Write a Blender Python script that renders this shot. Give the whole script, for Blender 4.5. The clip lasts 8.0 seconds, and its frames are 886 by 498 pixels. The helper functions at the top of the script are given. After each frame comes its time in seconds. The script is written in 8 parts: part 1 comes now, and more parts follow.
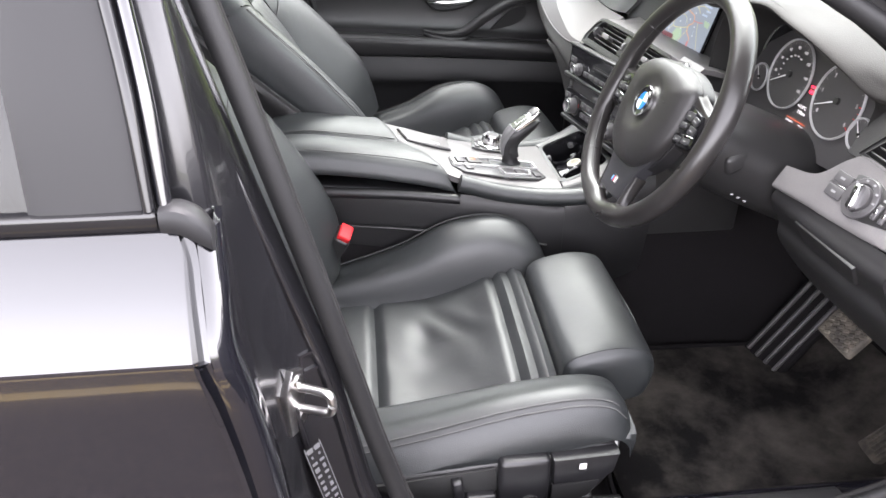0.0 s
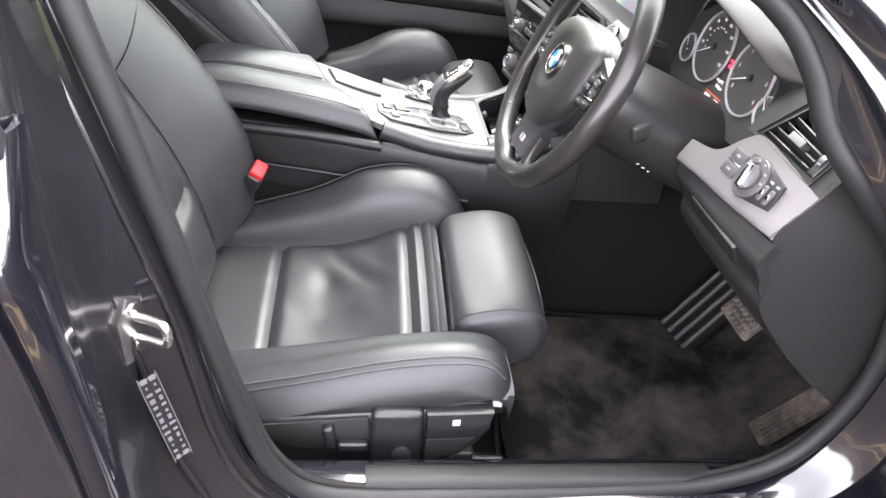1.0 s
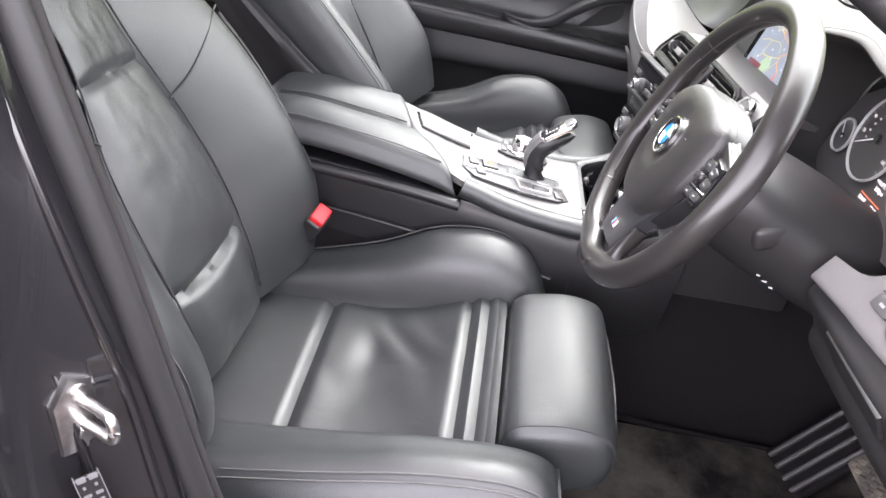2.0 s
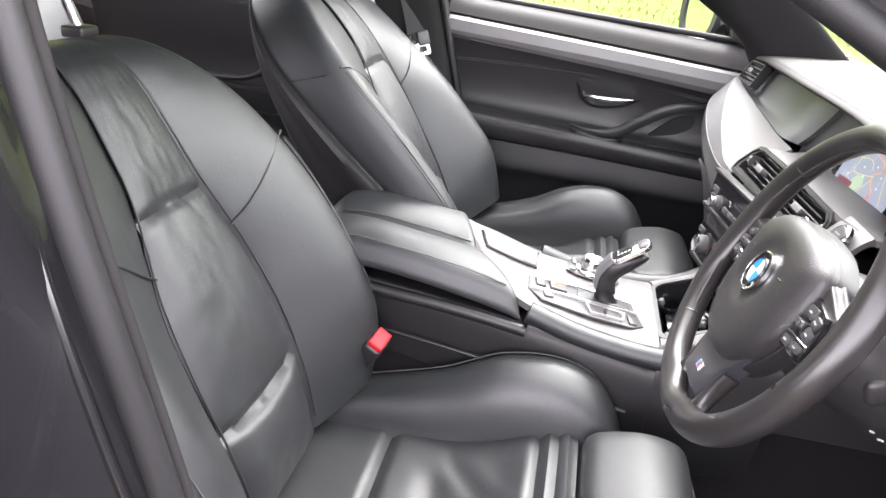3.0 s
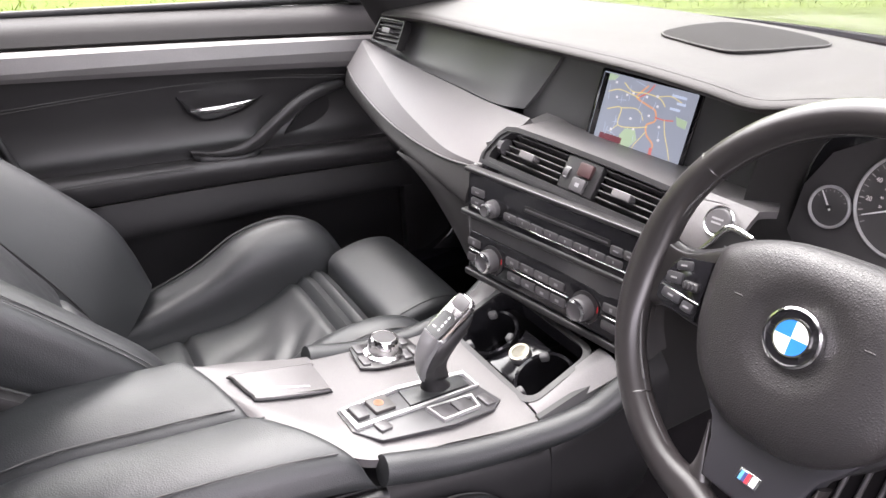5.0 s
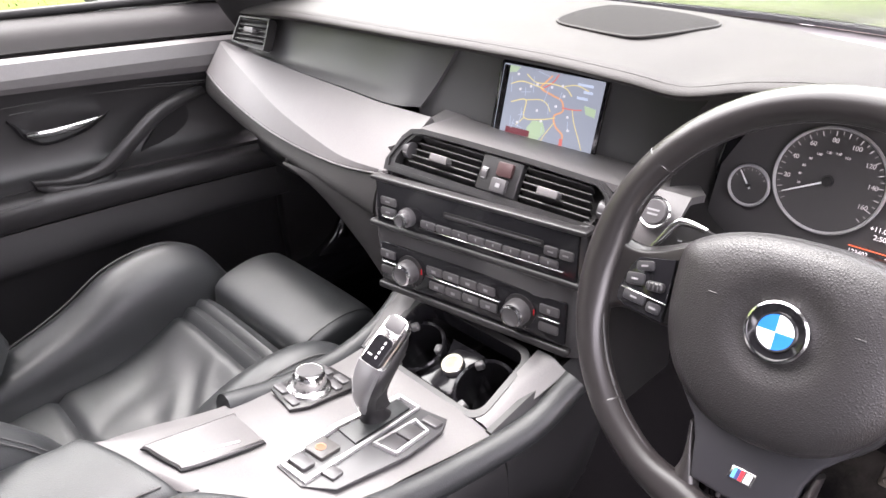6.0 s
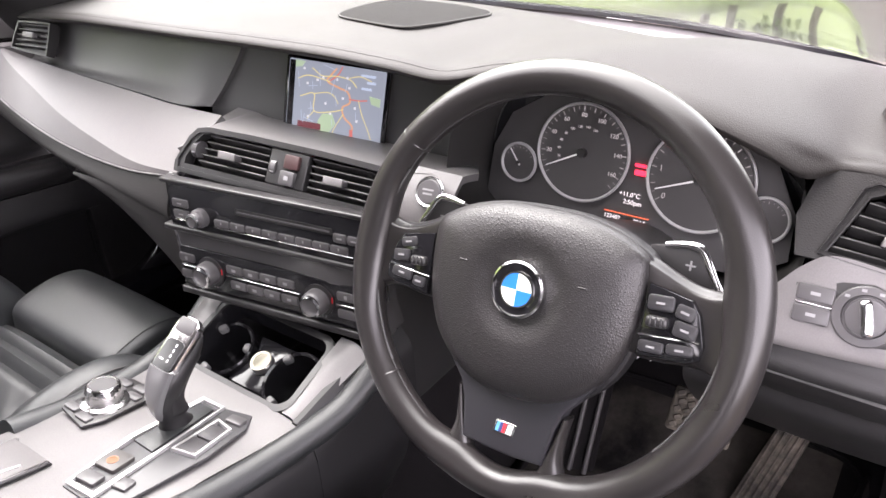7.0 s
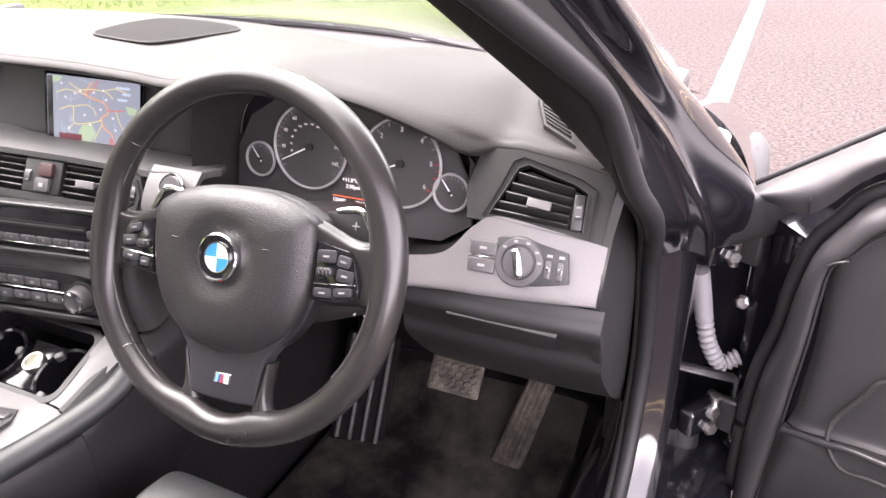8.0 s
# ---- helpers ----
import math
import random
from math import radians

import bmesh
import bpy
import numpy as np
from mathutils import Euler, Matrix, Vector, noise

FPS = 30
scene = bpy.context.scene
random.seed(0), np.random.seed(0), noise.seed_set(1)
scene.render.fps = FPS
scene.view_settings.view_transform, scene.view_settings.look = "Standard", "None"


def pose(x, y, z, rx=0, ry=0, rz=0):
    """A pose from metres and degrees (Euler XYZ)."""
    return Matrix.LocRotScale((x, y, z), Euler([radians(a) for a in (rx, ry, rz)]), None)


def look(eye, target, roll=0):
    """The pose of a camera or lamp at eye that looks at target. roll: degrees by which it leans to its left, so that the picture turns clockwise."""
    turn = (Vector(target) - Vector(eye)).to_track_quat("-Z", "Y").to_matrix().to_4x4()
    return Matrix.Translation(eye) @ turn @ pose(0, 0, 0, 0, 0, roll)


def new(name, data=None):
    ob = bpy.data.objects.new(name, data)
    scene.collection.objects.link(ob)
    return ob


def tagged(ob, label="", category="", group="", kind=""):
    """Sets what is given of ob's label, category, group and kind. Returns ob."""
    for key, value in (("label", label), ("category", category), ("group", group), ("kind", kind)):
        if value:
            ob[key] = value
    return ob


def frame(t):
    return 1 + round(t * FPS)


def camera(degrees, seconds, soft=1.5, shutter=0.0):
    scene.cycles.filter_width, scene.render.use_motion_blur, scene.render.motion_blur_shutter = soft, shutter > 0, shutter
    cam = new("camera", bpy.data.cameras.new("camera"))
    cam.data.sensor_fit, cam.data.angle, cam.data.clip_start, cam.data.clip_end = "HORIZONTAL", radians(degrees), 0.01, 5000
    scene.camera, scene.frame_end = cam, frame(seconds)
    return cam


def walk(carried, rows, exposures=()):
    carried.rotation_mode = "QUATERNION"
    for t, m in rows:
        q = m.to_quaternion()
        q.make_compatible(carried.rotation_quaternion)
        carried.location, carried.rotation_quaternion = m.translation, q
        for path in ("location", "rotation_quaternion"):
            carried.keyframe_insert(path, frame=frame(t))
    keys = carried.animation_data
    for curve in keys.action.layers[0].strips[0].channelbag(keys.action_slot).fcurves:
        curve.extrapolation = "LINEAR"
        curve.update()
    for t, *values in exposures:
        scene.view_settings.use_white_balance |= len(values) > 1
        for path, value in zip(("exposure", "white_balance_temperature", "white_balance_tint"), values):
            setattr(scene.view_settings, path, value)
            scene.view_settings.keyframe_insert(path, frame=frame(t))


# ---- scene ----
cam = camera(63.5, 8.0)
EXPOSURE = [(0, 4.3, 6500, 19), (1.2, 4.6, 6500, 21), (2.6, 4.6, 6550, 23), (3.5, 4.48, 6600, 24), (4.7, 4.2, 6650, 26), (5.9, 4.42, 6650, 26), (7, 4.25, 6700, 26), (8, 4.45, 6800, 28)]
PATH = [
    (0, (0.019, -1.347, 1.163), (0.217, 0.395, 0.202), 0.2),
    (0.5, (0.106, -1.353, 1.145), (0.377, 0.313, 0.073), 2.8),
    (1, (0.148, -1.346, 1.148), (0.391, 0.331, 0.086), 6.2),
    (1.2, (0.159, -1.32, 1.141), (0.32, 0.401, 0.135), 6.5),
    (2.3, (0.232, -1.137, 1.12), (0.09, 0.584, 0.111), 9.0),
    (2.5, (0.234, -1.127, 1.123), (0.036, 0.617, 0.165), 8.5),
    (3, (0.208, -1.099, 1.138), (-0.087, 0.71, 0.338), 5.9),
    (3.5, (0.177, -1.062, 1.141), (0.002, 0.791, 0.409), 3.0),
    (4, (0.094, -0.996, 1.159), (0.233, 0.855, 0.414), 0.2),
    (4.5, (0.035, -0.845, 1.16), (0.559, 0.906, 0.349), -2.2),
    (4.7, (0.017, -0.756, 1.159), (0.686, 0.928, 0.312), -2.6),
    (5.8, (-0.047, -0.548, 1.172), (1.06, 0.814, 0.211), -3.5),
    (6, (-0.038, -0.547, 1.171), (1.119, 0.775, 0.215), -3.6),
    (6.5, (-0.013, -0.568, 1.163), (1.275, 0.625, 0.206), -3.0),
    (7, (0.003, -0.627, 1.157), (1.405, 0.426, 0.195), -2.7),
    (7.5, (-0.014, -0.686, 1.163), (1.496, 0.209, 0.205), -2.1),
    (8, (-0.025, -0.826, 1.168), (1.577, -0.07, 0.239), -1.4),
]
walk(cam, [(t, look(eye, target, roll)) for t, eye, target, roll in PATH], EXPOSURE)


# ---------------------------------------------------------------- light
world = bpy.data.worlds.new("overcast_sky")
scene.world = world
world.use_nodes = True
wn = world.node_tree
sky = wn.nodes.new("ShaderNodeTexSky")
sky.sky_type, sky.sun_disc = "NISHITA", False
sky.sun_elevation, sky.sun_rotation = radians(59), radians(18)
sky.air_density, sky.dust_density = 1.0, 1.7
hsv = wn.nodes.new("ShaderNodeHueSaturation")
hsv.inputs["Saturation"].default_value = 0.12
wn.links.new(sky.outputs[0], hsv.inputs["Color"])
wn.links.new(hsv.outputs[0], wn.nodes["Background"].inputs[0])
wn.nodes["Background"].inputs[1].default_value = 0.15
sun_data = bpy.data.lights.new("sun", "SUN")
sun_data.energy, sun_data.angle, sun_data.color = 0.40, radians(100), (1.0, 0.95, 0.86)
sun = new("sun", sun_data)
sun.matrix_world = look((0.7, 2.1, 4.2), (0, 0, 0.5))


# ---------------------------------------------------------------- materials
def material(name, color, rough=0.5, metal=0.0, grain=0.0, grain_scale=300.0, vary=0.15, vary_scale=9.0, bump=0.0, bump_scale=400.0,
             coat=0.0, spec=0.5, kind="noise", dirt=None, dirt_scale=4.0, dirt_amount=0.5, stretch=None, crease=0.0, crease_scale=16.0):
    m = bpy.data.materials.new(name)
    m.use_nodes = True
    nt = m.node_tree
    nodes, links = nt.nodes, nt.links
    b = nodes["Principled BSDF"]
    b.inputs["Metallic"].default_value = metal
    b.inputs["Coat Weight"].default_value = coat
    b.inputs["Specular IOR Level"].default_value = spec
    tc = nodes.new("ShaderNodeTexCoord")
    src = tc.outputs["Object"]
    if stretch:
        mp = nodes.new("ShaderNodeMapping")
        mp.inputs["Scale"].default_value = stretch
        links.new(src, mp.inputs[0])
        src = mp.outputs[0]
    large = nodes.new("ShaderNodeTexNoise")
    large.inputs["Scale"].default_value = vary_scale
    large.inputs["Detail"].default_value = 6
    links.new(src, large.inputs["Vector"])
    fine = nodes.new("ShaderNodeTexNoise")
    fine.inputs["Scale"].default_value = grain_scale
    fine.inputs["Detail"].default_value = 3
    links.new(src, fine.inputs["Vector"])
    lo = tuple(max(0, c * (1 - vary)) for c in color)
    hi = tuple(min(1, c * (1 + vary)) for c in color)
    mix = nodes.new("ShaderNodeMix")
    mix.data_type = "RGBA"
    mix.inputs[6].default_value, mix.inputs[7].default_value = (*lo, 1), (*hi, 1)
    links.new(large.outputs[0], mix.inputs[0])
    out = mix.outputs[2]
    if grain:
        g = nodes.new("ShaderNodeMix")
        g.data_type, g.blend_type = "RGBA", "OVERLAY"
        g.inputs[0].default_value = grain
        links.new(out, g.inputs[6])
        links.new(fine.outputs[0], g.inputs[7])
        out = g.outputs[2]
    if dirt:
        d = nodes.new("ShaderNodeTexNoise")
        d.inputs["Scale"].default_value = dirt_scale
        d.inputs["Detail"].default_value = 9
        d.inputs["Roughness"].default_value = 0.65
        links.new(src, d.inputs["Vector"])
        ramp = nodes.new("ShaderNodeValToRGB")
        ramp.color_ramp.elements[0].position, ramp.color_ramp.elements[1].position = 0.42, 0.72
        links.new(d.outputs[0], ramp.inputs[0])
        mul = nodes.new("ShaderNodeMath")
        mul.operation = "MULTIPLY"
        mul.inputs[1].default_value = dirt_amount
        links.new(ramp.outputs[0], mul.inputs[0])
        dm = nodes.new("ShaderNodeMix")
        dm.data_type = "RGBA"
        dm.inputs[7].default_value = (*dirt, 1)
        links.new(mul.outputs[0], dm.inputs[0])
        links.new(out, dm.inputs[6])
        out = dm.outputs[2]
    links.new(out, b.inputs["Base Color"])
    rr = nodes.new("ShaderNodeMapRange")
    rr.inputs["To Min"].default_value, rr.inputs["To Max"].default_value = max(0.02, rough - 0.06), min(1, rough + 0.06)
    links.new(large.outputs[0], rr.inputs["Value"])
    links.new(rr.outputs[0], b.inputs["Roughness"])
    if bump:
        bn = nodes.new("ShaderNodeBump")
        bn.inputs["Strength"].default_value = bump
        bn.inputs["Distance"].default_value = 0.0008
        if kind == "cells":
            v = nodes.new("ShaderNodeTexVoronoi")
            v.feature = "DISTANCE_TO_EDGE"
            v.inputs["Scale"].default_value = bump_scale
            links.new(src, v.inputs["Vector"])
            links.new(v.outputs["Distance"], bn.inputs["Height"])
        else:
            nb = nodes.new("ShaderNodeTexNoise")
            nb.inputs["Scale"].default_value = bump_scale
            nb.inputs["Detail"].default_value = 4
            links.new(src, nb.inputs["Vector"])
            links.new(nb.outputs[0], bn.inputs["Height"])
        if crease:
            cn = nodes.new("ShaderNodeTexNoise")
            cn.inputs["Scale"].default_value = crease_scale
            cn.inputs["Detail"].default_value = 3
            cn.inputs["Distortion"].default_value = 1.2
            links.new(src, cn.inputs["Vector"])
            cb = nodes.new("ShaderNodeBump")
            cb.inputs["Strength"].default_value = crease
            cb.inputs["Distance"].default_value = 0.006
            links.new(cn.outputs[0], cb.inputs["Height"])
            links.new(cb.outputs[0], bn.inputs["Normal"])
        links.new(bn.outputs[0], b.inputs["Normal"])
    return m


LEATHER = material("black_leather", (0.0128, 0.0148, 0.0156), 0.46, bump=0.4, bump_scale=420, kind="cells", vary=0.3, spec=0.66, crease=0.14, crease_scale=12)
SHELL = material("seat_back_vinyl", (0.014, 0.0135, 0.0138), 0.5, bump=0.25, bump_scale=700, kind="cells")
WHEEL_LEATHER = material("worn_wheel_leather", (0.017, 0.0158, 0.0155), 0.30, bump=0.12, bump_scale=600, kind="cells", vary=0.3, vary_scale=14)
# Dash-top plastic with a lighter base colour, standing in for cabin light.
FASCIA = material("lifted_fascia_plastic", (0.062, 0.062, 0.062), 0.40, bump=0.2, bump_scale=700, kind="cells")
SOFT = material("soft_touch_plastic", (0.0245, 0.0238, 0.0235), 0.62, bump=0.5, bump_scale=420, kind="cells", spec=0.2, vary=0.2)
HARD = material("hard_black_plastic", (0.018, 0.0177, 0.018), 0.38, bump=0.15, bump_scale=800)
DARKTRIM = material("dark_moulded_trim", (0.010, 0.0098, 0.0106), 0.46, bump=0.15, bump_scale=800)
PIANO = material("gloss_black_plastic", (0.008, 0.008, 0.009), 0.12, vary=0.05)
BUTTON = material("button_plastic", (0.062, 0.06, 0.062), 0.38)
# Gloss black with the cabin's reflection painted in as a greyer base.
STACK = material("lightened_gloss_black", (0.055, 0.054, 0.055), 0.2, vary=0.2)
COVER = material("grained_airbag_plastic", (0.017, 0.0162, 0.0163), 0.38, bump=0.55, bump_scale=520, kind="cells", vary=0.25)
DOORSKIN = material("black_door_vinyl", (0.024, 0.0235, 0.024), 0.42, bump=0.3, bump_scale=600, kind="cells")
SILVER = material("brushed_aluminium_trim", (0.125, 0.120, 0.120), 0.46, metal=0.15, grain=0.25, grain_scale=900, bump=0.1, bump_scale=1500)
CHROME = material("satin_chrome", (0.8, 0.8, 0.8), 0.16, metal=1.0, vary=0.05)
STEEL = material("zinc_steel", (0.62, 0.61, 0.6), 0.3, metal=1.0, dirt=(0.12, 0.1, 0.09), dirt_scale=60, dirt_amount=0.5)
CARPET = material("charcoal_carpet", (0.008, 0.0072, 0.0078), 0.95, grain=0.8, grain_scale=900, bump=1.0, bump_scale=1200, spec=0.1)
MAT = material("dusty_floor_mat", (0.0045, 0.0041, 0.0044), 0.95, grain=0.8, grain_scale=700, bump=1.0, bump_scale=1100, spec=0.1,
               dirt=(0.085, 0.076, 0.068), dirt_scale=5, dirt_amount=0.75)
JAMB = material("satin_jamb_paint", (0.010, 0.0098, 0.0112), 0.24, vary=0.15, bump=0.04, bump_scale=260, coat=0.35)
PAINT = material("black_car_paint", (0.006, 0.006, 0.008), 0.14, coat=1.0, vary=0.1)
PAINT.node_tree.nodes["Principled BSDF"].inputs["Coat IOR"].default_value = 1.5
RUBBER = material("rubber_seal", (0.010, 0.010, 0.0105), 0.55, bump=0.2, bump_scale=900, spec=0.35)
TRIMCLOTH = material("pillar_trim", (0.016, 0.0155, 0.0155), 0.85, grain=0.4, grain_scale=1400, spec=0.15)
COVERTRIM = material("satin_pillar_cover", (0.016, 0.016, 0.017), 0.45, spec=0.25)
STITCH = material("grey_stitching", (0.05, 0.05, 0.05), 0.7)
RED = material("red_buckle_plastic", (0.6, 0.02, 0.025), 0.55, spec=0.3)
RUBBERPAD = material("pedal_rubber", (0.05, 0.045, 0.04), 0.8, dirt=(0.22, 0.19, 0.15), dirt_scale=25, dirt_amount=0.6, spec=0.2)
WHITE = material("white_print", (0.7, 0.7, 0.7), 0.5)
ASPHALT = material("pale_asphalt", (0.036, 0.031, 0.029), 0.9, grain=0.9, grain_scale=60, bump=1.0, bump_scale=90, vary=0.25, vary_scale=0.7, dirt=(0.075, 0.06, 0.056), dirt_scale=30, dirt_amount=0.75, spec=0.05)
LINE = material("road_line_paint", (0.30, 0.29, 0.275), 0.8, dirt=(0.2, 0.19, 0.18), dirt_scale=8, dirt_amount=0.5)
YELLOW = material("yellow_line_paint", (0.26, 0.19, 0.075), 0.8, dirt=(0.2, 0.19, 0.18), dirt_scale=8, dirt_amount=0.4)
SOIL = material("verge_soil", (0.064, 0.090, 0.004), 0.95, vary=0.4, vary_scale=3, grain=0.25, grain_scale=40)


DASHTOP = material("grained_dash_top", (0.028, 0.0262, 0.025), 0.62, bump=0.45, bump_scale=420, kind="cells", spec=0.25, vary=0.15)


def glass_material(name, tint, rough=0.0, through=0.9):
    m = bpy.data.materials.new(name)
    m.use_nodes = True
    nt = m.node_tree
    nt.nodes.remove(nt.nodes["Principled BSDF"])
    clear = nt.nodes.new("ShaderNodeBsdfTransparent")
    clear.inputs[0].default_value = (*tint, 1)
    gloss = nt.nodes.new("ShaderNodeBsdfGlossy")
    gloss.inputs["Roughness"].default_value = rough
    edge = nt.nodes.new("ShaderNodeLayerWeight")
    edge.inputs["Blend"].default_value = 0.5
    power = nt.nodes.new("ShaderNodeMath")
    power.operation = "POWER"
    power.inputs[1].default_value = 5.0
    nt.links.new(edge.outputs["Facing"], power.inputs[0])
    fres = nt.nodes.new("ShaderNodeMath")
    fres.operation = "MULTIPLY_ADD"
    fres.inputs[1].default_value, fres.inputs[2].default_value = 0.9, 0.035
    nt.links.new(power.outputs[0], fres.inputs[0])
    mix = nt.nodes.new("ShaderNodeMixShader")
    nt.links.new(fres.outputs[0], mix.inputs[0])
    nt.links.new(clear.outputs[0], mix.inputs[1])
    nt.links.new(gloss.outputs[0], mix.inputs[2])
    nt.links.new(mix.outputs[0], nt.nodes["Material Output"].inputs[0])
    return m


GLASS = glass_material("window_glass", (0.86, 0.9, 0.87))
TINT = glass_material("tinted_glass", (0.10, 0.10, 0.105))


def glow_material(name, color, strength):
    m = bpy.data.materials.new(name)
    m.use_nodes = True
    b = m.node_tree.nodes["Principled BSDF"]
    b.inputs["Base Color"].default_value = (*(c * 0.2 for c in color), 1)
    b.inputs["Emission Color"].default_value = (*color, 1)
    b.inputs["Emission Strength"].default_value = strength * 0.13
    b.inputs["Roughness"].default_value = 0.3
    return m


# ---------------------------------------------------------------- mesh helpers
def curve_through(points, n, closed=False):
    """Catmull-Rom points, n of them, through the given ones."""
    p = np.asarray(points, float)
    k = len(p)
    if k == 2 and not closed:
        t = np.linspace(0, 1, n).reshape(-1, *([1] * (p.ndim - 1)))
        return p[0] * (1 - t) + p[1] * t
    t = np.linspace(0, k if closed else k - 1, n, endpoint=not closed)
    i = np.minimum(t.astype(int), k - 1 if closed else k - 2)
    f = (t - i).reshape(-1, *([1] * (p.ndim - 1)))
    if closed:
        a, b, c, d = p[(i - 1) % k], p[i % k], p[(i + 1) % k], p[(i + 2) % k]
    else:
        e = np.concatenate([[2 * p[0] - p[1]], p, [2 * p[-1] - p[-2]]])
        a, b, c, d = e[i], e[i + 1], e[i + 2], e[i + 3]
    return 0.5 * (2 * b + (c - a) * f + (2 * a - 5 * b + 4 * c - d) * f**2 + (3 * b - a - 3 * c + d) * f**3)


def smooth_at(x, xs, ys):
    """A smooth curve through (xs, ys), read at x."""
    xs, ys = np.asarray(xs, float), np.asarray(ys, float)
    i = int(np.clip(np.searchsorted(xs, x) - 1, 0, len(xs) - 2))
    f = float(np.clip((x - xs[i]) / (xs[i + 1] - xs[i]), 0, 1))
    m = np.gradient(ys, xs)
    h = xs[i + 1] - xs[i]
    return ((2 * f**3 - 3 * f**2 + 1) * ys[i] + (f**3 - 2 * f**2 + f) * h * m[i] + (-2 * f**3 + 3 * f**2) * ys[i + 1] + (f**3 - f**2) * h * m[i + 1])


def thing(name, at=(0, 0, 0), label="", category="", group="", kind=""):
    ob = new(name)
    ob.location = at
    ob.empty_display_size = 0.05
    return tagged(ob, label, category, group, kind)


def link_mesh(name, verts, faces, mat, parent=None, label="", flat=False, angle=38):
    me = bpy.data.meshes.new(name)
    me.from_pydata([tuple(map(float, v)) for v in verts], [], faces)
    me.update()
    bm = bmesh.new()
    bm.from_mesh(me)
    bmesh.ops.recalc_face_normals(bm, faces=bm.faces)
    bm.to_mesh(me)
    bm.free()
    if not flat:
        me.shade_smooth()
        me.set_sharp_from_angle(angle=radians(angle))
    me.materials.append(mat)
    ob = new(name, me)
    if parent is not None:
        ob.parent = parent
        base = Vector((0, 0, 0))
        p = parent
        while p is not None:
            base += p.location
            p = p.parent
        me.transform(Matrix.Translation(-base))
    if label:
        tagged(ob, label)
    return ob


def part(name, bm, mat, parent=None, label="", angle=38, m=None):
    if m is not None:
        bm.transform(m)
    me = bpy.data.meshes.new(name)
    verts = [v.co.copy() for v in bm.verts]
    bm.verts.index_update()
    faces = [[v.index for v in f.verts] for f in bm.faces]
    bm.free()
    bpy.data.meshes.remove(me)
    return link_mesh(name, verts, faces, mat, parent, label, angle=angle)


def grid_faces(nu, nv, closed_v=False, closed_u=False):
    out = []
    for i in range(nu if closed_u else nu - 1):
        for j in range(nv if closed_v else nv - 1):
            a, b = i * nv + j, i * nv + (j + 1) % nv
            i2 = (i + 1) % nu
            out.append((a, b, i2 * nv + (j + 1) % nv, i2 * nv + j))
    return out


def loft(name, sections, mat, parent=None, nu=24, nv=32, label="", closed=True, caps=True, linear_u=False, angle=38):
    """A skin over sections, each a ring of the same count of points."""
    rings = np.array([curve_through(s, nv, closed) for s in sections])
    if linear_u:
        pass
    else:
        rings = curve_through(rings, nu)
    nu = len(rings)
    faces = grid_faces(nu, nv, closed)
    if caps and closed:
        faces.append(tuple(range(nv))[::-1])
        faces.append(tuple((nu - 1) * nv + j for j in range(nv)))
    return link_mesh(name, rings.reshape(-1, 3), faces, mat, parent, label, angle=angle)


def sheet(name, rows, mat, parent=None, thick=0.006, nu=0, nv=0, label="", toward=None, angle=38):
    """A panel with thickness over a grid of points: rows of equal length. toward: a point on its front side."""
    g = np.asarray(rows, float)
    if nv:
        g = np.array([curve_through(r, nv) for r in g])
    if nu:
        g = curve_through(g, nu)
    nu, nv = g.shape[:2]
    du, dv = np.gradient(g, axis=0), np.gradient(g, axis=1)
    n = np.cross(du, dv)
    n /= np.linalg.norm(n, axis=2, keepdims=True) + 1e-12
    if toward is not None:
        mid = g[nu // 2, nv // 2]
        if np.dot(n[nu // 2, nv // 2], np.asarray(toward) - mid) < 0:
            n = -n
    back = g - n * thick
    verts = np.concatenate([g.reshape(-1, 3), back.reshape(-1, 3)])
    f = grid_faces(nu, nv)
    o = nu * nv
    faces = f + [tuple(o + k for k in q[::-1]) for q in f]
    rim = [j for j in range(nv)] + [i * nv + nv - 1 for i in range(1, nu)] + [(nu - 1) * nv + j for j in range(nv - 2, -1, -1)] + [i * nv for i in range(nu - 2, 0, -1)]
    for a, b in zip(rim, rim[1:] + rim[:1]):
        faces.append((a, b, o + b, o + a))
    return link_mesh(name, verts, faces, mat, parent, label, angle=angle)


def tube(name, points, radius, mat, parent=None, n=40, sides=10, label="", closed=False, squash=1.0, up=(0, 0, 1)):
    p = curve_through(points, n, closed)
    if closed:
        t = np.roll(p, -1, 0) - np.roll(p, 1, 0)
    else:
        t = np.gradient(p, axis=0)
    t /= np.linalg.norm(t, axis=1, keepdims=True) + 1e-12
    u = np.asarray(up, float)
    a = np.cross(t, u)
    a /= np.linalg.norm(a, axis=1, keepdims=True) + 1e-9
    b = np.cross(a, t)
    r = np.asarray([radius(k / (n - 1)) if callable(radius) else radius for k in range(n)])[:, None]
    ang = np.linspace(0, 2 * math.pi, sides, endpoint=False)
    verts = np.concatenate([[p[i] + r[i] * (a[i] * math.cos(w) + squash * b[i] * math.sin(w)) for w in ang] for i in range(n)])
    faces = grid_faces(n, sides, True, closed)
    if not closed:
        faces += [tuple(range(sides))[::-1], tuple((n - 1) * sides + j for j in range(sides))]
    return link_mesh(name, verts, faces, mat, parent, label, angle=60)


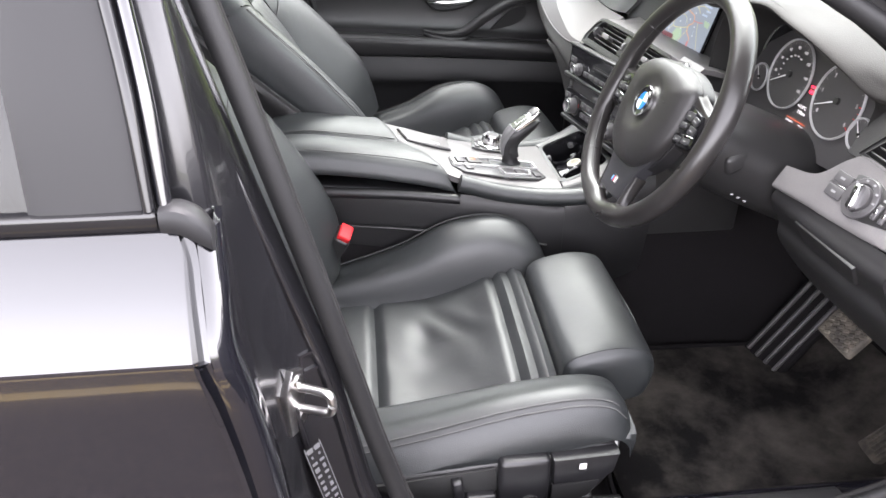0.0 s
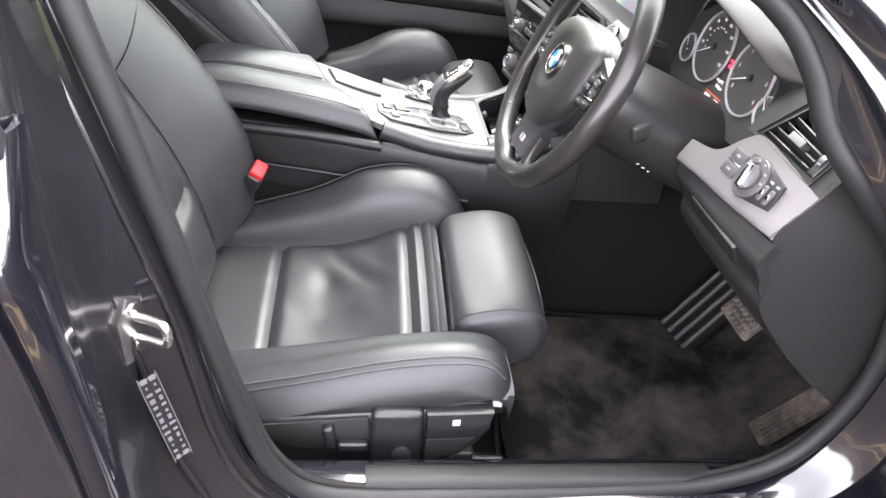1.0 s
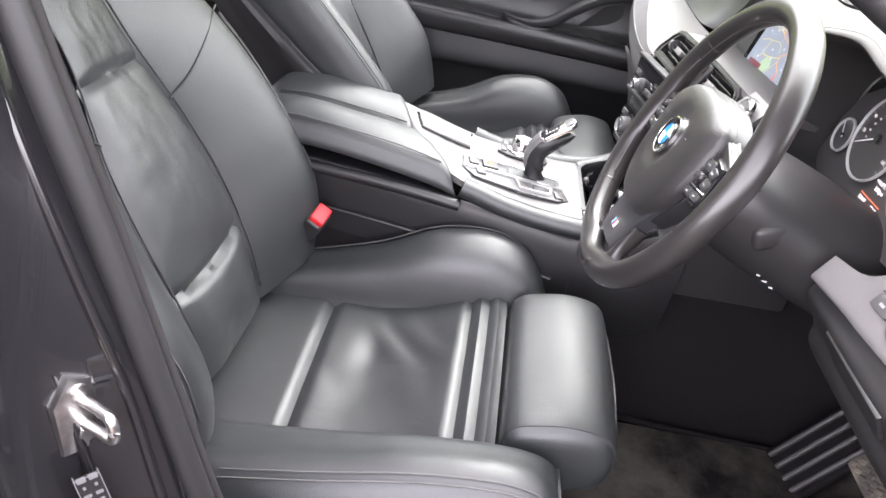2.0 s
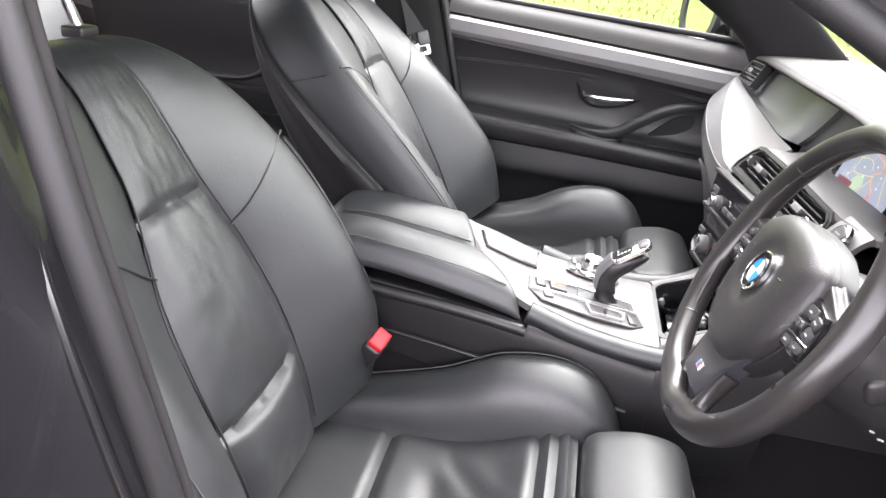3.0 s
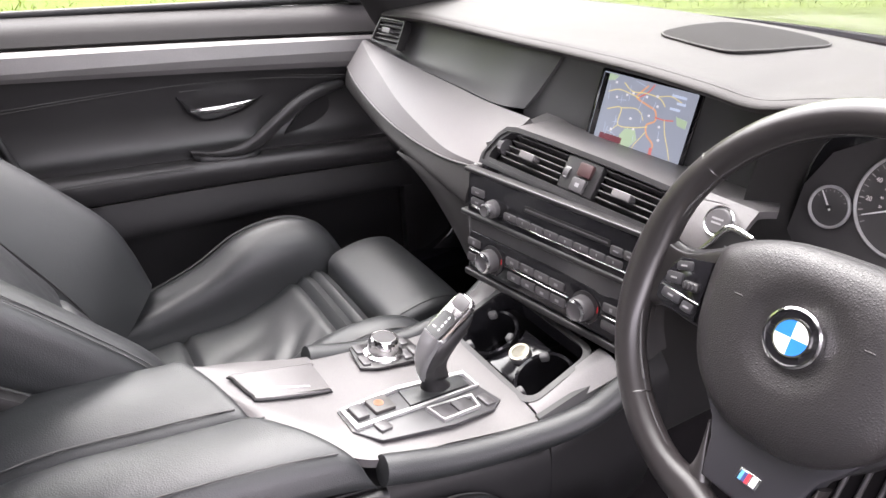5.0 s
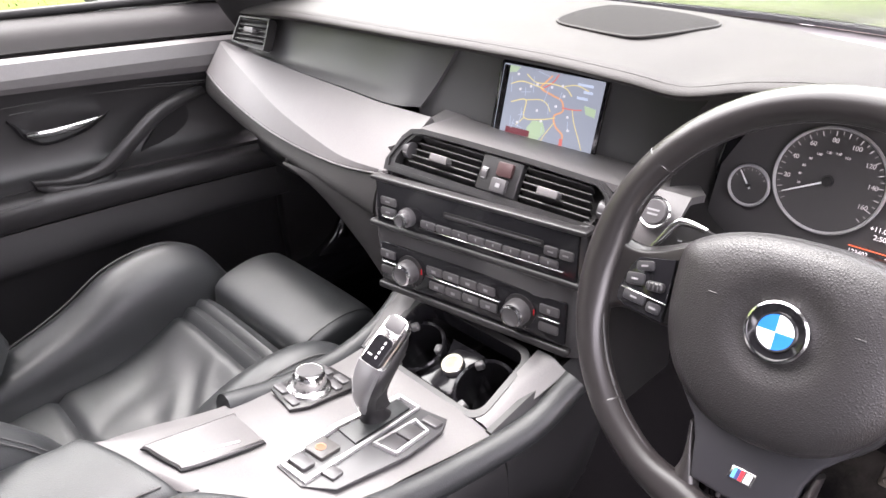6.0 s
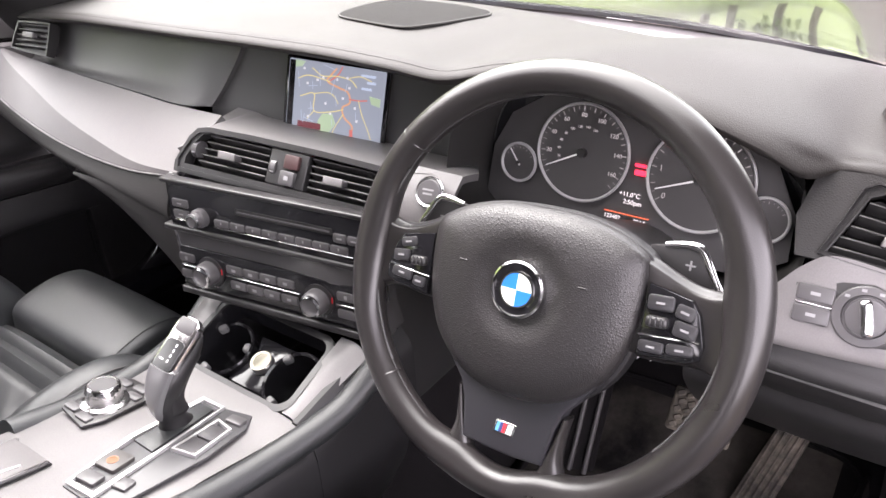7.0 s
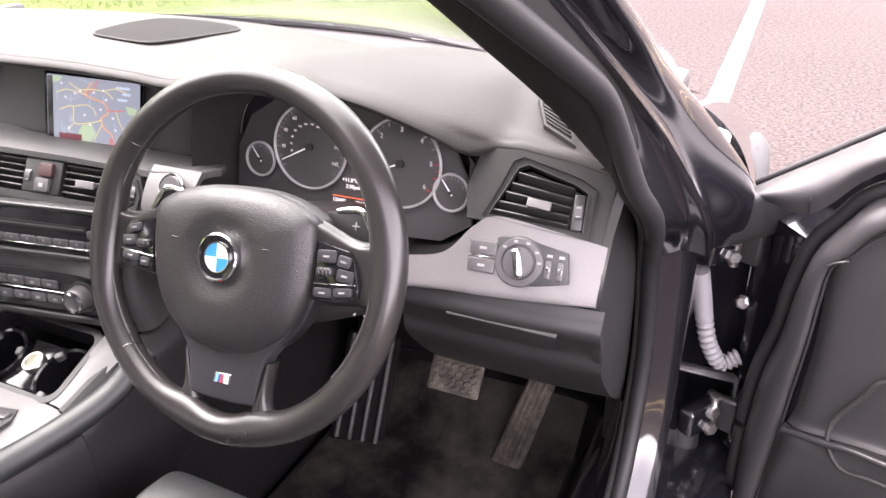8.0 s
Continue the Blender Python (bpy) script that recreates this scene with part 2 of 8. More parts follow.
def rounded(sx, sy, sz, bevel=0.003, segments=3, taper=None):
    bm = bmesh.new()
    bmesh.ops.create_cube(bm, size=1)
    for v in bm.verts:
        v.co = Vector((v.co.x * sx, v.co.y * sy, v.co.z * sz))
        if taper and v.co.z > 0:
            v.co.x *= taper
            v.co.y *= taper
    if bevel:
        bmesh.ops.bevel(bm, geom=bm.edges[:], offset=bevel, segments=segments, profile=0.5, affect="EDGES")
    return bm


def prism(outline, depth, bevel=0.0, segments=2):
    """A flat outline (x, y) raised from z = 0 to depth, with a rounded upper rim."""
    bm = bmesh.new()
    vs = [bm.verts.new((x, y, 0)) for x, y in outline]
    f = bm.faces.new(vs)
    r = bmesh.ops.extrude_face_region(bm, geom=[f])
    top = [v for v in r["geom"] if isinstance(v, bmesh.types.BMVert)]
    for v in top:
        v.co.z += depth
    bmesh.ops.recalc_face_normals(bm, faces=bm.faces)
    if bevel:
        s = set(top)
        edges = [e for e in bm.edges if e.verts[0] in s and e.verts[1] in s]
        bmesh.ops.bevel(bm, geom=edges, offset=bevel, segments=segments, profile=0.5, affect="EDGES")
    return bm


def lathe(profile, sides=32):
    """A turned solid about z: profile of (radius, z) from the foot to the top."""
    bm = bmesh.new()
    rings = []
    for r, z in profile:
        if r < 1e-6:
            rings.append([bm.verts.new((0, 0, z))])
        else:
            rings.append([bm.verts.new((r * math.cos(2 * math.pi * k / sides), r * math.sin(2 * math.pi * k / sides), z)) for k in range(sides)])
    for a, b in zip(rings, rings[1:]):
        for k in range(sides):
            k2 = (k + 1) % sides
            if len(a) == 1 and len(b) == 1:
                continue
            if len(a) == 1:
                bm.faces.new((a[0], b[k], b[k2]))
            elif len(b) == 1:
                bm.faces.new((a[k], a[k2], b[0]))
            else:
                bm.faces.new((a[k], a[k2], b[k2], b[k]))
    for ring in (rings[0], rings[-1]):
        if len(ring) > 2:
            bm.faces.new(ring)
    return bm


def facing(at, normal, up=(0, 0, 1)):
    """A pose whose z points along normal and whose y leans to up."""
    z = Vector(normal).normalized()
    x = Vector(up).cross(z).normalized()
    y = z.cross(x)
    m = Matrix((x, y, z)).transposed().to_4x4()
    m.translation = at
    return m


def round_rect(w, h, r, n=5):
    out = []
    for cx, cy, a0 in ((w / 2 - r, h / 2 - r, 0), (-w / 2 + r, h / 2 - r, 90), (-w / 2 + r, -h / 2 + r, 180), (w / 2 - r, -h / 2 + r, 270)):
        for k in range(n + 1):
            a = radians(a0 + 90 * k / n)
            out.append((cx + r * math.cos(a), cy + r * math.sin(a)))
    return out


def letters(name, text, size, mat, m, parent, depth=0.0003):
    """Raised built-in lettering, centred, as a mesh."""
    cu = bpy.data.curves.new(name, "FONT")
    cu.body, cu.size, cu.align_x, cu.align_y, cu.extrude = text, size, "CENTER", "CENTER", depth
    tmp = new(name + "_tmp", cu)
    me = bpy.data.meshes.new_from_object(tmp)
    bpy.data.objects.remove(tmp)
    me.transform(m)
    base, p = Vector((0, 0, 0)), parent
    while p is not None:
        base += p.location
        p = p.parent
    me.transform(Matrix.Translation(-base))
    me.materials.clear()
    me.materials.append(mat)
    ob = new(name, me)
    ob.parent = parent
    return ob


# ---------------------------------------------------------------- outdoors
def box_mesh(name, lo, hi, mat, parent=None, label="", bevel=0.0):
    bm = rounded(hi[0] - lo[0], hi[1] - lo[1], hi[2] - lo[2], bevel, 2)
    return part(name, bm, mat, parent, label, m=Matrix.Translation([(a + b) / 2 for a, b in zip(lo, hi)]))


BANK_Y = [1.7, 1.9, 3.0, 5.0, 8.0, 12.0, 30, 400]
BANK_Z = [0.1, 0.12, 0.2, 0.55, 1.7, 4.2, 14.0, 18.0]


def ground():
    g = thing("ground", label="grassy open ground reaching the horizon", category="ground", kind="structure")
    ys = [-400, -60, -46, -45.8, -45.6, 1.65] + BANK_Y
    zs = [-0.04] * 6 + BANK_Z
    xs = [-400, -80, -20, -8, -4, 0, 4, 8, 20, 80, 400]
    verts = [(x, y, z) for x in xs for y, z in zip(ys, zs)]
    link_mesh("soil", verts, grid_faces(len(xs), len(ys)), SOIL, g)
    road = thing("road", label="pale worn asphalt road with painted lines", category="road", kind="structure")
    box_mesh("surface", (-120, -45, -0.3), (120, 1.5, 0.0), ASPHALT, road)
    kerb = thing("kerb", label="low grey kerb along the grass verge", category="kerb", kind="structure")
    for k in range(-12, 13):
        box_mesh("kerbstone", (k * 0.92, 1.5, -0.2), (k * 0.92 + 0.91, 1.64, 0.11), KERB, kerb, bevel=0.015)
    white = thing("lane_line", label="worn white painted line on the asphalt", category="road marking", kind="structure")
    box_mesh("stripe", (2.2, -0.62, 0.0), (60, -0.5, 0.004), LINE, white)
    for y in (-2.05, -2.25, -3.7, -4.1):
        dy = thing("yellow_line", label="yellow painted line along the road edge", category="road marking", group="double yellow lines", kind="structure")
        box_mesh("stripe", (-60, y - 0.03, 0.0), (60, y + 0.03, 0.004), YELLOW, dy)


KERB = material("concrete_kerb", (0.3, 0.29, 0.28), 0.9, grain=0.4, grain_scale=120, bump=0.6, bump_scale=200)
ground()

# ---------------------------------------------------------------- car body
body = thing("car_body", label="glossy black saloon car body with open front door aperture", category="car")


def body_shell():
    # floor pan and carpeted tunnel
    sheet("floor_carpet", [[(x, y, z) for y in (-0.72, -0.3, 0.3, 0.72)] for x, z in ((-1.3, 0.28), (0.5, 0.24), (0.85, 0.24), (1.05, 0.42), (1.15, 0.7))], CARPET, body, 0.02, 24, 12, toward=(0, 0, 3))
    loft("tunnel_carpet", [[(x, -0.16, 0.22), (x, -0.13, 0.4), (x, -0.08, 0.52), (x, 0.08, 0.52), (x, 0.13, 0.4), (x, 0.16, 0.22)] for x in (-1.0, 0.2, 0.7, 1.1)], CARPET, body, 12, 24)
    # roof and its lining
    sheet("roof", [[(x, y, z - 0.10 * (abs(y) / 0.62) ** 2.5) for y in (-0.62, -0.4, 0, 0.4, 0.62)] for x, z in ((0.12, 1.38), (-0.3, 1.45), (-0.9, 1.45), (-1.35, 1.38))], PAINT, body, 0.02, 16, 16, toward=(0, 0, 5))
    sheet("headliner", [[(x, y, z - 0.10 * (abs(y) / 0.62) ** 2.5) for y in (-0.60, -0.4, 0, 0.4, 0.60)] for x, z in ((0.14, 1.33), (-0.3, 1.4), (-0.9, 1.4), (-1.35, 1.34))], TRIMCLOTH, body, 0.015, 16, 16, toward=(0, 0, 0))
    # sills
    for s, nm in ((-1, "near"), (1, "far")):
        loft("sill", [[(x, s * 0.66, 0.30), (x, s * 0.67, 0.375), (x, s * 0.72, 0.395), (x, s * 0.78, 0.375), (x, s * 0.86, 0.36), (x, s * 0.88, 0.3), (x, s * 0.84, 0.2), (x, s * 0.7, 0.2)] for x in (-1.2, -0.3, 0.4, 1.0)], PAINT, body, 10, 40)
    # bonnet and wings
    def top(x, y):
        u = max(0.0, x - 1.06 + 0.42 * y * y)
        nose = 0.5 * max(0.0, u - 1.25) ** 2
        return 0.944 - 0.06 * u - 0.045 * u * u - nose - (0.015 + 0.14 * u) * (min(abs(y), 0.62) / 0.6) ** 5
    us = [0, 0.1, 0.25, 0.45, 0.7, 0.95, 1.2, 1.4, 1.55]
    sheet("bonnet", [[(1.06 - 0.42 * y * y + u, y, top(1.06 - 0.42 * y * y + u, y)) for y in np.linspace(-0.68, 0.68, 19)] for u in us], PAINT, body, 0.01, 50, 60, toward=(1.5, 0, 5))
    for s in (-1, 1):
        rows = []
        for x in (0.99, 1.1, 1.3, 1.6, 1.9, 2.2, 2.45):
            z = top(x, 0.69)
            k = 1 - 0.25 * max(0, x - 1.9) ** 2
            rows.append([(x, s * 0.686 * k, z - 0.004), (x, s * 0.75 * k, z - 0.02), (x, s * 0.805 * k, z - 0.075), (x, s * 0.836 * k, z - 0.17), (x, s * 0.845 * k, z - 0.3), (x, s * 0.82 * k, 0.33)])
        sheet("front_wing", rows, PAINT, body, 0.01, 30, 30, toward=(1.6, s * 5, 2))
    for s in (-1, 1):
        sheet("wing_end", [[(0.90, s * 0.74, z), (0.965, s * 0.79, z), (0.985, s * 0.835, z), (1.01, s * 0.875, z), (1.04, s * 0.90, z)] for z in (0.3, 0.55, 0.77)], PAINT, body, 0.01, 6, 8, toward=(0, s * 0.9, 0.6))
    # scuttle between windscreen and bonnet
    sheet("scuttle_panel", [[(x - q * y * y, y, z) for y in (-0.66, -0.35, 0, 0.35, 0.66)] for x, z, q in ((0.93, 0.90, 0.20), (0.985, 0.938, 0.32), (1.02, 0.926, 0.43), (1.065, 0.932, 0.42))], HARD, body, 0.01, 8, 24, toward=(1, 0, 5))
    box_mesh("kick_panel", (0.64, 0.745, 0.25), (1.12, 0.78, 0.93), HARD, body, bevel=0.01)
    box_mesh("kick_panel", (0.84, -0.71, 0.25), (1.12, -0.68, 0.90), HARD, body, bevel=0.01)
    # windscreen pillars: cloth inside, painted frame outside
    stations = ((0.77, (0.81, 0.722), (0.742, 0.738), (0.765, 0.79), (0.845, 0.83)), (0.84, (0.765, 0.712), (0.665, 0.742), (0.71, 0.786), (0.81, 0.826)), (0.93, (0.655, 0.665), (0.592, 0.722), (0.645, 0.752), (0.735, 0.778)),
                (1.0, (0.567, 0.634), (0.54, 0.708), (0.574, 0.723), (0.636, 0.745)), (1.1, (0.441, 0.588), (0.376, 0.676), (0.43, 0.688), (0.466, 0.720)), (1.34, (0.14, 0.478), (-0.02, 0.60), (0.04, 0.605), (0.06, 0.635)))
    for s in (-1, 1):
        trim, frame_rings = [], []
        for z, e, q, b, o in stations:
            mx, my = 0.5 * (e[0] + q[0]), 0.5 * (e[1] + q[1])
            trim.append([(e[0] + 0.004, s * (e[1] - 0.003), z + 0.004), (mx - 0.012, s * (my - 0.004), z - 0.004), (q[0], s * q[1], z), (q[0] + 0.07, s * q[1], z + 0.02), (e[0] + 0.14, s * (e[1] - 0.005), z + 0.02), (e[0] + 0.12, s * (e[1] - 0.03), z + 0.015)])
            frame_rings.append([(q[0] + 0.002, s * (q[1] - 0.002), z), (0.5 * (q[0] + b[0]) + 0.012, s * 0.5 * (q[1] + b[1]), z), (b[0] - 0.004, s * (b[1] + 0.004), z), (b[0] + 0.014, s * (b[1] + 0.004), z), (o[0] - 0.01, s * (o[1] - 0.001), z), (o[0] + 0.02, s * (o[1] - 0.01), z + 0.01), (o[0] + 0.04, s * (o[1] - 0.06), z + 0.03), (q[0] + 0.05, s * (q[1] - 0.01), z + 0.03)])
        loft("windscreen_pillar", trim, TRIMCLOTH, body, 30, 40)
        loft("pillar_frame", frame_rings, PAINT, body, 30, 48)
    # front door posts
    for s in (-1, 1):
        loft("hinge_post", [[(x0, s * 0.715, z), (x0 + 0.01, s * 0.75, z), (x0 + 0.03, s * 0.775, z), (x0 + 0.06, s * 0.780, z), (x0 + 0.22, s * 0.785, z), (x0 + 0.22, s * 0.70, z), (x0 + 0.1, s * 0.69, z)] for x0, z in ((0.60, 0.36), (0.74, 0.42), (0.79, 0.52), (0.795, 0.65), (0.775, 0.76), (0.73, 0.86))], PAINT, body, 20, 40)
    for s in (-1, 1):
        loft("corner_gasket", [[(x, s * (y - w), z - h), (x, s * (y - w), z + 0.6 * h), (x, s * y, z + h), (x, s * (y + w), z + 0.6 * h), (x, s * (y + w), z - h)] for x, y, z, w, h in ((0.80, 0.80, 0.80, 0.012, 0.03), (0.86, 0.825, 0.785, 0.018, 0.03), (0.93, 0.845, 0.765, 0.02, 0.03), (1.0, 0.878, 0.755, 0.03, 0.035))], RUBBER, body, 12, 20, "black rubber corner gasket")
    # centre pillars: the open side shows painted metal, the other its dark trim
    rings, lip = [], []
    for z, xs, xo, lean in ((0.33, 0.16, -0.02, 0.0), (0.38, 0.10, -0.045, 0.0), (0.44, 0.050, -0.065, 0.0), (0.52, 0.022, -0.085, 0.0), (0.60, 0.008, -0.089, 0.0), (0.70, -0.009, -0.093, 0.0), (0.80, -0.036, -0.097, 0.0), (0.90, -0.064, -0.102, 0.004), (1.0, -0.094, -0.110, 0.020), (1.1, -0.124, -0.124, 0.042), (1.24, -0.165, -0.16, 0.085), (1.38, -0.205, -0.20, 0.13)):
        span = xo - (xs - 0.02)
        ring = [(xs - 0.035, 0.735), (xs - 0.015, 0.742), (xs - 0.020, 0.752), (xs - 0.02 + 0.35 * span, 0.768), (xs - 0.02 + 0.65 * span, 0.79), (xs - 0.02 + 0.88 * span, 0.818), (xo + 0.003, 0.838), (xo - 0.003, 0.848), (xo - 0.016, 0.853), (xo - 0.06, 0.853), (xo - 0.11, 0.82), (xo - 0.11, 0.75)]
        rings.append([(x, -(y - lean), z) for x, y in ring])
        lip.append((xs - 0.026, -(0.759 - lean), z))
    loft("centre_pillar", rings, JAMB, body, 60, 70, "glossy black painted centre pillar")
    tube("pillar_flange", lip[1:], 0.0045, JAMB, body, 60, 8)
    tube("pillar_step", [(x - 0.034, y - 0.028, z) for x, y, z in lip[2:8]], 0.004, JAMB, body, 40, 8)
    loft("centre_pillar", [[(xb, y + 0.02, z), (xb, y - 0.065, z), (xb + 0.03, y - 0.085, z), (xf - 0.03, y - 0.075, z), (xf, y - 0.05, z), (xf + 0.004, y - 0.02, z), (xf - 0.01, y + 0.03, z)]
         for xf, xb, y, z in ((0.0, -0.22, 0.80, 0.34), (-0.03, -0.22, 0.80, 0.45), (-0.076, -0.23, 0.805, 0.65), (-0.138, -0.30, 0.79, 0.9), (-0.184, -0.365, 0.745, 1.1), (-0.25, -0.43, 0.66, 1.38))], TRIMCLOTH, body, 24, 28, "dark cloth-covered inner pillar trim")
    tube("pillar_seal", [(xf + 0.006, y - 0.052, z) for xf, y, z in ((-0.03, 0.80, 0.45), (-0.076, 0.805, 0.65), (-0.138, 0.79, 0.9), (-0.184, 0.745, 1.1), (-0.25, 0.66, 1.38))], 0.008, RUBBER, body, 30, 8)
    # rear bulkhead, shelf and rear window surround close the cabin behind
    sheet("parcel_shelf", [[(x, y, z) for y in (-0.66, 0, 0.66)] for x, z in ((-1.15, 0.98), (-1.75, 0.99))], TRIMCLOTH, body, 0.02, 4, 6, toward=(0, 0, 5))
    sheet("boot_lid", [[(x, y, z) for y in (-0.85, -0.6, 0, 0.6, 0.85)] for x, z in ((-1.75, 1.02), (-2.2, 1.0), (-2.3, 0.7), (-2.3, 0.4))], PAINT, body, 0.02, 12, 12, toward=(-3, 0, 3))
    for s in (-1, 1):
        loft("rear_pillar", [[(x - 0.08, s * y, z), (x + 0.02, s * (y + 0.02), z), (x + 0.1, s * (y + 0.05), z), (x, s * (y + 0.09), z)] for x, y, z in ((-1.6, 0.64, 0.98), (-1.4, 0.58, 1.2), (-1.2, 0.5, 1.36))], PAINT, body, 10, 16)
        sheet("rear_quarter", [[(x, s * 0.9, 0.98), (x, s * 0.93, 0.8), (x, s * 0.91, 0.4)] for x in (-1.18, -1.7, -2.3)], PAINT, body, 0.02, 6, 8, toward=(0, s * 5, 1))
    sheet("firewall", [[(1.08, y, z) for y in (-0.70, 0, 0.70)] for z in (0.3, 0.55, 0.78)], CARPET, body, 0.02, toward=(-1, 0, 0.5))


body_shell()


def road_wheels():
    for x in (1.55, -1.45):
        for s in (-1, 1):
            m = facing((x, s * 0.74, 0.33), (0, s, 0))
            w = part("wheel", lathe([(0.0, 0.06), (0.05, 0.065), (0.20, 0.05), (0.225, 0.08), (0.235, 0.08), (0.235, -0.09), (0.0, -0.09)], 40), SILVER, body, "silver alloy wheel", m=m)
            part("tyre", lathe([(0.232, 0.09), (0.26, 0.112), (0.305, 0.105), (0.33, 0.08), (0.33, -0.08), (0.305, -0.105), (0.232, -0.09)], 48), RUBBER, w, "black rubber tyre", m=m)


road_wheels()


def pane(name, rows, mat=None, label=""):
    ob = sheet(name, rows, mat or GLASS, body, 0.004, 10, 16, label)
    ob.visible_shadow = False
    return ob


pane("windscreen", [[(x - 0.17 * (abs(y) / 0.62) ** 2, y * w, z) for y in (-0.62, -0.3, 0, 0.3, 0.62)] for x, z, w in ((0.99, 0.955, 1.03), (0.55, 1.2, 0.95), (0.2, 1.36, 0.86))])
pane("rear_window", [[(x, y, z) for y in (-0.56, 0, 0.56)] for x, z in ((-1.66, 1.0), (-1.4, 1.2), (-1.2, 1.36))], TINT)


# ---------------------------------------------------------------- passenger-side doors
def passenger_door():
    d = thing("front_car_door", (0.2, 0.85, 0.35), "closed passenger door with black panel and silver trim", "car door")
    xs = [-0.15, 0.0, 0.2, 0.4, 0.55, 0.66]
    def row(y, z0, z1, dy=0.0):
        return [(x, y - 0.03 * max(0, (x - 0.1) / 0.5) ** 2 + dy, z0 + (z1 - z0) * (x + 0.15) / 0.81) for x in xs]
    sheet("window_ledge", [row(0.875, 1.003, 0.950), row(0.85, 1.0, 0.948), row(0.815, 0.988, 0.934), row(0.793, 0.962, 0.902)], SOFT, d, 0.01, 12, 24, toward=(0, -2, 3))
    sheet("silver_strip", [row(0.79, 0.956, 0.895), row(0.776, 0.948, 0.890), row(0.770, 0.922, 0.868), row(0.774, 0.914, 0.846), row(0.786, 0.905, 0.832)], SILVER, d, 0.01, 0, 24, angle=12, toward=(0, -2, 1), label="brushed silver trim strip")
    sheet("upper_panel", [row(0.80, 0.902, 0.830), row(0.825, 0.855, 0.81), row(0.845, 0.79, 0.77), row(0.84, 0.735, 0.70), row(0.80, 0.722, 0.68)], DOORSKIN, d, 0.01, 24, 24, toward=(0, -2, 1))
    sheet("armrest", [row(0.80, 0.724, 0.672), row(0.765, 0.722, 0.67), row(0.758, 0.70, 0.65), row(0.772, 0.665, 0.63), row(0.79, 0.655, 0.62)], DOORSKIN, d, 0.012, 16, 24, toward=(0, -2, 1))
    sheet("lower_panel", [row(0.785, 0.655, 0.62), row(0.78, 0.58, 0.56), row(0.80, 0.565, 0.55), row(0.82, 0.45, 0.43), row(0.80, 0.33, 0.33)], DARKTRIM, d, 0.012, 24, 24, toward=(0, -2, 1))
    sheet("outer_skin", [[(x, 0.90, 0.96) for x in (-0.17, 0.3, 0.85)], [(x, 0.93, 0.75) for x in (-0.17, 0.3, 0.85)], [(x, 0.915, 0.3) for x in (-0.17, 0.3, 0.85)]], PAINT, d, 0.01, 12, 8, toward=(0, 5, 1))
    # inner handle in its bowl, and the flat pull strap on its foot
    bowl = [(0.206, 0.826), (0.298, 0.825), (0.389, 0.820), (0.371, 0.795), (0.322, 0.770), (0.253, 0.762), (0.221, 0.780), (0.209, 0.805)]
    rimline = curve_through([(x, 0.834, z) for x, z in bowl], 48, True)
    rings = [[(0.296 + (x - 0.296) * k, y + dy, 0.797 + (z - 0.797) * k) for x, y, z in rimline] for k, dy in ((1.02, -0.001), (0.97, -0.004), (0.90, 0.004), (0.6, 0.010), (0.1, 0.011))]
    link_mesh("handle_bowl", np.array(rings).reshape(-1, 3), grid_faces(5, 48, True) + [tuple(4 * 48 + j for j in range(48))], DARKTRIM, d, "dark moulded bowl round the door handle")
    tube("bowl_edge", [(0.208, 0.826, 0.830), (0.298, 0.824, 0.828), (0.388, 0.820, 0.823)], 0.0014, HARD, d, 16, 6)
    loft("door_handle", [[(x, y - 0.004, z + h), (x, y + 0.006, z + h), (x, y + 0.006, z - h), (x, y - 0.004, z - h)] for x, y, z, h in ((0.222, 0.824, 0.790, 0.003), (0.24, 0.816, 0.790, 0.005), (0.28, 0.812, 0.789, 0.0055), (0.33, 0.813, 0.791, 0.0045), (0.352, 0.820, 0.794, 0.002))], CHROME, d, 20, 12, "slim chrome door release lever")
    strap = []
    for xt, zt, xb, zb, y in ((0.200, 0.722, 0.204, 0.706, 0.792), (0.244, 0.717, 0.262, 0.697, 0.772), (0.304, 0.725, 0.330, 0.706, 0.764), (0.361, 0.762, 0.388, 0.745, 0.758), (0.417, 0.797, 0.445, 0.779, 0.758), (0.472, 0.814, 0.500, 0.794, 0.764), (0.530, 0.815, 0.540, 0.797, 0.782)):
        strap.append([(xt, y + 0.004, zt), (0.7 * xt + 0.3 * xb, y - 0.006, 0.7 * zt + 0.3 * zb + 0.002), (0.3 * xt + 0.7 * xb, y - 0.004, 0.3 * zt + 0.7 * zb), (xb, y + 0.006, zb), (0.5 * (xt + xb), y + 0.020, 0.5 * (zt + zb))])
    loft("pull_strap", strap, DOORSKIN, d, 40, 24)
    loft("strap_foot", [[(x, 0.80, z1), (x, y, z1), (x, y - 0.004, 0.5 * (z0 + z1)), (x, y, z0), (x, 0.80, z0)] for x, y, z0, z1 in ((0.203, 0.782, 0.704, 0.712), (0.225, 0.770, 0.691, 0.710), (0.28, 0.766, 0.685, 0.700), (0.322, 0.768, 0.682, 0.702), (0.338, 0.784, 0.69, 0.70))], DARKTRIM, d, 16, 16)
    sheet("speaker_panel", [[(x, 0.829 - 0.004 * k, z0 + (z1 - z0) * k) for k in (0, 0.5, 1)] for x, z0, z1 in ((0.395, 0.690, 0.698), (0.43, 0.684, 0.732), (0.475, 0.677, 0.768), (0.53, 0.668, 0.774), (0.60, 0.655, 0.765))], DARKTRIM, d, 0.006, 20, 8, toward=(0.4, 0, 0.8))
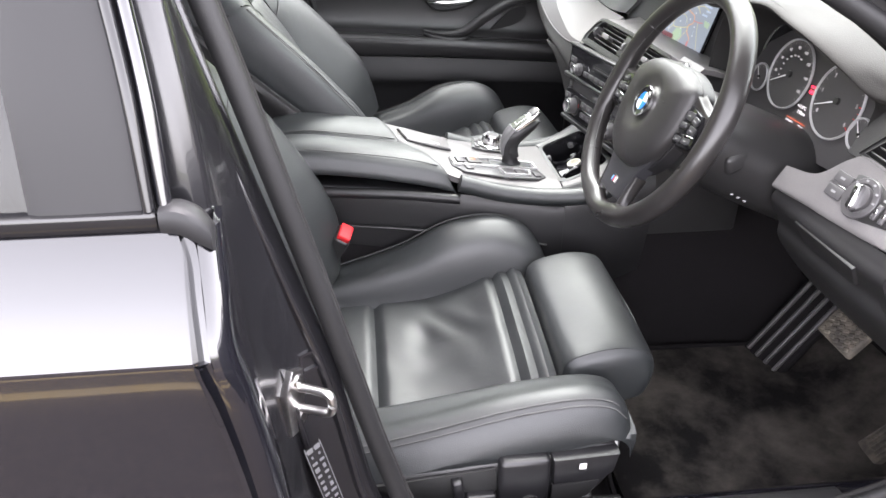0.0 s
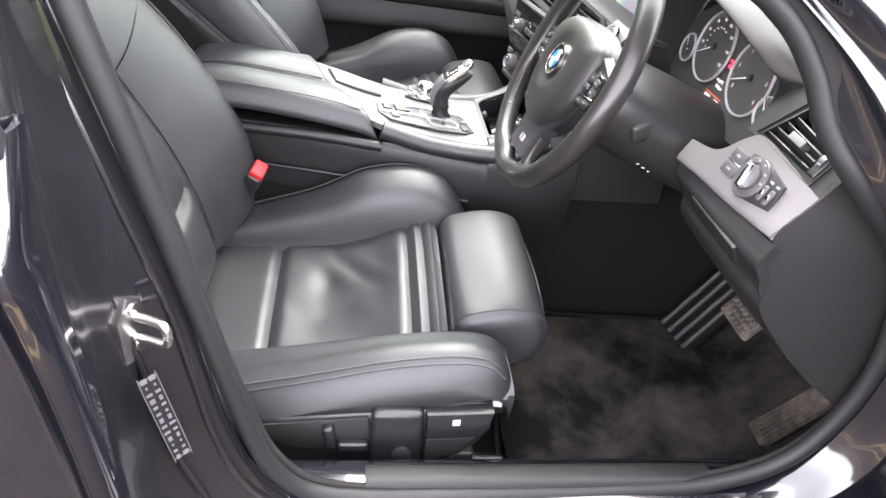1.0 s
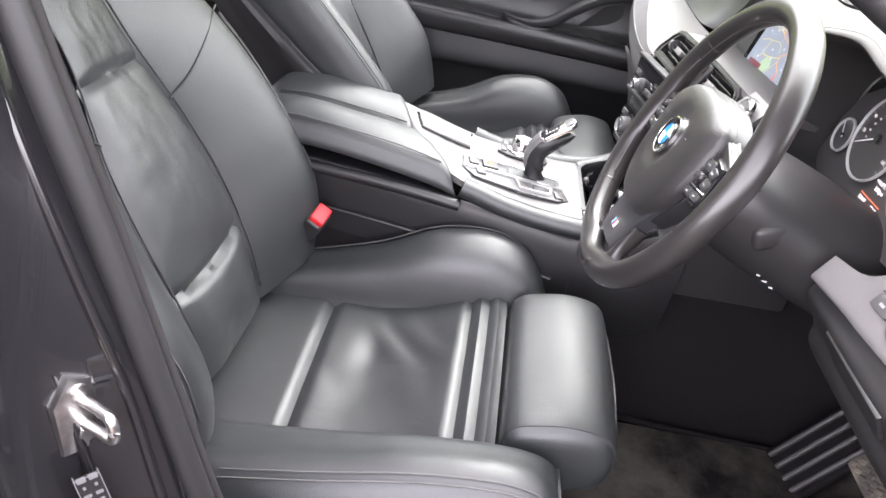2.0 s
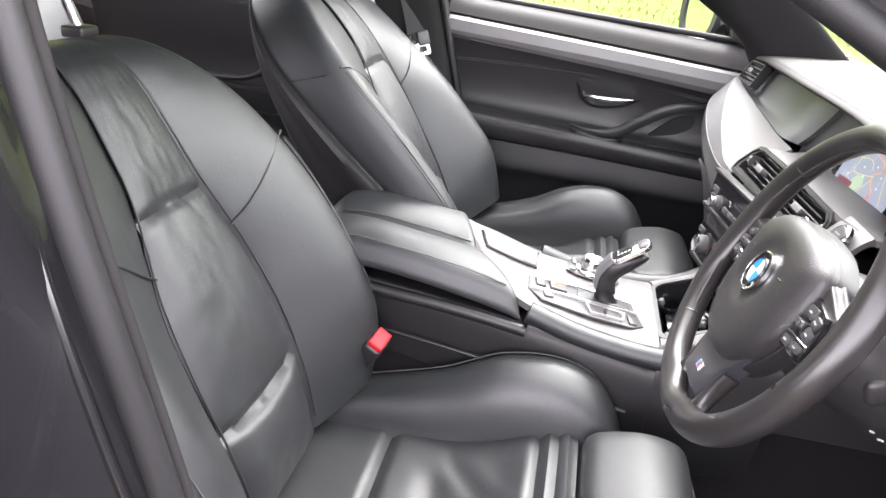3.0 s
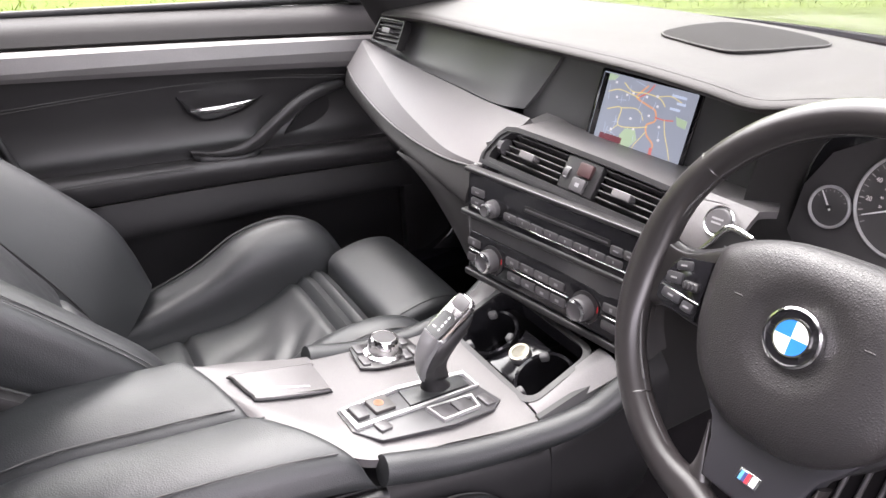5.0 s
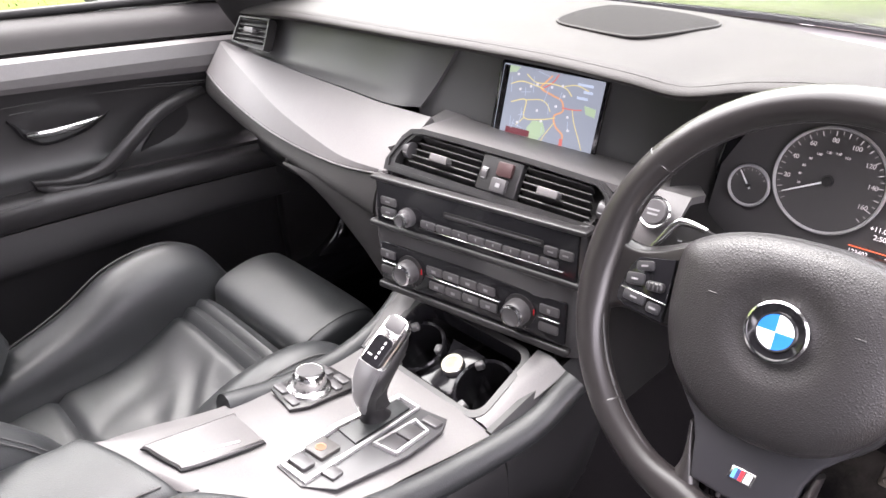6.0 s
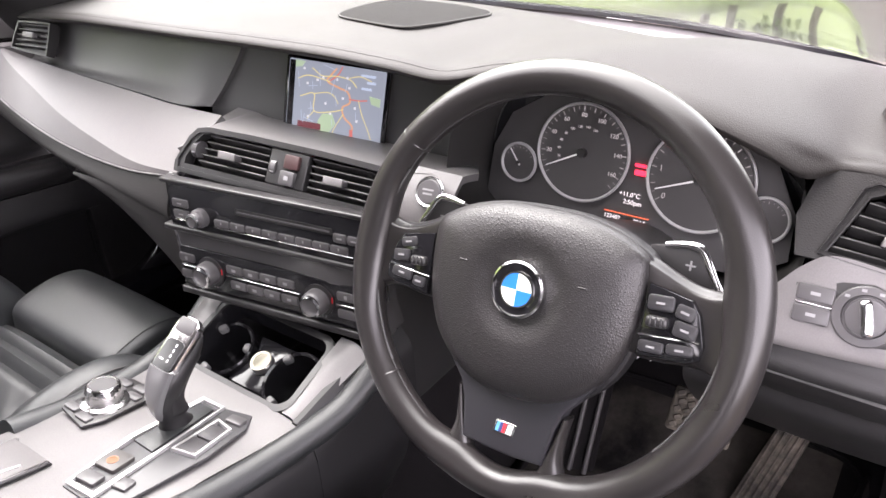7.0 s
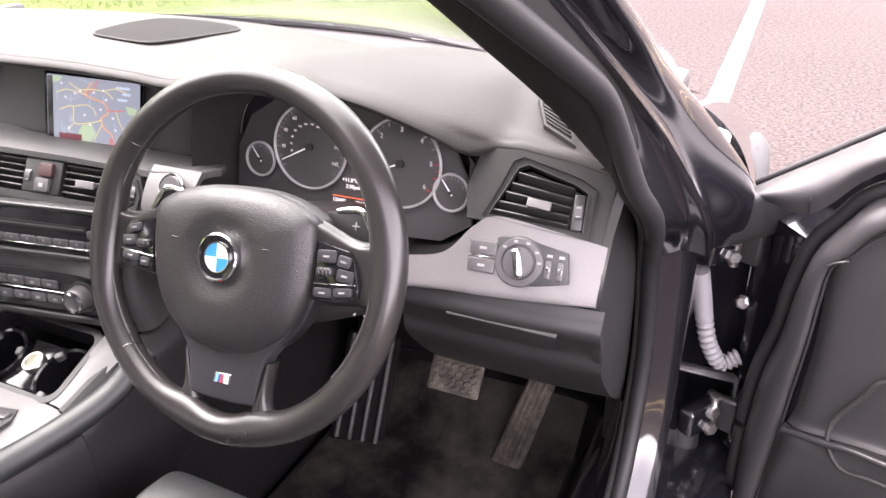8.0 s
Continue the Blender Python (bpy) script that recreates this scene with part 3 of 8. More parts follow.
    for dz in (0.0, -0.005):
        tube("stitch_line", [(-0.13, 0.824, 0.846 + dz), (0.045, 0.822, 0.849 + dz), (0.195, 0.818, 0.850 + dz), (0.364, 0.810, 0.841 + dz), (0.558, 0.79, 0.818 + dz)], 0.0010, STITCH, d, 40, 6)
        tube("armrest_stitch", [(-0.15, 0.756, 0.713 + dz), (0.0, 0.755, 0.708 + dz), (0.1, 0.755, 0.703 + dz), (0.2, 0.756, 0.698 + dz)], 0.0010, STITCH, d, 20, 6)
    tube("window_seal", [(-0.15, 0.868, 1.004), (0.2, 0.868, 0.985), (0.66, 0.84, 0.962)], 0.008, RUBBER, d, 20, 8)
    part("lock_pin", lathe([(0.004, 0), (0.004, 0.02), (0.006, 0.022), (0.006, 0.028), (0.0, 0.03)], 12), DARKTRIM, d, m=Matrix.Translation((-0.1, 0.845, 0.998)))
    g = sheet("window_glass", [[(x, 0.88, 0.97) for x in (-0.17, 0.7)], [(-0.2, 0.80, 1.2), (0.4, 0.76, 1.2)], [(-0.24, 0.71, 1.36), (0.15, 0.68, 1.36)]], GLASS, d, 0.004, 8, 8)
    g.visible_shadow = False
    loft("mirror_sail", [[(0.56, 0.82, 0.97), (0.80, 0.80, 0.95), (0.62, 0.80, 1.08)], [(0.56, 0.86, 0.97), (0.80, 0.84, 0.95), (0.62, 0.84, 1.08)]], DARKTRIM, d, 4, 18)
    tube("window_frame", [(0.70, 0.80, 1.0), (0.5, 0.77, 1.15), (0.25, 0.71, 1.31), (0.0, 0.69, 1.37), (-0.22, 0.69, 1.37)], 0.02, TRIMCLOTH, d, 30, 10)
    return d


passenger_door()


def rear_door(s, label):
    d = thing("rear_door", (-0.6, s * 0.88, 0.5), label, "car door")
    xs = [-1.18, -0.9, -0.6, -0.3, -0.17]
    if s > 0:
        def row(y, z):
            return [(x, s * y, z) for x in xs]
        sheet("window_ledge", [row(0.875, 0.995), row(0.82, 0.995), row(0.79, 0.975)], SOFT, d, 0.01, 8, 8, toward=(0, 0, 3))
        sheet("silver_strip", [row(0.79, 0.972), row(0.775, 0.960), row(0.772, 0.935), row(0.785, 0.928)], SILVER, d, 0.01, 8, 8, toward=(-0.6, 0, 0.9))
        sheet("inner_panel", [row(0.79, 0.928), row(0.79, 0.905), row(0.825, 0.8), row(0.825, 0.72), row(0.785, 0.705), row(0.778, 0.69), row(0.785, 0.635), row(0.815, 0.62), row(0.815, 0.55), row(0.79, 0.535), row(0.80, 0.33)], DOORSKIN, d, 0.01, 24, 8, toward=(-0.6, 0, 0.9))
        tube("pull_handle", [(-0.86, 0.80, 0.714), (-0.78, 0.778, 0.716), (-0.70, 0.775, 0.724), (-0.655, 0.782, 0.745), (-0.64, 0.80, 0.765)], 0.011, DARKTRIM, d, 24, 10, "dark pull handle", squash=0.7)
        for dz in (0.0, -0.062):
            tube("panel_seam", [(-1.1, 0.7765, 0.692 + dz), (-0.6, 0.7765, 0.692 + dz), (-0.3, 0.7765, 0.692 + dz)], 0.0015, STITCH, d, 10, 6)
    def edge(z):
        return float(np.interp(z, (0.3, 0.6, 0.70, 0.80, 0.84, 0.92, 0.945), (-0.066, -0.072, -0.078, -0.090, -0.098, -0.103, -0.112)))
    def skin(prof, n):
        return sheet("outer_skin", [[(x, s * y, z) for x in (-1.2, -0.9, -0.5, -0.2, edge(z) - 0.012)] + [(edge(z) - 0.003, s * (y - 0.0015), z)] for y, z in prof], PAINT, d, 0.012, n, 30, toward=(-0.6, s * 5, 0.7))
    skin(((0.868, 0.934), (0.883, 0.910), (0.897, 0.885), (0.9085, 0.862), (0.918, 0.842)), 16)
    skin(((0.918, 0.842), (0.9185, 0.836), (0.9190, 0.80), (0.9180, 0.72), (0.914, 0.60), (0.905, 0.45), (0.885, 0.3)), 30)
    sheet("door_hem", [[(edge(z) - 0.002, s * (y - 0.001), z), (edge(z) + 0.004, s * (y - 0.003), z), (edge(z) + 0.010, s * (y - 0.009), z), (edge(z) + 0.013, s * (y - 0.022), z), (edge(z) + 0.010, s * (y - 0.045), z)] for y, z in ((0.872, 0.925), (0.897, 0.885), (0.918, 0.842), (0.919, 0.80), (0.918, 0.72), (0.914, 0.60), (0.905, 0.45), (0.885, 0.32))], PAINT, d, 0.006, 40, 12, toward=(2, s * 3, 0.8))
    box_mesh("window_trim", (-1.2, s * 0.872 - 0.010, 0.931), (-0.128, s * 0.872 + 0.010, 0.946), PIANO, d, bevel=0.004)
    loft("trim_end_cap", [[(x, s * (0.872 - w), z - h), (x, s * (0.872 - w), z + h), (x, s * (0.872 + w), z + h), (x, s * (0.872 + w), z - h)] for x, z, w, h in ((-0.127, 0.9385, 0.010, 0.008), (-0.115, 0.938, 0.011, 0.009), (-0.102, 0.930, 0.010, 0.010), (-0.094, 0.921, 0.007, 0.008))], COVERTRIM, d, 10, 16, "satin grey trim end cap")
    g = sheet("window_glass", [[(x, s * 0.868, 0.94) for x in (-1.15, -0.19)], [(-1.15, s * 0.81, 1.15), (-0.23, s * 0.81, 1.15)], [(-1.1, s * 0.71, 1.36), (-0.3, s * 0.71, 1.36)]], GLASS if s > 0 else TINT, d, 0.004, 8, 8)
    g.visible_shadow = False
    loft("pillar_cover", [[(x - w, s * y, z), (x, s * y, z), (x + 0.002, s * (y + 0.008), z), (x - w, s * (y + 0.010), z)] for x, y, z, w in ((-0.139, 0.868, 0.945, 0.068), (-0.148, 0.842, 1.05, 0.064), (-0.170, 0.80, 1.18, 0.06), (-0.215, 0.705, 1.37, 0.07))], COVERTRIM, d, 16, 12, "satin black pillar cover")
    tube("frame_bead", [(-0.134, s * 0.876, 0.945), (-0.141, s * 0.85, 1.05), (-0.163, s * 0.808, 1.18), (-0.208, s * 0.715, 1.36)], 0.0045, PIANO, d, 20, 8)
    tube("frame_edge", [(-0.124, s * 0.872, 0.940), (-0.131, s * 0.845, 1.05), (-0.153, s * 0.803, 1.18), (-0.198, s * 0.71, 1.36)], 0.0055, PAINT, d, 20, 8)
    tube("window_channel", [(-0.209, s * 0.874, 0.945), (-0.214, s * 0.846, 1.05), (-0.232, s * 0.806, 1.18)], 0.003, RUBBER, d, 16, 6)
    tube("roof_frame", [(-0.2, s * 0.71, 1.37), (-0.7, s * 0.71, 1.39), (-1.15, s * 0.68, 1.33)], 0.02, PAINT, d, 16, 8)
    return d


rear_door(1, "closed rear door with black inner panel and silver strip")
rear_door(-1, "closed glossy black rear door reflecting sky and road")


def driver_door():
    """Opened wide about its front hinges."""
    d = thing("front_car_door", (0.95, -0.86, 0.35), "open driver door with black panel and exposed hinges", "car door")
    a = radians(66)
    f, n = Vector((-math.cos(a), -math.sin(a), 0)), Vector((-math.sin(a), math.cos(a), 0))
    def D(l, o, z):
        """l: metres from the hinge along the door, o: metres to its inner side."""
        p = Vector((0.95, -0.85, z)) + f * l + n * o
        return (p.x, p.y, p.z)
    far = [0.0, 0.03, 0.07, 0.13, 0.22, 0.4, 0.85]
    def crest(l):
        return smooth_at(l, (-0.02, 0.02, 0.067, 0.133, 0.25, 0.5, 1.1), (0.79, 0.822, 0.859, 0.909, 0.955, 0.975, 0.985))
    def crease(l):
        return smooth_at(l, (0.1, 0.125, 0.14, 0.171, 0.25, 0.5, 1.1), (0.762, 0.764, 0.77, 0.814, 0.865, 0.89, 0.90))
    def front(z):
        return smooth_at(z, (0.33, 0.386, 0.541, 0.658, 0.767), (0.095, 0.10, 0.118, 0.122, 0.113))
    def arm(l):
        return smooth_at(l, (0.1, 0.17, 0.238, 0.5, 1.1), (0.512, 0.53, 0.545, 0.56, 0.56))
    ledge = [-0.012, 0.01, 0.03, 0.06, 0.08, 0.10, 0.147, 0.25, 0.45, 0.95]
    def under(l):
        return smooth_at(l, (-0.02, 0.02, 0.06, 0.08, 0.10, 0.147, 0.25, 0.5, 1.1), (0.786, 0.803, 0.801, 0.803, 0.822, 0.876, 0.925, 0.945, 0.955))
    sheet("window_ledge", [[D(l, o, crest(l) + (under(l) - crest(l)) * q) for l in ledge] for q, o in ((0.10, 0.016), (0.0, 0.026), (0.04, 0.048), (0.25, 0.072), (0.6, 0.084), (1.0, 0.078))], DOORSKIN, d, 0.008, 24, 50, toward=D(0.5, 1, 1.6))
    tube("glass_seal", [D(l, 0.020, crest(l) + 0.003) for l in ledge], 0.005, RUBBER, d, 40, 8)
    tube("ledge_joint", [D(0.081, 0.026, crest(0.081) + 0.001), D(0.081, 0.073, 0.845), D(0.081, 0.0855, 0.824), D(0.081, 0.079, 0.803)], 0.0012, RUBBER, d, 16, 6)
    # swept frame of the inner panel: outer lip by the seal, inner edge at the padded field
    lip_o = [(0.062, 0.33), (0.060, 0.40), (0.059, 0.476), (0.064, 0.559), (0.077, 0.632), (0.082, 0.690), (0.094, 0.756), (0.117, 0.800), (0.152, 0.846), (0.25, 0.895), (0.5, 0.92), (0.96, 0.93)]
    lip_i = [(0.100, 0.33), (0.106, 0.41), (0.110, 0.48), (0.114, 0.57), (0.118, 0.648), (0.119, 0.705), (0.122, 0.752), (0.138, 0.772), (0.168, 0.816), (0.25, 0.866), (0.5, 0.89), (0.96, 0.90)]
    sheet("panel_frame", [[D(lo + (li - lo) * q, o, zo + (zi - zo) * q) for q, o in ((0.0, 0.060), (0.06, 0.072), (0.25, 0.086), (0.55, 0.095), (0.85, 0.097), (1.0, 0.090))] for (lo, zo), (li, zi) in zip(lip_o, lip_i)], DOORSKIN, d, 0.008, 70, 24, toward=D(0.5, 1, 0.8))
    mid = [0.0, 0.02, 0.06, 0.12, 0.25, 0.5, 0.84]
    main_rows = []
    for k in (0.0, 0.06, 0.25, 0.5, 0.75, 0.95, 1.0):
        row = []
        for l in mid:
            zt, zb = crease(0.113 + l), arm(0.113 + l)
            z = zt + (zb - zt) * k
            row.append(D(front(z) + l, (0.094 if k in (0.0, 1.0) else 0.086) - (0.01 if l == 0.0 else 0), z))
        main_rows.append(row)
    sheet("door_panel", main_rows, DOORSKIN, d, 0.01, 30, 30, toward=D(0.5, 1, 0.8))
    sheet("door_pocket", [[D(front(arm(0.11 + l)) + l, 0.098, arm(0.113 + l)) for l in mid]] + [[D(front(z) + l, o - (0.012 if l == 0 else 0), z - 0.0) for l in mid] for z, o in ((0.50, 0.108), (0.45, 0.106), (0.40, 0.10), (0.33, 0.09))], HARD, d, 0.01, 24, 30, toward=D(0.5, 1, 0.8))
    tube("armrest_seam", [D(0.119, 0.102, 0.515), D(0.17, 0.106, 0.528), D(0.238, 0.108, 0.542), D(0.5, 0.108, 0.558), D(0.95, 0.108, 0.56)], 0.0045, HARD, d, 30, 8)
    tube("pull_cup_rim", [D(0.4, 0.10, 0.68), D(0.30, 0.098, 0.672), D(0.214, 0.094, 0.642), D(0.193, 0.092, 0.605), D(0.171, 0.096, 0.555), D(0.176, 0.104, 0.525), D(0.20, 0.108, 0.505), D(0.245, 0.11, 0.515), D(0.4, 0.112, 0.525)], 0.003, SOFT, d, 50, 8)
    sheet("outer_skin", [[D(l, -0.06 - 0.02 * (k > 0), crest(l) - 0.03 - k * (crest(l) - 0.33)) for l in (-0.02, 0.08, 0.2, 0.4, 1.05)] for k in (0.0, 0.3, 0.6, 1.0)], PAINT, d, 0.012, 12, 16, toward=D(0.5, -2, 0.8))
    loft("door_edge", [[D(-0.02, -0.07, z), D(0.0, 0.0, z), D(e - 0.012, 0.04, z), D(e + 0.03, 0.06, z), D(front(z) + 0.01, 0.07, z), D(front(z) + 0.02, -0.05, z)] for z, e in ((0.32, 0.06), (0.4, 0.05), (0.482, 0.044), (0.608, 0.06), (0.713, 0.063), (0.76, 0.07))], PAINT, d, 24, 30)
    tube("door_seal", [D(l - 0.010, 0.056, z) for l, z in lip_o], 0.010, RUBBER, d, 80, 10)
    tube("panel_seam", [D(l + 0.001, 0.092, z) for l, z in lip_i], 0.0022, RUBBER, d, 80, 6)
    tube("pad_highlight", [D(0.121, 0.0965, 0.758), D(0.130, 0.098, 0.766), D(0.142, 0.0985, 0.772)], 0.0018, DOORSKIN, d, 12, 6)
    # hinges, check strap and cable sleeve
    for x, y, z, tall in ((0.895, -0.800, 0.722, 0.045), (0.885, -0.812, 0.440, 0.045)):
        h = part("hinge", rounded(0.06, 0.026, tall, 0.006), PAINT, d, "black painted door hinge", m=Matrix.Translation((x, y, z)) @ Matrix.Rotation(radians(-35), 4, "Z"))
        part("hinge_leaf", rounded(0.016, 0.05, tall * 1.3, 0.005), HARD, h, m=Matrix.Translation((x + 0.030, y - 0.030, z - 0.004)) @ Matrix.Rotation(radians(-20), 4, "Z"))
        part("hinge_pin", lathe([(0.0, -0.034), (0.007, -0.033), (0.007, 0.030), (0.009, 0.031), (0.009, 0.036), (0.0, 0.038)], 16), STEEL, h, m=Matrix.Translation((x + 0.012, y - 0.020, z)))
        for k in (-1, 1):
            part("hinge_bolt", lathe([(0.011, 0), (0.011, 0.006), (0.008, 0.010), (0.0, 0.010)], 6), STEEL, h, "bare steel hinge bolt", m=facing((x + 0.004 * k, y - 0.017, z + 0.012 * k), (-0.75, -0.55, 0.2)))
    part("hinge_bolt", lathe([(0.010, 0), (0.010, 0.006), (0.006, 0.009), (0.0, 0.009)], 6), STEEL, d, "bare steel bolt on the door edge", m=facing((0.900, -0.842, 0.640), (-0.8, 0.3, 0.3)))
    loft("hinge_cover", [[(0.90, -0.80 - w, z), (0.885, -0.803, z), (0.89, -0.80 + w, z), (0.93, -0.81, z)] for z, w in ((0.30, 0.012), (0.34, 0.018), (0.40, 0.018), (0.42, 0.010))], HARD, d, 10, 14)
    tube("check_strap", [(0.838, -0.742, 0.566), (0.852, -0.768, 0.548), (0.872, -0.806, 0.532), (0.900, -0.851, 0.512)], 0.011, STEEL, d, 16, 8, "steel door check strap", squash=0.45)
    part("strap_mount", rounded(0.026, 0.026, 0.040, 0.005), HARD, d, m=Matrix.Translation((0.832, -0.742, 0.566)))
    part("mount_bolt", lathe([(0.007, 0), (0.007, 0.004), (0.0, 0.006)], 6), STEEL, d, m=facing((0.820, -0.748, 0.560), (-0.8, -0.6, 0.1)))
    tube("cable_sleeve", [(0.874, -0.782, 0.690), (0.878, -0.789, 0.655), (0.880, -0.797, 0.615), (0.882, -0.809, 0.572), (0.888, -0.828, 0.542), (0.897, -0.851, 0.553)], lambda t: 0.0125 if t < 0.42 else 0.0110 + 0.0018 * math.sin(t * 130), SLEEVE, d, 110, 12, "pale ribbed rubber cable sleeve")
    return d


SLEEVE = material("pale_rubber_sleeve", (0.16, 0.155, 0.165), 0.6)
driver_door()


# ---------------------------------------------------------------- dashboard
dash = thing("dashboard", (0.7, 0, 0.6), "black car dashboard with silver trim and lit navigation screen", "dashboard")
YS = [0.745, 0.65, 0.5, 0.35, 0.2, 0.08, -0.04, -0.14, -0.2, -0.26, -0.33, -0.39, -0.45, -0.51, -0.555, -0.60, -0.66, -0.705]
FRONT = [0.84, 0.88, 0.95, 0.975, 0.975, 0.97, 0.955, 0.93, 0.905, 0.885, 0.865, 0.845, 0.825, 0.805, 0.79, 0.77, 0.745, 0.73]
BROWX = [0.60, 0.585, 0.57, 0.57, 0.57, 0.572, 0.575, 0.575, 0.58, 0.595, 0.60, 0.602, 0.607, 0.620, 0.605, 0.655, 0.675, 0.675]
BROWZ = [0.948, 0.956, 0.968, 0.97, 0.971, 0.972, 0.971, 0.967, 0.962, 0.973, 0.980, 0.968, 0.953, 0.928, 0.868, 0.90, 0.885, 0.865]


SURROUNDM = facing((0.6557, -0.6233, 0.8467), (-0.7825, -0.1571, 0.6025))


def dash_top():
    rows = []
    for y, f, bx, bz in list(zip(YS, FRONT, BROWX, BROWZ))[:11]:
        mid = [(0.35 * f + 0.65 * bx, y, 0.6 * bz + 0.4 * 0.972 + 0.006), (0.7 * f + 0.3 * bx, y, 0.972)]
        rows.append([(bx + 0.012, y, bz - 0.012), (bx, y, bz - 0.004), (bx + 0.010, y, bz + 0.003), (bx + 0.032, y, bz + 0.006), *mid, (f, y, 0.955)])
    # hood over the dials: a facet rises from its lip to a crease, behind which the pad runs flat
    for y, bx, bz, cx, cz, z1, z2, f, zf in ((-0.39, 0.602, 0.968, 0.638, 0.9745, 0.978, 0.970, 0.88, 0.958), (-0.45, 0.609, 0.953, 0.650, 0.9610, 0.964, 0.961, 0.875, 0.957), (-0.505, 0.626, 0.928, 0.665, 0.9390, 0.945, 0.951, 0.865, 0.953), (-0.537, 0.650, 0.905, 0.678, 0.9205, 0.928, 0.941, 0.86, 0.951)):
        rows.append([(bx + 0.010, y, bz - 0.012), (bx, y, bz - 0.003), (bx + 0.012, y, bz + 0.3 * (cz - bz) + 0.002), (cx, y, cz), (0.65 * cx + 0.35 * f, y, z1), (0.3 * cx + 0.7 * f, y, z2), (f, y, zf)])
    for (u, v), mx, mz, f, zf in zip(((-0.055, 0.0642), (-0.03, 0.0635), (0.0, 0.0580), (0.03, 0.0520), (0.0765, 0.0375)), (0.750, 0.745, 0.739, 0.737, 0.725), (0.917, 0.911, 0.9015, 0.8925, 0.880), (0.855, 0.85, 0.845, 0.83, 0.80), (0.949, 0.943, 0.935, 0.923, 0.900)):
        p = SURROUNDM @ Vector((u, v, 0.0))
        rows.append([(p.x + 0.004, p.y, p.z - 0.005), (p.x, p.y, p.z), (p.x + 0.004, p.y, p.z + 0.0045), (p.x + 0.012, p.y, p.z + 0.0065), (0.6 * p.x + 0.4 * mx, p.y, 0.6 * (p.z + 0.006) + 0.4 * mz), (mx, p.y, mz), (f, p.y, zf)])
    sheet("top_pad", rows, DASHTOP, dash, 0.012, 90, 30, toward=(0.7, 0, 4))
    # fascia under the brow, its plastic lightened against the brow's shade
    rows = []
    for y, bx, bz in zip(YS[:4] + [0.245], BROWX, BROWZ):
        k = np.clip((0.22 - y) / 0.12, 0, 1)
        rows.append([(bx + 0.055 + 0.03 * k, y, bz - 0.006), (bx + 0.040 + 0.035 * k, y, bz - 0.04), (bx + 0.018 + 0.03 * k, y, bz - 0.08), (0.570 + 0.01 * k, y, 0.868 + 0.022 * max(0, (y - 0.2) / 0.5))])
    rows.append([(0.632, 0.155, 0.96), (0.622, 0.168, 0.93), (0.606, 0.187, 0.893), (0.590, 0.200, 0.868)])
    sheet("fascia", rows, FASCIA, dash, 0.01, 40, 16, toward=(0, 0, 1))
    # panel that carries the screen, in the same lightened plastic
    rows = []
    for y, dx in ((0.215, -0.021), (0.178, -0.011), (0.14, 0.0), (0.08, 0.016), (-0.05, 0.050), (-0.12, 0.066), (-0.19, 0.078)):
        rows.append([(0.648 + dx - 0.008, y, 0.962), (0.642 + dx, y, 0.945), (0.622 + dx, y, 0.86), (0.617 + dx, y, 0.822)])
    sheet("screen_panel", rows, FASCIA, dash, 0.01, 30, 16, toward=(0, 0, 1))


dash_top()


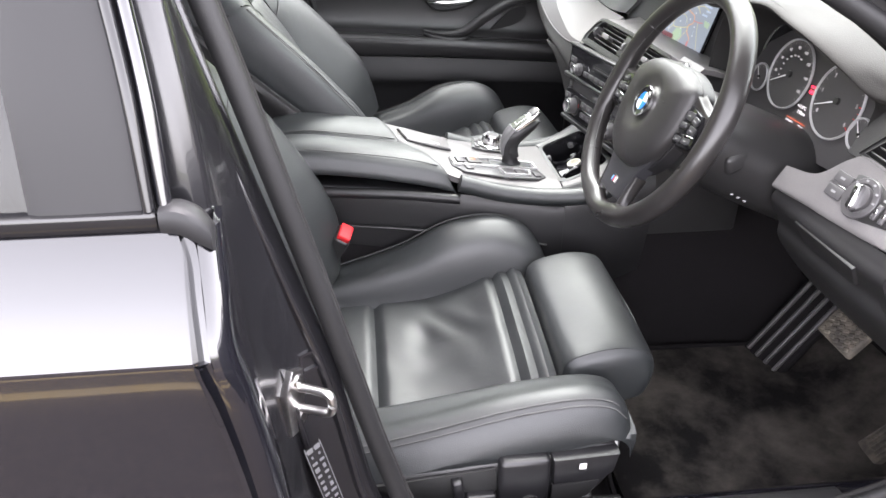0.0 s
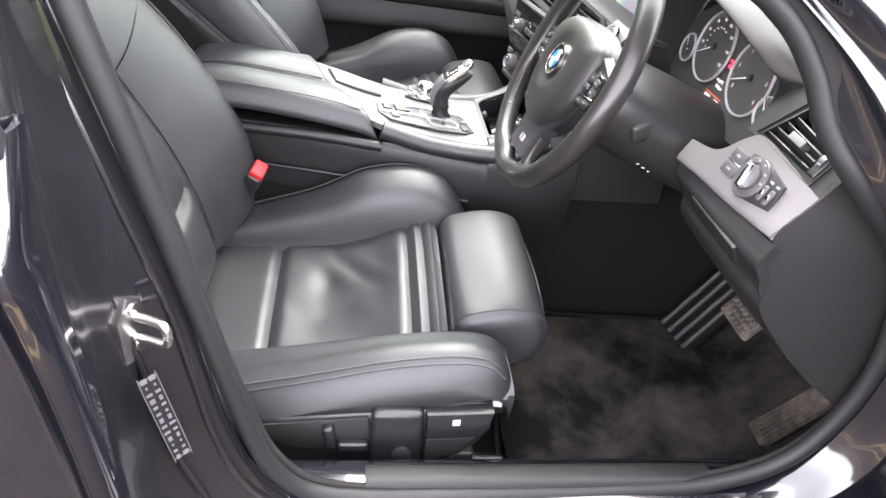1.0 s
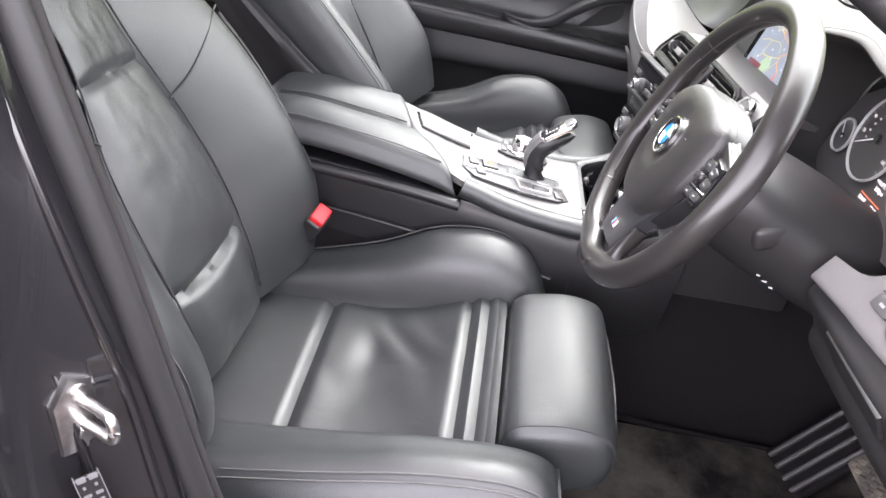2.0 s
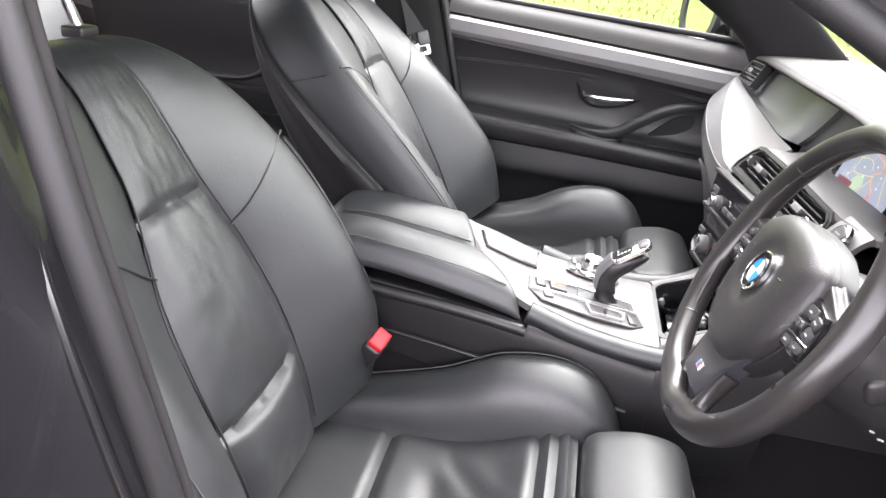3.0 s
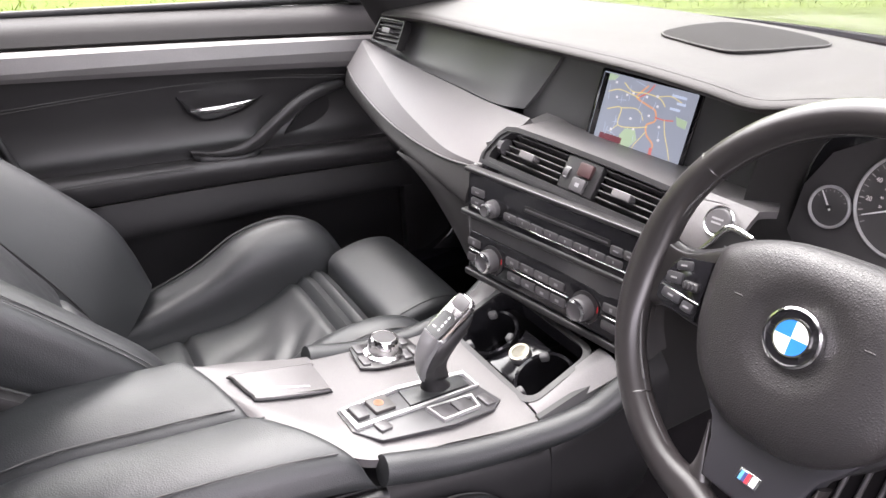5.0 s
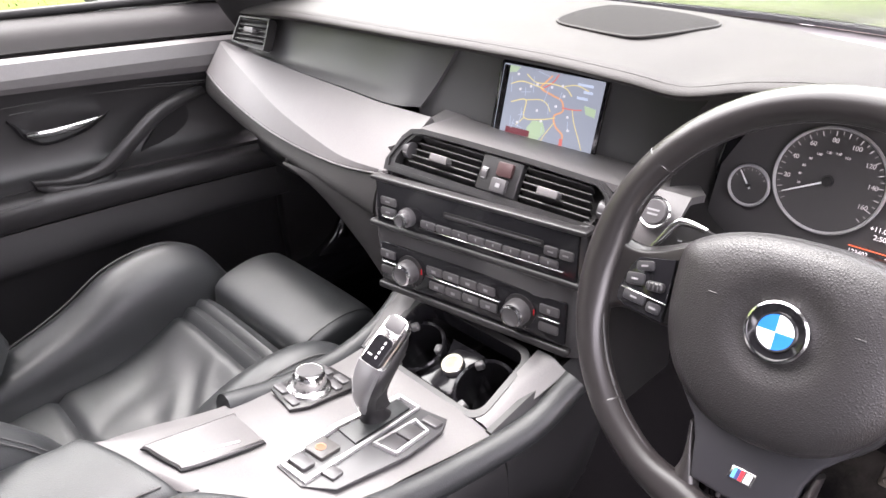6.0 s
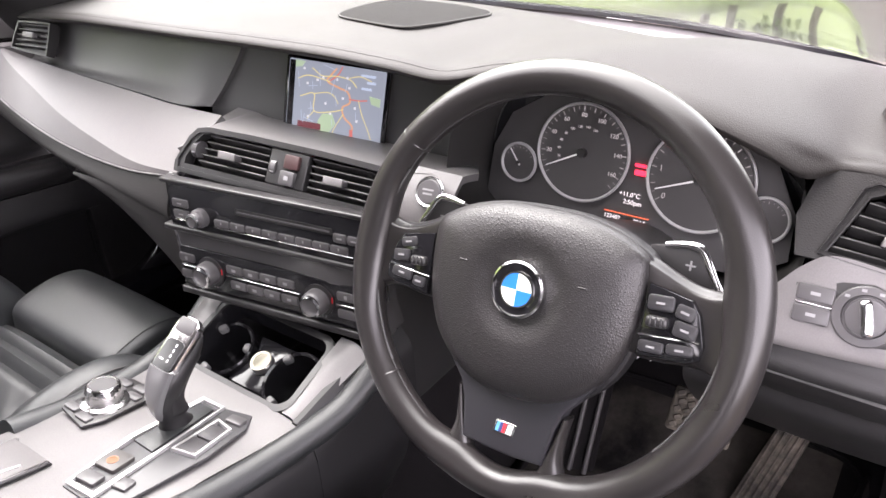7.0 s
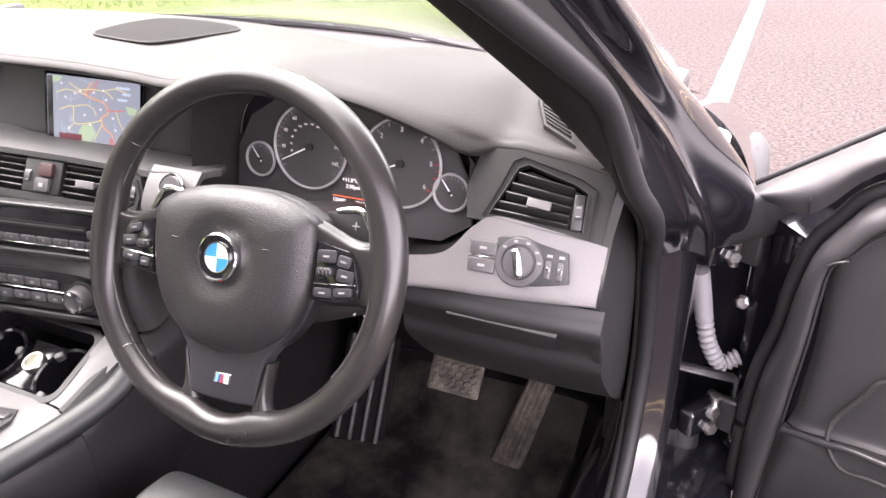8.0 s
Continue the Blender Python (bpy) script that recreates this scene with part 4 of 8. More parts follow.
def silver_trim():
    """The sloping aluminium band on the passenger side and over the vents."""
    ys = [0.735, 0.66, 0.56, 0.46, 0.36, 0.26, 0.17, 0.09, 0.0, -0.09, -0.16, -0.205]
    topx = [0.575, 0.572, 0.570, 0.570, 0.570, 0.570, 0.570, 0.572, 0.58, 0.588, 0.595, 0.60]
    topz = [0.896, 0.891, 0.884, 0.878, 0.873, 0.868, 0.868, 0.871, 0.873, 0.874, 0.866, 0.856]
    botx = [0.53, 0.51, 0.495, 0.49, 0.487, 0.485, 0.486, 0.50, 0.515, 0.53, 0.54, 0.55]
    botz = [0.85, 0.842, 0.826, 0.808, 0.80, 0.801, 0.811, 0.815, 0.815, 0.815, 0.815, 0.81]
    def slope(tx, tz, bx, bz, y):
        return [(tx, y, tz), (0.66 * tx + 0.34 * bx - 0.004, y, 0.66 * tz + 0.34 * bz + 0.006), (0.33 * tx + 0.67 * bx - 0.007, y, 0.33 * tz + 0.67 * bz + 0.004), (bx, y, bz)]
    band = []
    for k, (y, tx, tz, bx, bz) in enumerate(list(zip(ys, topx, topz, botx, botz))[:7] + [(0.155, 0.570, 0.868, 0.489, 0.813)]):
        q = float(np.interp(y, (0.155, 0.26, 0.46, 0.66, 0.735), (0.97, 0.90, 0.66, 0.30, 0.10)))
        bow = 0.010 * math.sin(math.pi * q) + 0.002
        mx, mz = tx + (bx - tx) * q - bow * 0.8, tz + (bz - tz) * q + bow * 0.6
        band.append([(tx, y, tz), (tx + (mx - tx) * 0.5 - 0.001, y, tz + (mz - tz) * 0.5 + 0.001), (mx, y, mz), (mx + (bx - mx) * 0.5, y, mz + (bz - mz) * 0.5), (bx, y, bz)])
    sheet("silver_band", band, SILVER, dash, 0.01, 50, 0, toward=(0, 0, 1.5), label="brushed aluminium trim band", angle=9)
    vm = facing((0.527, 0, 0.839), (-0.86, -0.155, 0.5)) @ Matrix.Rotation(radians(-3.7), 4, "Z")
    rows = []
    for y, tx, tz, up in ((0.172, 0.612, 0.8645, -0.005), (0.15, 0.614, 0.863, 0.008), (0.135, 0.616, 0.861, 0.021), (0.115, 0.618, 0.857, 0.028), (0.06, 0.634, 0.849, 0.0305), (0.0, 0.650, 0.842, 0.0305), (-0.06, 0.667, 0.835, 0.0305), (-0.12, 0.680, 0.828, 0.0295), (-0.16, 0.690, 0.824, 0.029), (-0.19, 0.66, 0.835, 0.032), (-0.222, 0.615, 0.848, 0.030)):
        q = vm @ Vector((-y * 1.016, up, 0.002 if y < 0.14 else -0.008))
        rows.append([(tx, y, tz), (0.66 * tx + 0.34 * q.x, y, 0.66 * tz + 0.34 * q.z + 0.002), (0.3 * tx + 0.7 * q.x, y, 0.3 * tz + 0.7 * q.z + 0.003), (q.x, y, q.z)])
    sheet("silver_bridge", rows, SILVER, dash, 0.008, 60, 12, toward=(0.5, 0, 1.5))
    sheet("silver_switch_panel", [slope(0.572, 0.862, 0.535, 0.80, -0.158), slope(0.576, 0.860, 0.537, 0.80, -0.2), slope(0.580, 0.858, 0.545, 0.80, -0.225)], SILVER, dash, 0.008, 10, 12, toward=(0, 0, 1.5))
    # padded lower band
    rows = []
    lx = [0.525, 0.51, 0.495, 0.485, 0.48, 0.475, 0.472]
    lz = [0.80, 0.795, 0.785, 0.772, 0.762, 0.755, 0.748]
    for y, bx, bz, x2, z2 in zip(ys[:7], botx, botz, lx, lz):
        rows.append([(bx + 0.004, y, bz - 0.001), (bx - 0.004, y, bz - 0.012), (x2 - 0.004, y, z2 + 0.012), (x2 + 0.012, y, z2), (x2 + 0.09, y, z2 - 0.02), (x2 + 0.2, y, z2 - 0.05)])
    sheet("lower_band", rows, SOFT, dash, 0.012, 40, 24, toward=(0, 0, 0.9))
    rows = []
    for y, zb in ((0.40, 0.764), (0.34, 0.745), (0.28, 0.715), (0.22, 0.675), (0.185, 0.645), (0.160, 0.625)):
        rows.append([(0.474, y, 0.772), (0.471, y, 0.6 * 0.772 + 0.4 * zb), (0.477, y, 0.2 * 0.772 + 0.8 * zb), (0.49, y, zb), (0.56, y, zb - 0.02)])
    sheet("side_bolster", rows, SOFT, dash, 0.012, 24, 20, toward=(0, 0.2, 0.7))
    tube("chrome_edge", [(x - 0.001, y, z - 0.002) for x, y, z in zip(botx[:7], ys[:7], botz[:7])], 0.0015, SILVER, dash, 50, 6)
    sheet("glovebox", [[(0.62, y, 0.74), (0.60, y, 0.68), (0.70, y, 0.58), (0.9, y, 0.5)] for y in (0.17, 0.4, 0.72)], HARD, dash, 0.012, 8, 16, toward=(0, 0, 0.3))


silver_trim()


def right_trim():
    """Aluminium panel with the light switch, outer vent surround and knee panel on the driver's side."""
    out = []
    for y, tx, tz, bx, bz in ((-0.475, 0.60, 0.787, 0.588, 0.752), (-0.525, 0.612, 0.795, 0.595, 0.754), (-0.555, 0.628, 0.825, 0.598, 0.756), (-0.58, 0.636, 0.838, 0.60, 0.757), (-0.64, 0.642, 0.829, 0.604, 0.760), (-0.70, 0.646, 0.818, 0.610, 0.763)):
        out.append([(tx, y, tz), (tx * 0.5 + bx * 0.5 - 0.004, y, tz * 0.5 + bz * 0.5), (bx - 0.003, y, bz + 0.006), (bx + 0.004, y, bz)])
    sheet("silver_panel", out, SILVER, dash, 0.01, 40, 14, toward=(0, -0.6, 1), label="brushed aluminium switch panel")
    rows = []
    for y, f in ((-0.47, 0), (-0.53, 0.0), (-0.6, 0), (-0.66, 0.002), (-0.71, 0.006)):
        rows.append([(0.604 + f, y, 0.762), (0.597 + f, y, 0.75), (0.592 + f, y, 0.733), (0.612 + f, y, 0.70), (0.622 + f, y, 0.665), (0.70 + f, y, 0.58), (0.80 + f, y, 0.50)])
    sheet("knee_panel", rows, HARD, dash, 0.012, 24, 40, toward=(0, -0.5, 0.3))
    # dark end face of the dashboard
    sheet("end_cap", [[(0.675, -0.708, 0.868), (0.73, -0.713, 0.93), (0.80, -0.713, 0.93)], [(0.646, -0.703, 0.818), (0.72, -0.712, 0.83), (0.82, -0.712, 0.85)], [(0.61, -0.705, 0.763), (0.70, -0.715, 0.74), (0.82, -0.712, 0.76)], [(0.63, -0.71, 0.67), (0.74, -0.715, 0.62), (0.83, -0.71, 0.62)], [(0.80, -0.71, 0.5), (0.82, -0.71, 0.5), (0.84, -0.71, 0.5)]], HARD, dash, 0.01, 20, 14, toward=(0.6, -2, 0.8))


right_trim()


def cluster():
    box = sheet("cluster_face", [[(0.690, y, 0.755 + k * (z - 0.755)) for y, z in ((-0.19, 0.92), (-0.28, 0.945), (-0.37, 0.945), (-0.46, 0.92), (-0.53, 0.875), (-0.55, 0.85))] for k in (0, 0.5, 1)], PIANO, dash, 0.01, 12, 16, toward=(0, -0.37, 0.9), label="black instrument panel face")
    # shroud inside the hood, from the brow to the face
    ring_o, ring_i = [], []
    hood = [(-0.185, 0.83), (-0.195, 0.90), (-0.222, 0.955), (-0.285, 0.971), (-0.33, 0.974), (-0.388, 0.962), (-0.448, 0.947), (-0.505, 0.922), (-0.537, 0.898), (-0.541, 0.866), (-0.553, 0.815), (-0.50, 0.772), (-0.40, 0.762), (-0.28, 0.775), (-0.21, 0.795)]
    face = [(-0.195, 0.83), (-0.20, 0.88), (-0.225, 0.92), (-0.285, 0.945), (-0.33, 0.948), (-0.388, 0.944), (-0.448, 0.930), (-0.500, 0.902), (-0.528, 0.878), (-0.543, 0.852), (-0.545, 0.81), (-0.49, 0.772), (-0.40, 0.765), (-0.28, 0.775), (-0.215, 0.797)]
    xo = [0.605, 0.605, 0.605, 0.602, 0.602, 0.604, 0.612, 0.630, 0.654, 0.652, 0.638, 0.622, 0.61, 0.60, 0.60]
    o = curve_through([(x, y, z) for x, (y, z) in zip(xo, hood)], 80, True)
    f = curve_through([(0.688, y, z) for y, z in face], 80, True)
    verts = np.concatenate([o, f])
    link_mesh("hood_lining", verts, grid_faces(2, 80, True), SOFT, dash)
    return box


cluster()


def centre_stack():
    st = [[(0.515, 0.165, 0.815), (0.478, 0.158, 0.815), (0.492, 0.02, 0.815), (0.512, -0.125, 0.815), (0.56, -0.13, 0.815)],
          [(0.515, 0.163, 0.76), (0.466, 0.157, 0.755), (0.484, 0.02, 0.755), (0.505, -0.13, 0.755), (0.56, -0.135, 0.755)],
          [(0.515, 0.16, 0.70), (0.468, 0.155, 0.69), (0.485, 0.02, 0.69), (0.506, -0.13, 0.69), (0.56, -0.135, 0.69)],
          [(0.53, 0.155, 0.65), (0.482, 0.148, 0.645), (0.495, 0.02, 0.645), (0.515, -0.13, 0.645), (0.57, -0.135, 0.645)]]
    sheet("stack_panel", st, STACK, dash, 0.01, 24, 40, toward=(0, 0, 0.8), label="gloss black radio and climate panel")


centre_stack()
# Unseen filler box, added to keep daylight from leaking through the dashboard.
box_mesh("dash_filler", (0.76, -0.50, 0.60), (0.84, 0.70, 0.90), HARD, dash)
box_mesh("cheek_panel", (0.50, 0.10, 0.50), (0.75, 0.155, 0.80), HARD, dash, bevel=0.01)
box_mesh("cheek_panel", (0.53, -0.135, 0.50), (0.75, -0.09, 0.80), HARD, dash, bevel=0.01)

# ---------------------------------------------------------------- centre console
console = thing("centre_console", (0.2, 0, 0.3), "centre console with black armrest and silver trim plate", "console")


def console_body():
    secs = []
    for x, zt, w, zb in ((-0.22, 0.63, 0.085, 0.35), (-0.1, 0.625, 0.098, 0.33), (0.05, 0.615, 0.108, 0.33), (0.2, 0.600, 0.120, 0.33), (0.35, 0.585, 0.14, 0.33), (0.395, 0.58, 0.145, 0.33)):
        secs.append([(x, -w + 0.02, zb), (x, -w + 0.005, zb + 0.12), (x, -w, zt - 0.06), (x, -w + 0.004, zt - 0.01), (x, -w + 0.03, zt), (x, w - 0.03, zt), (x, w - 0.004, zt - 0.01), (x, w, zt - 0.06), (x, w - 0.005, zb + 0.12), (x, w - 0.02, zb)])
    loft("console_body", secs, DARKTRIM, console, 30, 48)
    for s in (-1, 1):
        loft("console_cheek", [[(x, s * (w - 0.04), zb), (x, s * (w - 0.005), zb + 0.12), (x, s * w, zt - 0.05), (x, s * (w - 0.006), zt), (x, s * (w - 0.04), zt)] for x, zt, w, zb in ((0.39, 0.585, 0.145, 0.33), (0.47, 0.61, 0.152, 0.34), (0.56, 0.63, 0.155, 0.4))], DARKTRIM, console, 10, 24)
    # armrest lids
    for nm, y0, y1, xf0, xf1 in (("near", -0.112, -0.016, 0.178, 0.095), ("far", -0.010, 0.118, 0.092, 0.05)):
        secs = []
        for t in (0, 0.12, 0.35, 0.6, 0.85, 0.97, 1.0):
            ring = []
            for y, dz, e in ((y0, -0.045, 0), (y0 - 0.004, -0.02, 0), (y0 + 0.012, -0.002, 0.3), (0.5 * (y0 + y1), 0.006, 0.5), (y1 - 0.006, 0.0, 0.9), (y1, -0.012, 1), (y1, -0.045, 1)):
                xf = xf0 + (xf1 - xf0) * np.clip((y - y0) / (y1 - y0), 0, 1)
                x = -0.19 + t * (xf + 0.19)
                zt = smooth_at(x, (-0.2, -0.15, 0.0, 0.09, 0.18), (0.682, 0.695, 0.686, 0.672, 0.649))
                drop = 0.02 if t in (0, 1.0) else 0
                ring.append((x, y, zt + dz - drop * (1 if dz > -0.03 else 0)))
            secs.append(ring)
        loft("armrest_lid", secs, LEATHER, console, 30, 30, "padded black leather armrest half")
    for s in (-1, 1):
        tube("side_ledge", [(-0.19, s * 0.100, 0.618), (-0.05, s * 0.112, 0.614), (0.08, s * 0.118, 0.606), (0.19, s * 0.124, 0.594)], 0.010, DARKTRIM, console, 24, 10)
        tube("lower_ledge", [(-0.19, s * 0.098, 0.548), (0.0, s * 0.112, 0.540), (0.2, s * 0.126, 0.52), (0.36, s * 0.142, 0.495)], 0.0035, DARKTRIM, console, 24, 8)
    # silver plate
    rows = []
    for x, z, yl, yr in ((0.045, 0.672, 0.118, 0.10), (0.10, 0.662, 0.115, -0.02), (0.18, 0.638, 0.115, -0.102), (0.28, 0.619, 0.118, -0.108), (0.34, 0.609, 0.122, -0.112), (0.392, 0.606, 0.13, -0.118)):
        rows.append([(x, y, z - (0.006 if k in (0, 6) else 0)) for k, y in enumerate(np.linspace(yl, yr, 7))])
    sheet("silver_plate", rows, SILVER, console, 0.012, 40, 16, toward=(0.2, 0, 3), label="brushed aluminium console plate")
    for y0, y1, y2, y3 in ((0.103, 0.13, 0.106, 0.155), (-0.092, -0.118, -0.098, -0.142)):
        sheet("silver_side", [[(0.393, y0, 0.606), (0.393, 0.5 * (y0 + y1), 0.606), (0.393, y1, 0.600)], [(0.44, y0, 0.625), (0.44, 0.5 * (y0 + y1) * 1.02, 0.625), (0.44, y1 * 1.08, 0.617)], [(0.495, y2, 0.652), (0.495, 0.5 * (y2 + y3), 0.652), (0.495, y3, 0.642)]], SILVER, console, 0.01, 12, 8, toward=(0.2, 0, 3))
    # padded side rails
    for s in (-1, 1):
        tube("side_rail", [(0.19, s * 0.118, 0.625), (0.27, s * 0.122, 0.603), (0.36, s * 0.13, 0.593), (0.44, s * 0.142, 0.60), (0.50, s * 0.15, 0.63)], 0.017, LEATHER, console, 30, 12)


console_body()


# ---------------------------------------------------------------- steering wheel
W0, WR, RAKE = Vector((0.436, -0.388, 0.849)), 0.168, radians(24)
WM = Matrix.Translation(W0) @ Matrix(((0, math.sin(RAKE), -math.cos(RAKE)), (-1, 0, 0), (0, math.cos(RAKE), math.sin(RAKE)))).to_4x4() @ Matrix.Rotation(radians(3.0), 4, "Z")


def wheel_plate(outline, z0, z1, bevel=0.002, segments=3):
    """A prism in the wheel's own axes between two heights."""
    bm = prism(outline, z1 - z0, bevel, segments)
    bm.transform(WM @ Matrix.Translation((0, 0, z0)))
    return bm


def steering_wheel():
    """Local x to the right, y up along the wheel, z to the driver."""
    w = thing("steering_wheel", W0, "black leather three-spoke sport steering wheel", "steering wheel")
    # rim, a little fatter in the grips, swelling inwards where the spokes meet it
    rings = []
    for k in range(120):
        a = 2 * math.pi * k / 120
        deg = (math.degrees(a) + 180) % 360 - 180
        fat = 0.0142 + 0.0012 * math.exp(-((abs(deg) - 45) / 30) ** 2) * (1 if abs(deg) < 90 else 0)
        swell = 0.0
        for c, wd, amp in ((8, 13, 0.006), (172, 13, 0.006), (-172, 9, 0.003), (-75, 9, 0.0055), (-105, 9, 0.0055)):
            d = (deg - c + 180) % 360 - 180
            swell += amp * math.exp(-(d / wd) ** 2)
        ring = []
        for j in range(18):
            q = 2 * math.pi * j / 18
            r = fat * math.cos(q)
            if r < 0:
                r *= 1 + swell / fat
            ring.append(WM @ Vector(((WR + r) * math.cos(a), (WR + r) * math.sin(a), fat * 1.08 * math.sin(q) - 0.25 * swell)))
        rings.append(ring)
    link_mesh("rim", np.array(rings).reshape(-1, 3), grid_faces(120, 18, True, True), WHEEL_LEATHER, w, "worn black leather rim", angle=70)
    # airbag cover: a broad shield with a rolled edge and a shallow dish round the badge
    half = [(0, 0.0665), (0.032, 0.0652), (0.060, 0.0590), (0.080, 0.0500), (0.0890, 0.0430), (0.0922, 0.0330), (0.0925, 0.010), (0.0900, -0.015), (0.0855, -0.033), (0.0750, -0.055), (0.0560, -0.0745), (0.0310, -0.0875), (0, -0.0915)]
    out = half + [(-x, y) for x, y in half[-2:0:-1]]
    edge = curve_through([(x, y, 0) for x, y in out], 96, True)[:, :2]
    prof = ((1.0, -0.018), (1.004, -0.004), (1.0, 0.003), (0.985, 0.0085), (0.955, 0.0135), (0.90, 0.0175), (0.82, 0.0205), (0.7, 0.0228), (0.6, 0.0238), (0.5, 0.0245), (0.42, 0.0248), (0.34, 0.0246), (0.26, 0.024), (0.18, 0.024), (0.05, 0.024))
    verts = []
    for k, z in prof:
        for x, y in edge:
            r = math.hypot(x * k, y * k)
            dish = 0.0042 * (1 / (1 + math.exp((r - 0.036) / 0.0025)))
            crown = -0.10 * (x * k) ** 2 * 9 if z > 0.01 else 0
            verts.append(WM @ Vector((x * k, y * k, z - dish + crown * 0.4)))
    link_mesh("airbag_cover", verts, grid_faces(len(prof), 96, True) + [tuple((len(prof) - 1) * 96 + j for j in range(96))], COVER, w, "grained black airbag cover", angle=70)
    for s in (-1, 1):
        part("horn_mark", wheel_plate([(s * 0.052 - 0.004, 0.0125), (s * 0.052 + 0.004, 0.0125), (s * 0.052 + 0.004, 0.0138), (s * 0.052 - 0.004, 0.0138)], 0.0225, 0.0236, 0.0003, 1), DARKTRIM, w)
    # carrier behind the cover, seen as a dark lip below it and between cover and spokes
    part("cover_lip", wheel_plate([(x * 1.035, y * 1.035 - 0.0015) for x, y in edge[::2]], -0.022, -0.003, 0.002), DARKTRIM, w)
    # side spokes: leather-topped arms that hollow towards the rim
    for s in (-1, 1):
        secs = []
        for x, y1, y0, z in ((0.080, 0.047, -0.028, -0.002), (0.096, 0.0405, -0.030, -0.003), (0.112, 0.0335, -0.030, -0.005), (0.128, 0.0285, -0.028, -0.005), (0.142, 0.0285, -0.028, -0.003), (0.156, 0.034, -0.034, 0.0)):
            secs.append([WM @ Vector((s * x, y, zz)) for y, zz in ((y1, z - 0.010), (y1 - 0.002, z + 0.001), (y1 - 0.007, z + 0.0045), (0.5 * (y0 + y1), z + 0.002), (y0 + 0.006, z + 0.003), (y0, z - 0.002), (y0, z - 0.014), (0.5 * (y0 + y1), z - 0.02))])
        loft("spoke", secs, WHEEL_LEATHER, w, 20, 32, "black leather-covered spoke", angle=60)
    # lower spoke: smooth insert that follows the cover, between two leather horns
    ins = [(-0.0800, -0.0460), (-0.0620, -0.0735), (-0.0480, -0.0905), (-0.0425, -0.1060), (-0.0375, -0.1385), (-0.012, -0.1405), (0.012, -0.1405), (0.0375, -0.1385), (0.0425, -0.1060), (0.0480, -0.0905), (0.0620, -0.0735), (0.0800, -0.0460), (0.0500, -0.0600), (0.0, -0.0800), (-0.0500, -0.0600)]
    part("lower_spoke", wheel_plate(ins, -0.016, 0.0035, 0.003), WHEELTRIM, w, "smooth dark grey lower spoke insert")
    for s in (-1, 1):
        loft("spoke_horn", [[WM @ Vector((s * (x + dx * hw), y, z + dz)) for dx, dz in ((-1, -0.008), (-0.8, 0.002), (0, 0.005), (0.8, 0.001), (1, -0.008), (0, -0.014))] for x, y, hw, z in ((0.049, -0.096, 0.0025, -0.004), (0.046, -0.115, 0.004, -0.003), (0.0435, -0.132, 0.007, -0.002), (0.044, -0.146, 0.012, -0.001), (0.046, -0.158, 0.017, -0.001))], WHEEL_LEATHER, w, 14, 24, angle=60)
    return w


WHEELTRIM = material("satin_wheel_insert", (0.026, 0.026, 0.029), 0.34, vary=0.1)
wheel = steering_wheel()
col = thing("steering_column", (0.6, -0.39, 0.75), "black plastic steering column shroud", "steering column")
loft("shroud", [[WM @ Vector((r * 1.1 * math.cos(a), -0.012 + r * math.sin(a), z)) for a in np.linspace(0, 2 * math.pi, 12, endpoint=False)] for z, r in ((-0.03, 0.045), (-0.06, 0.062), (-0.12, 0.068), (-0.2, 0.07), (-0.27, 0.07))], HARD, col, 14, 32)


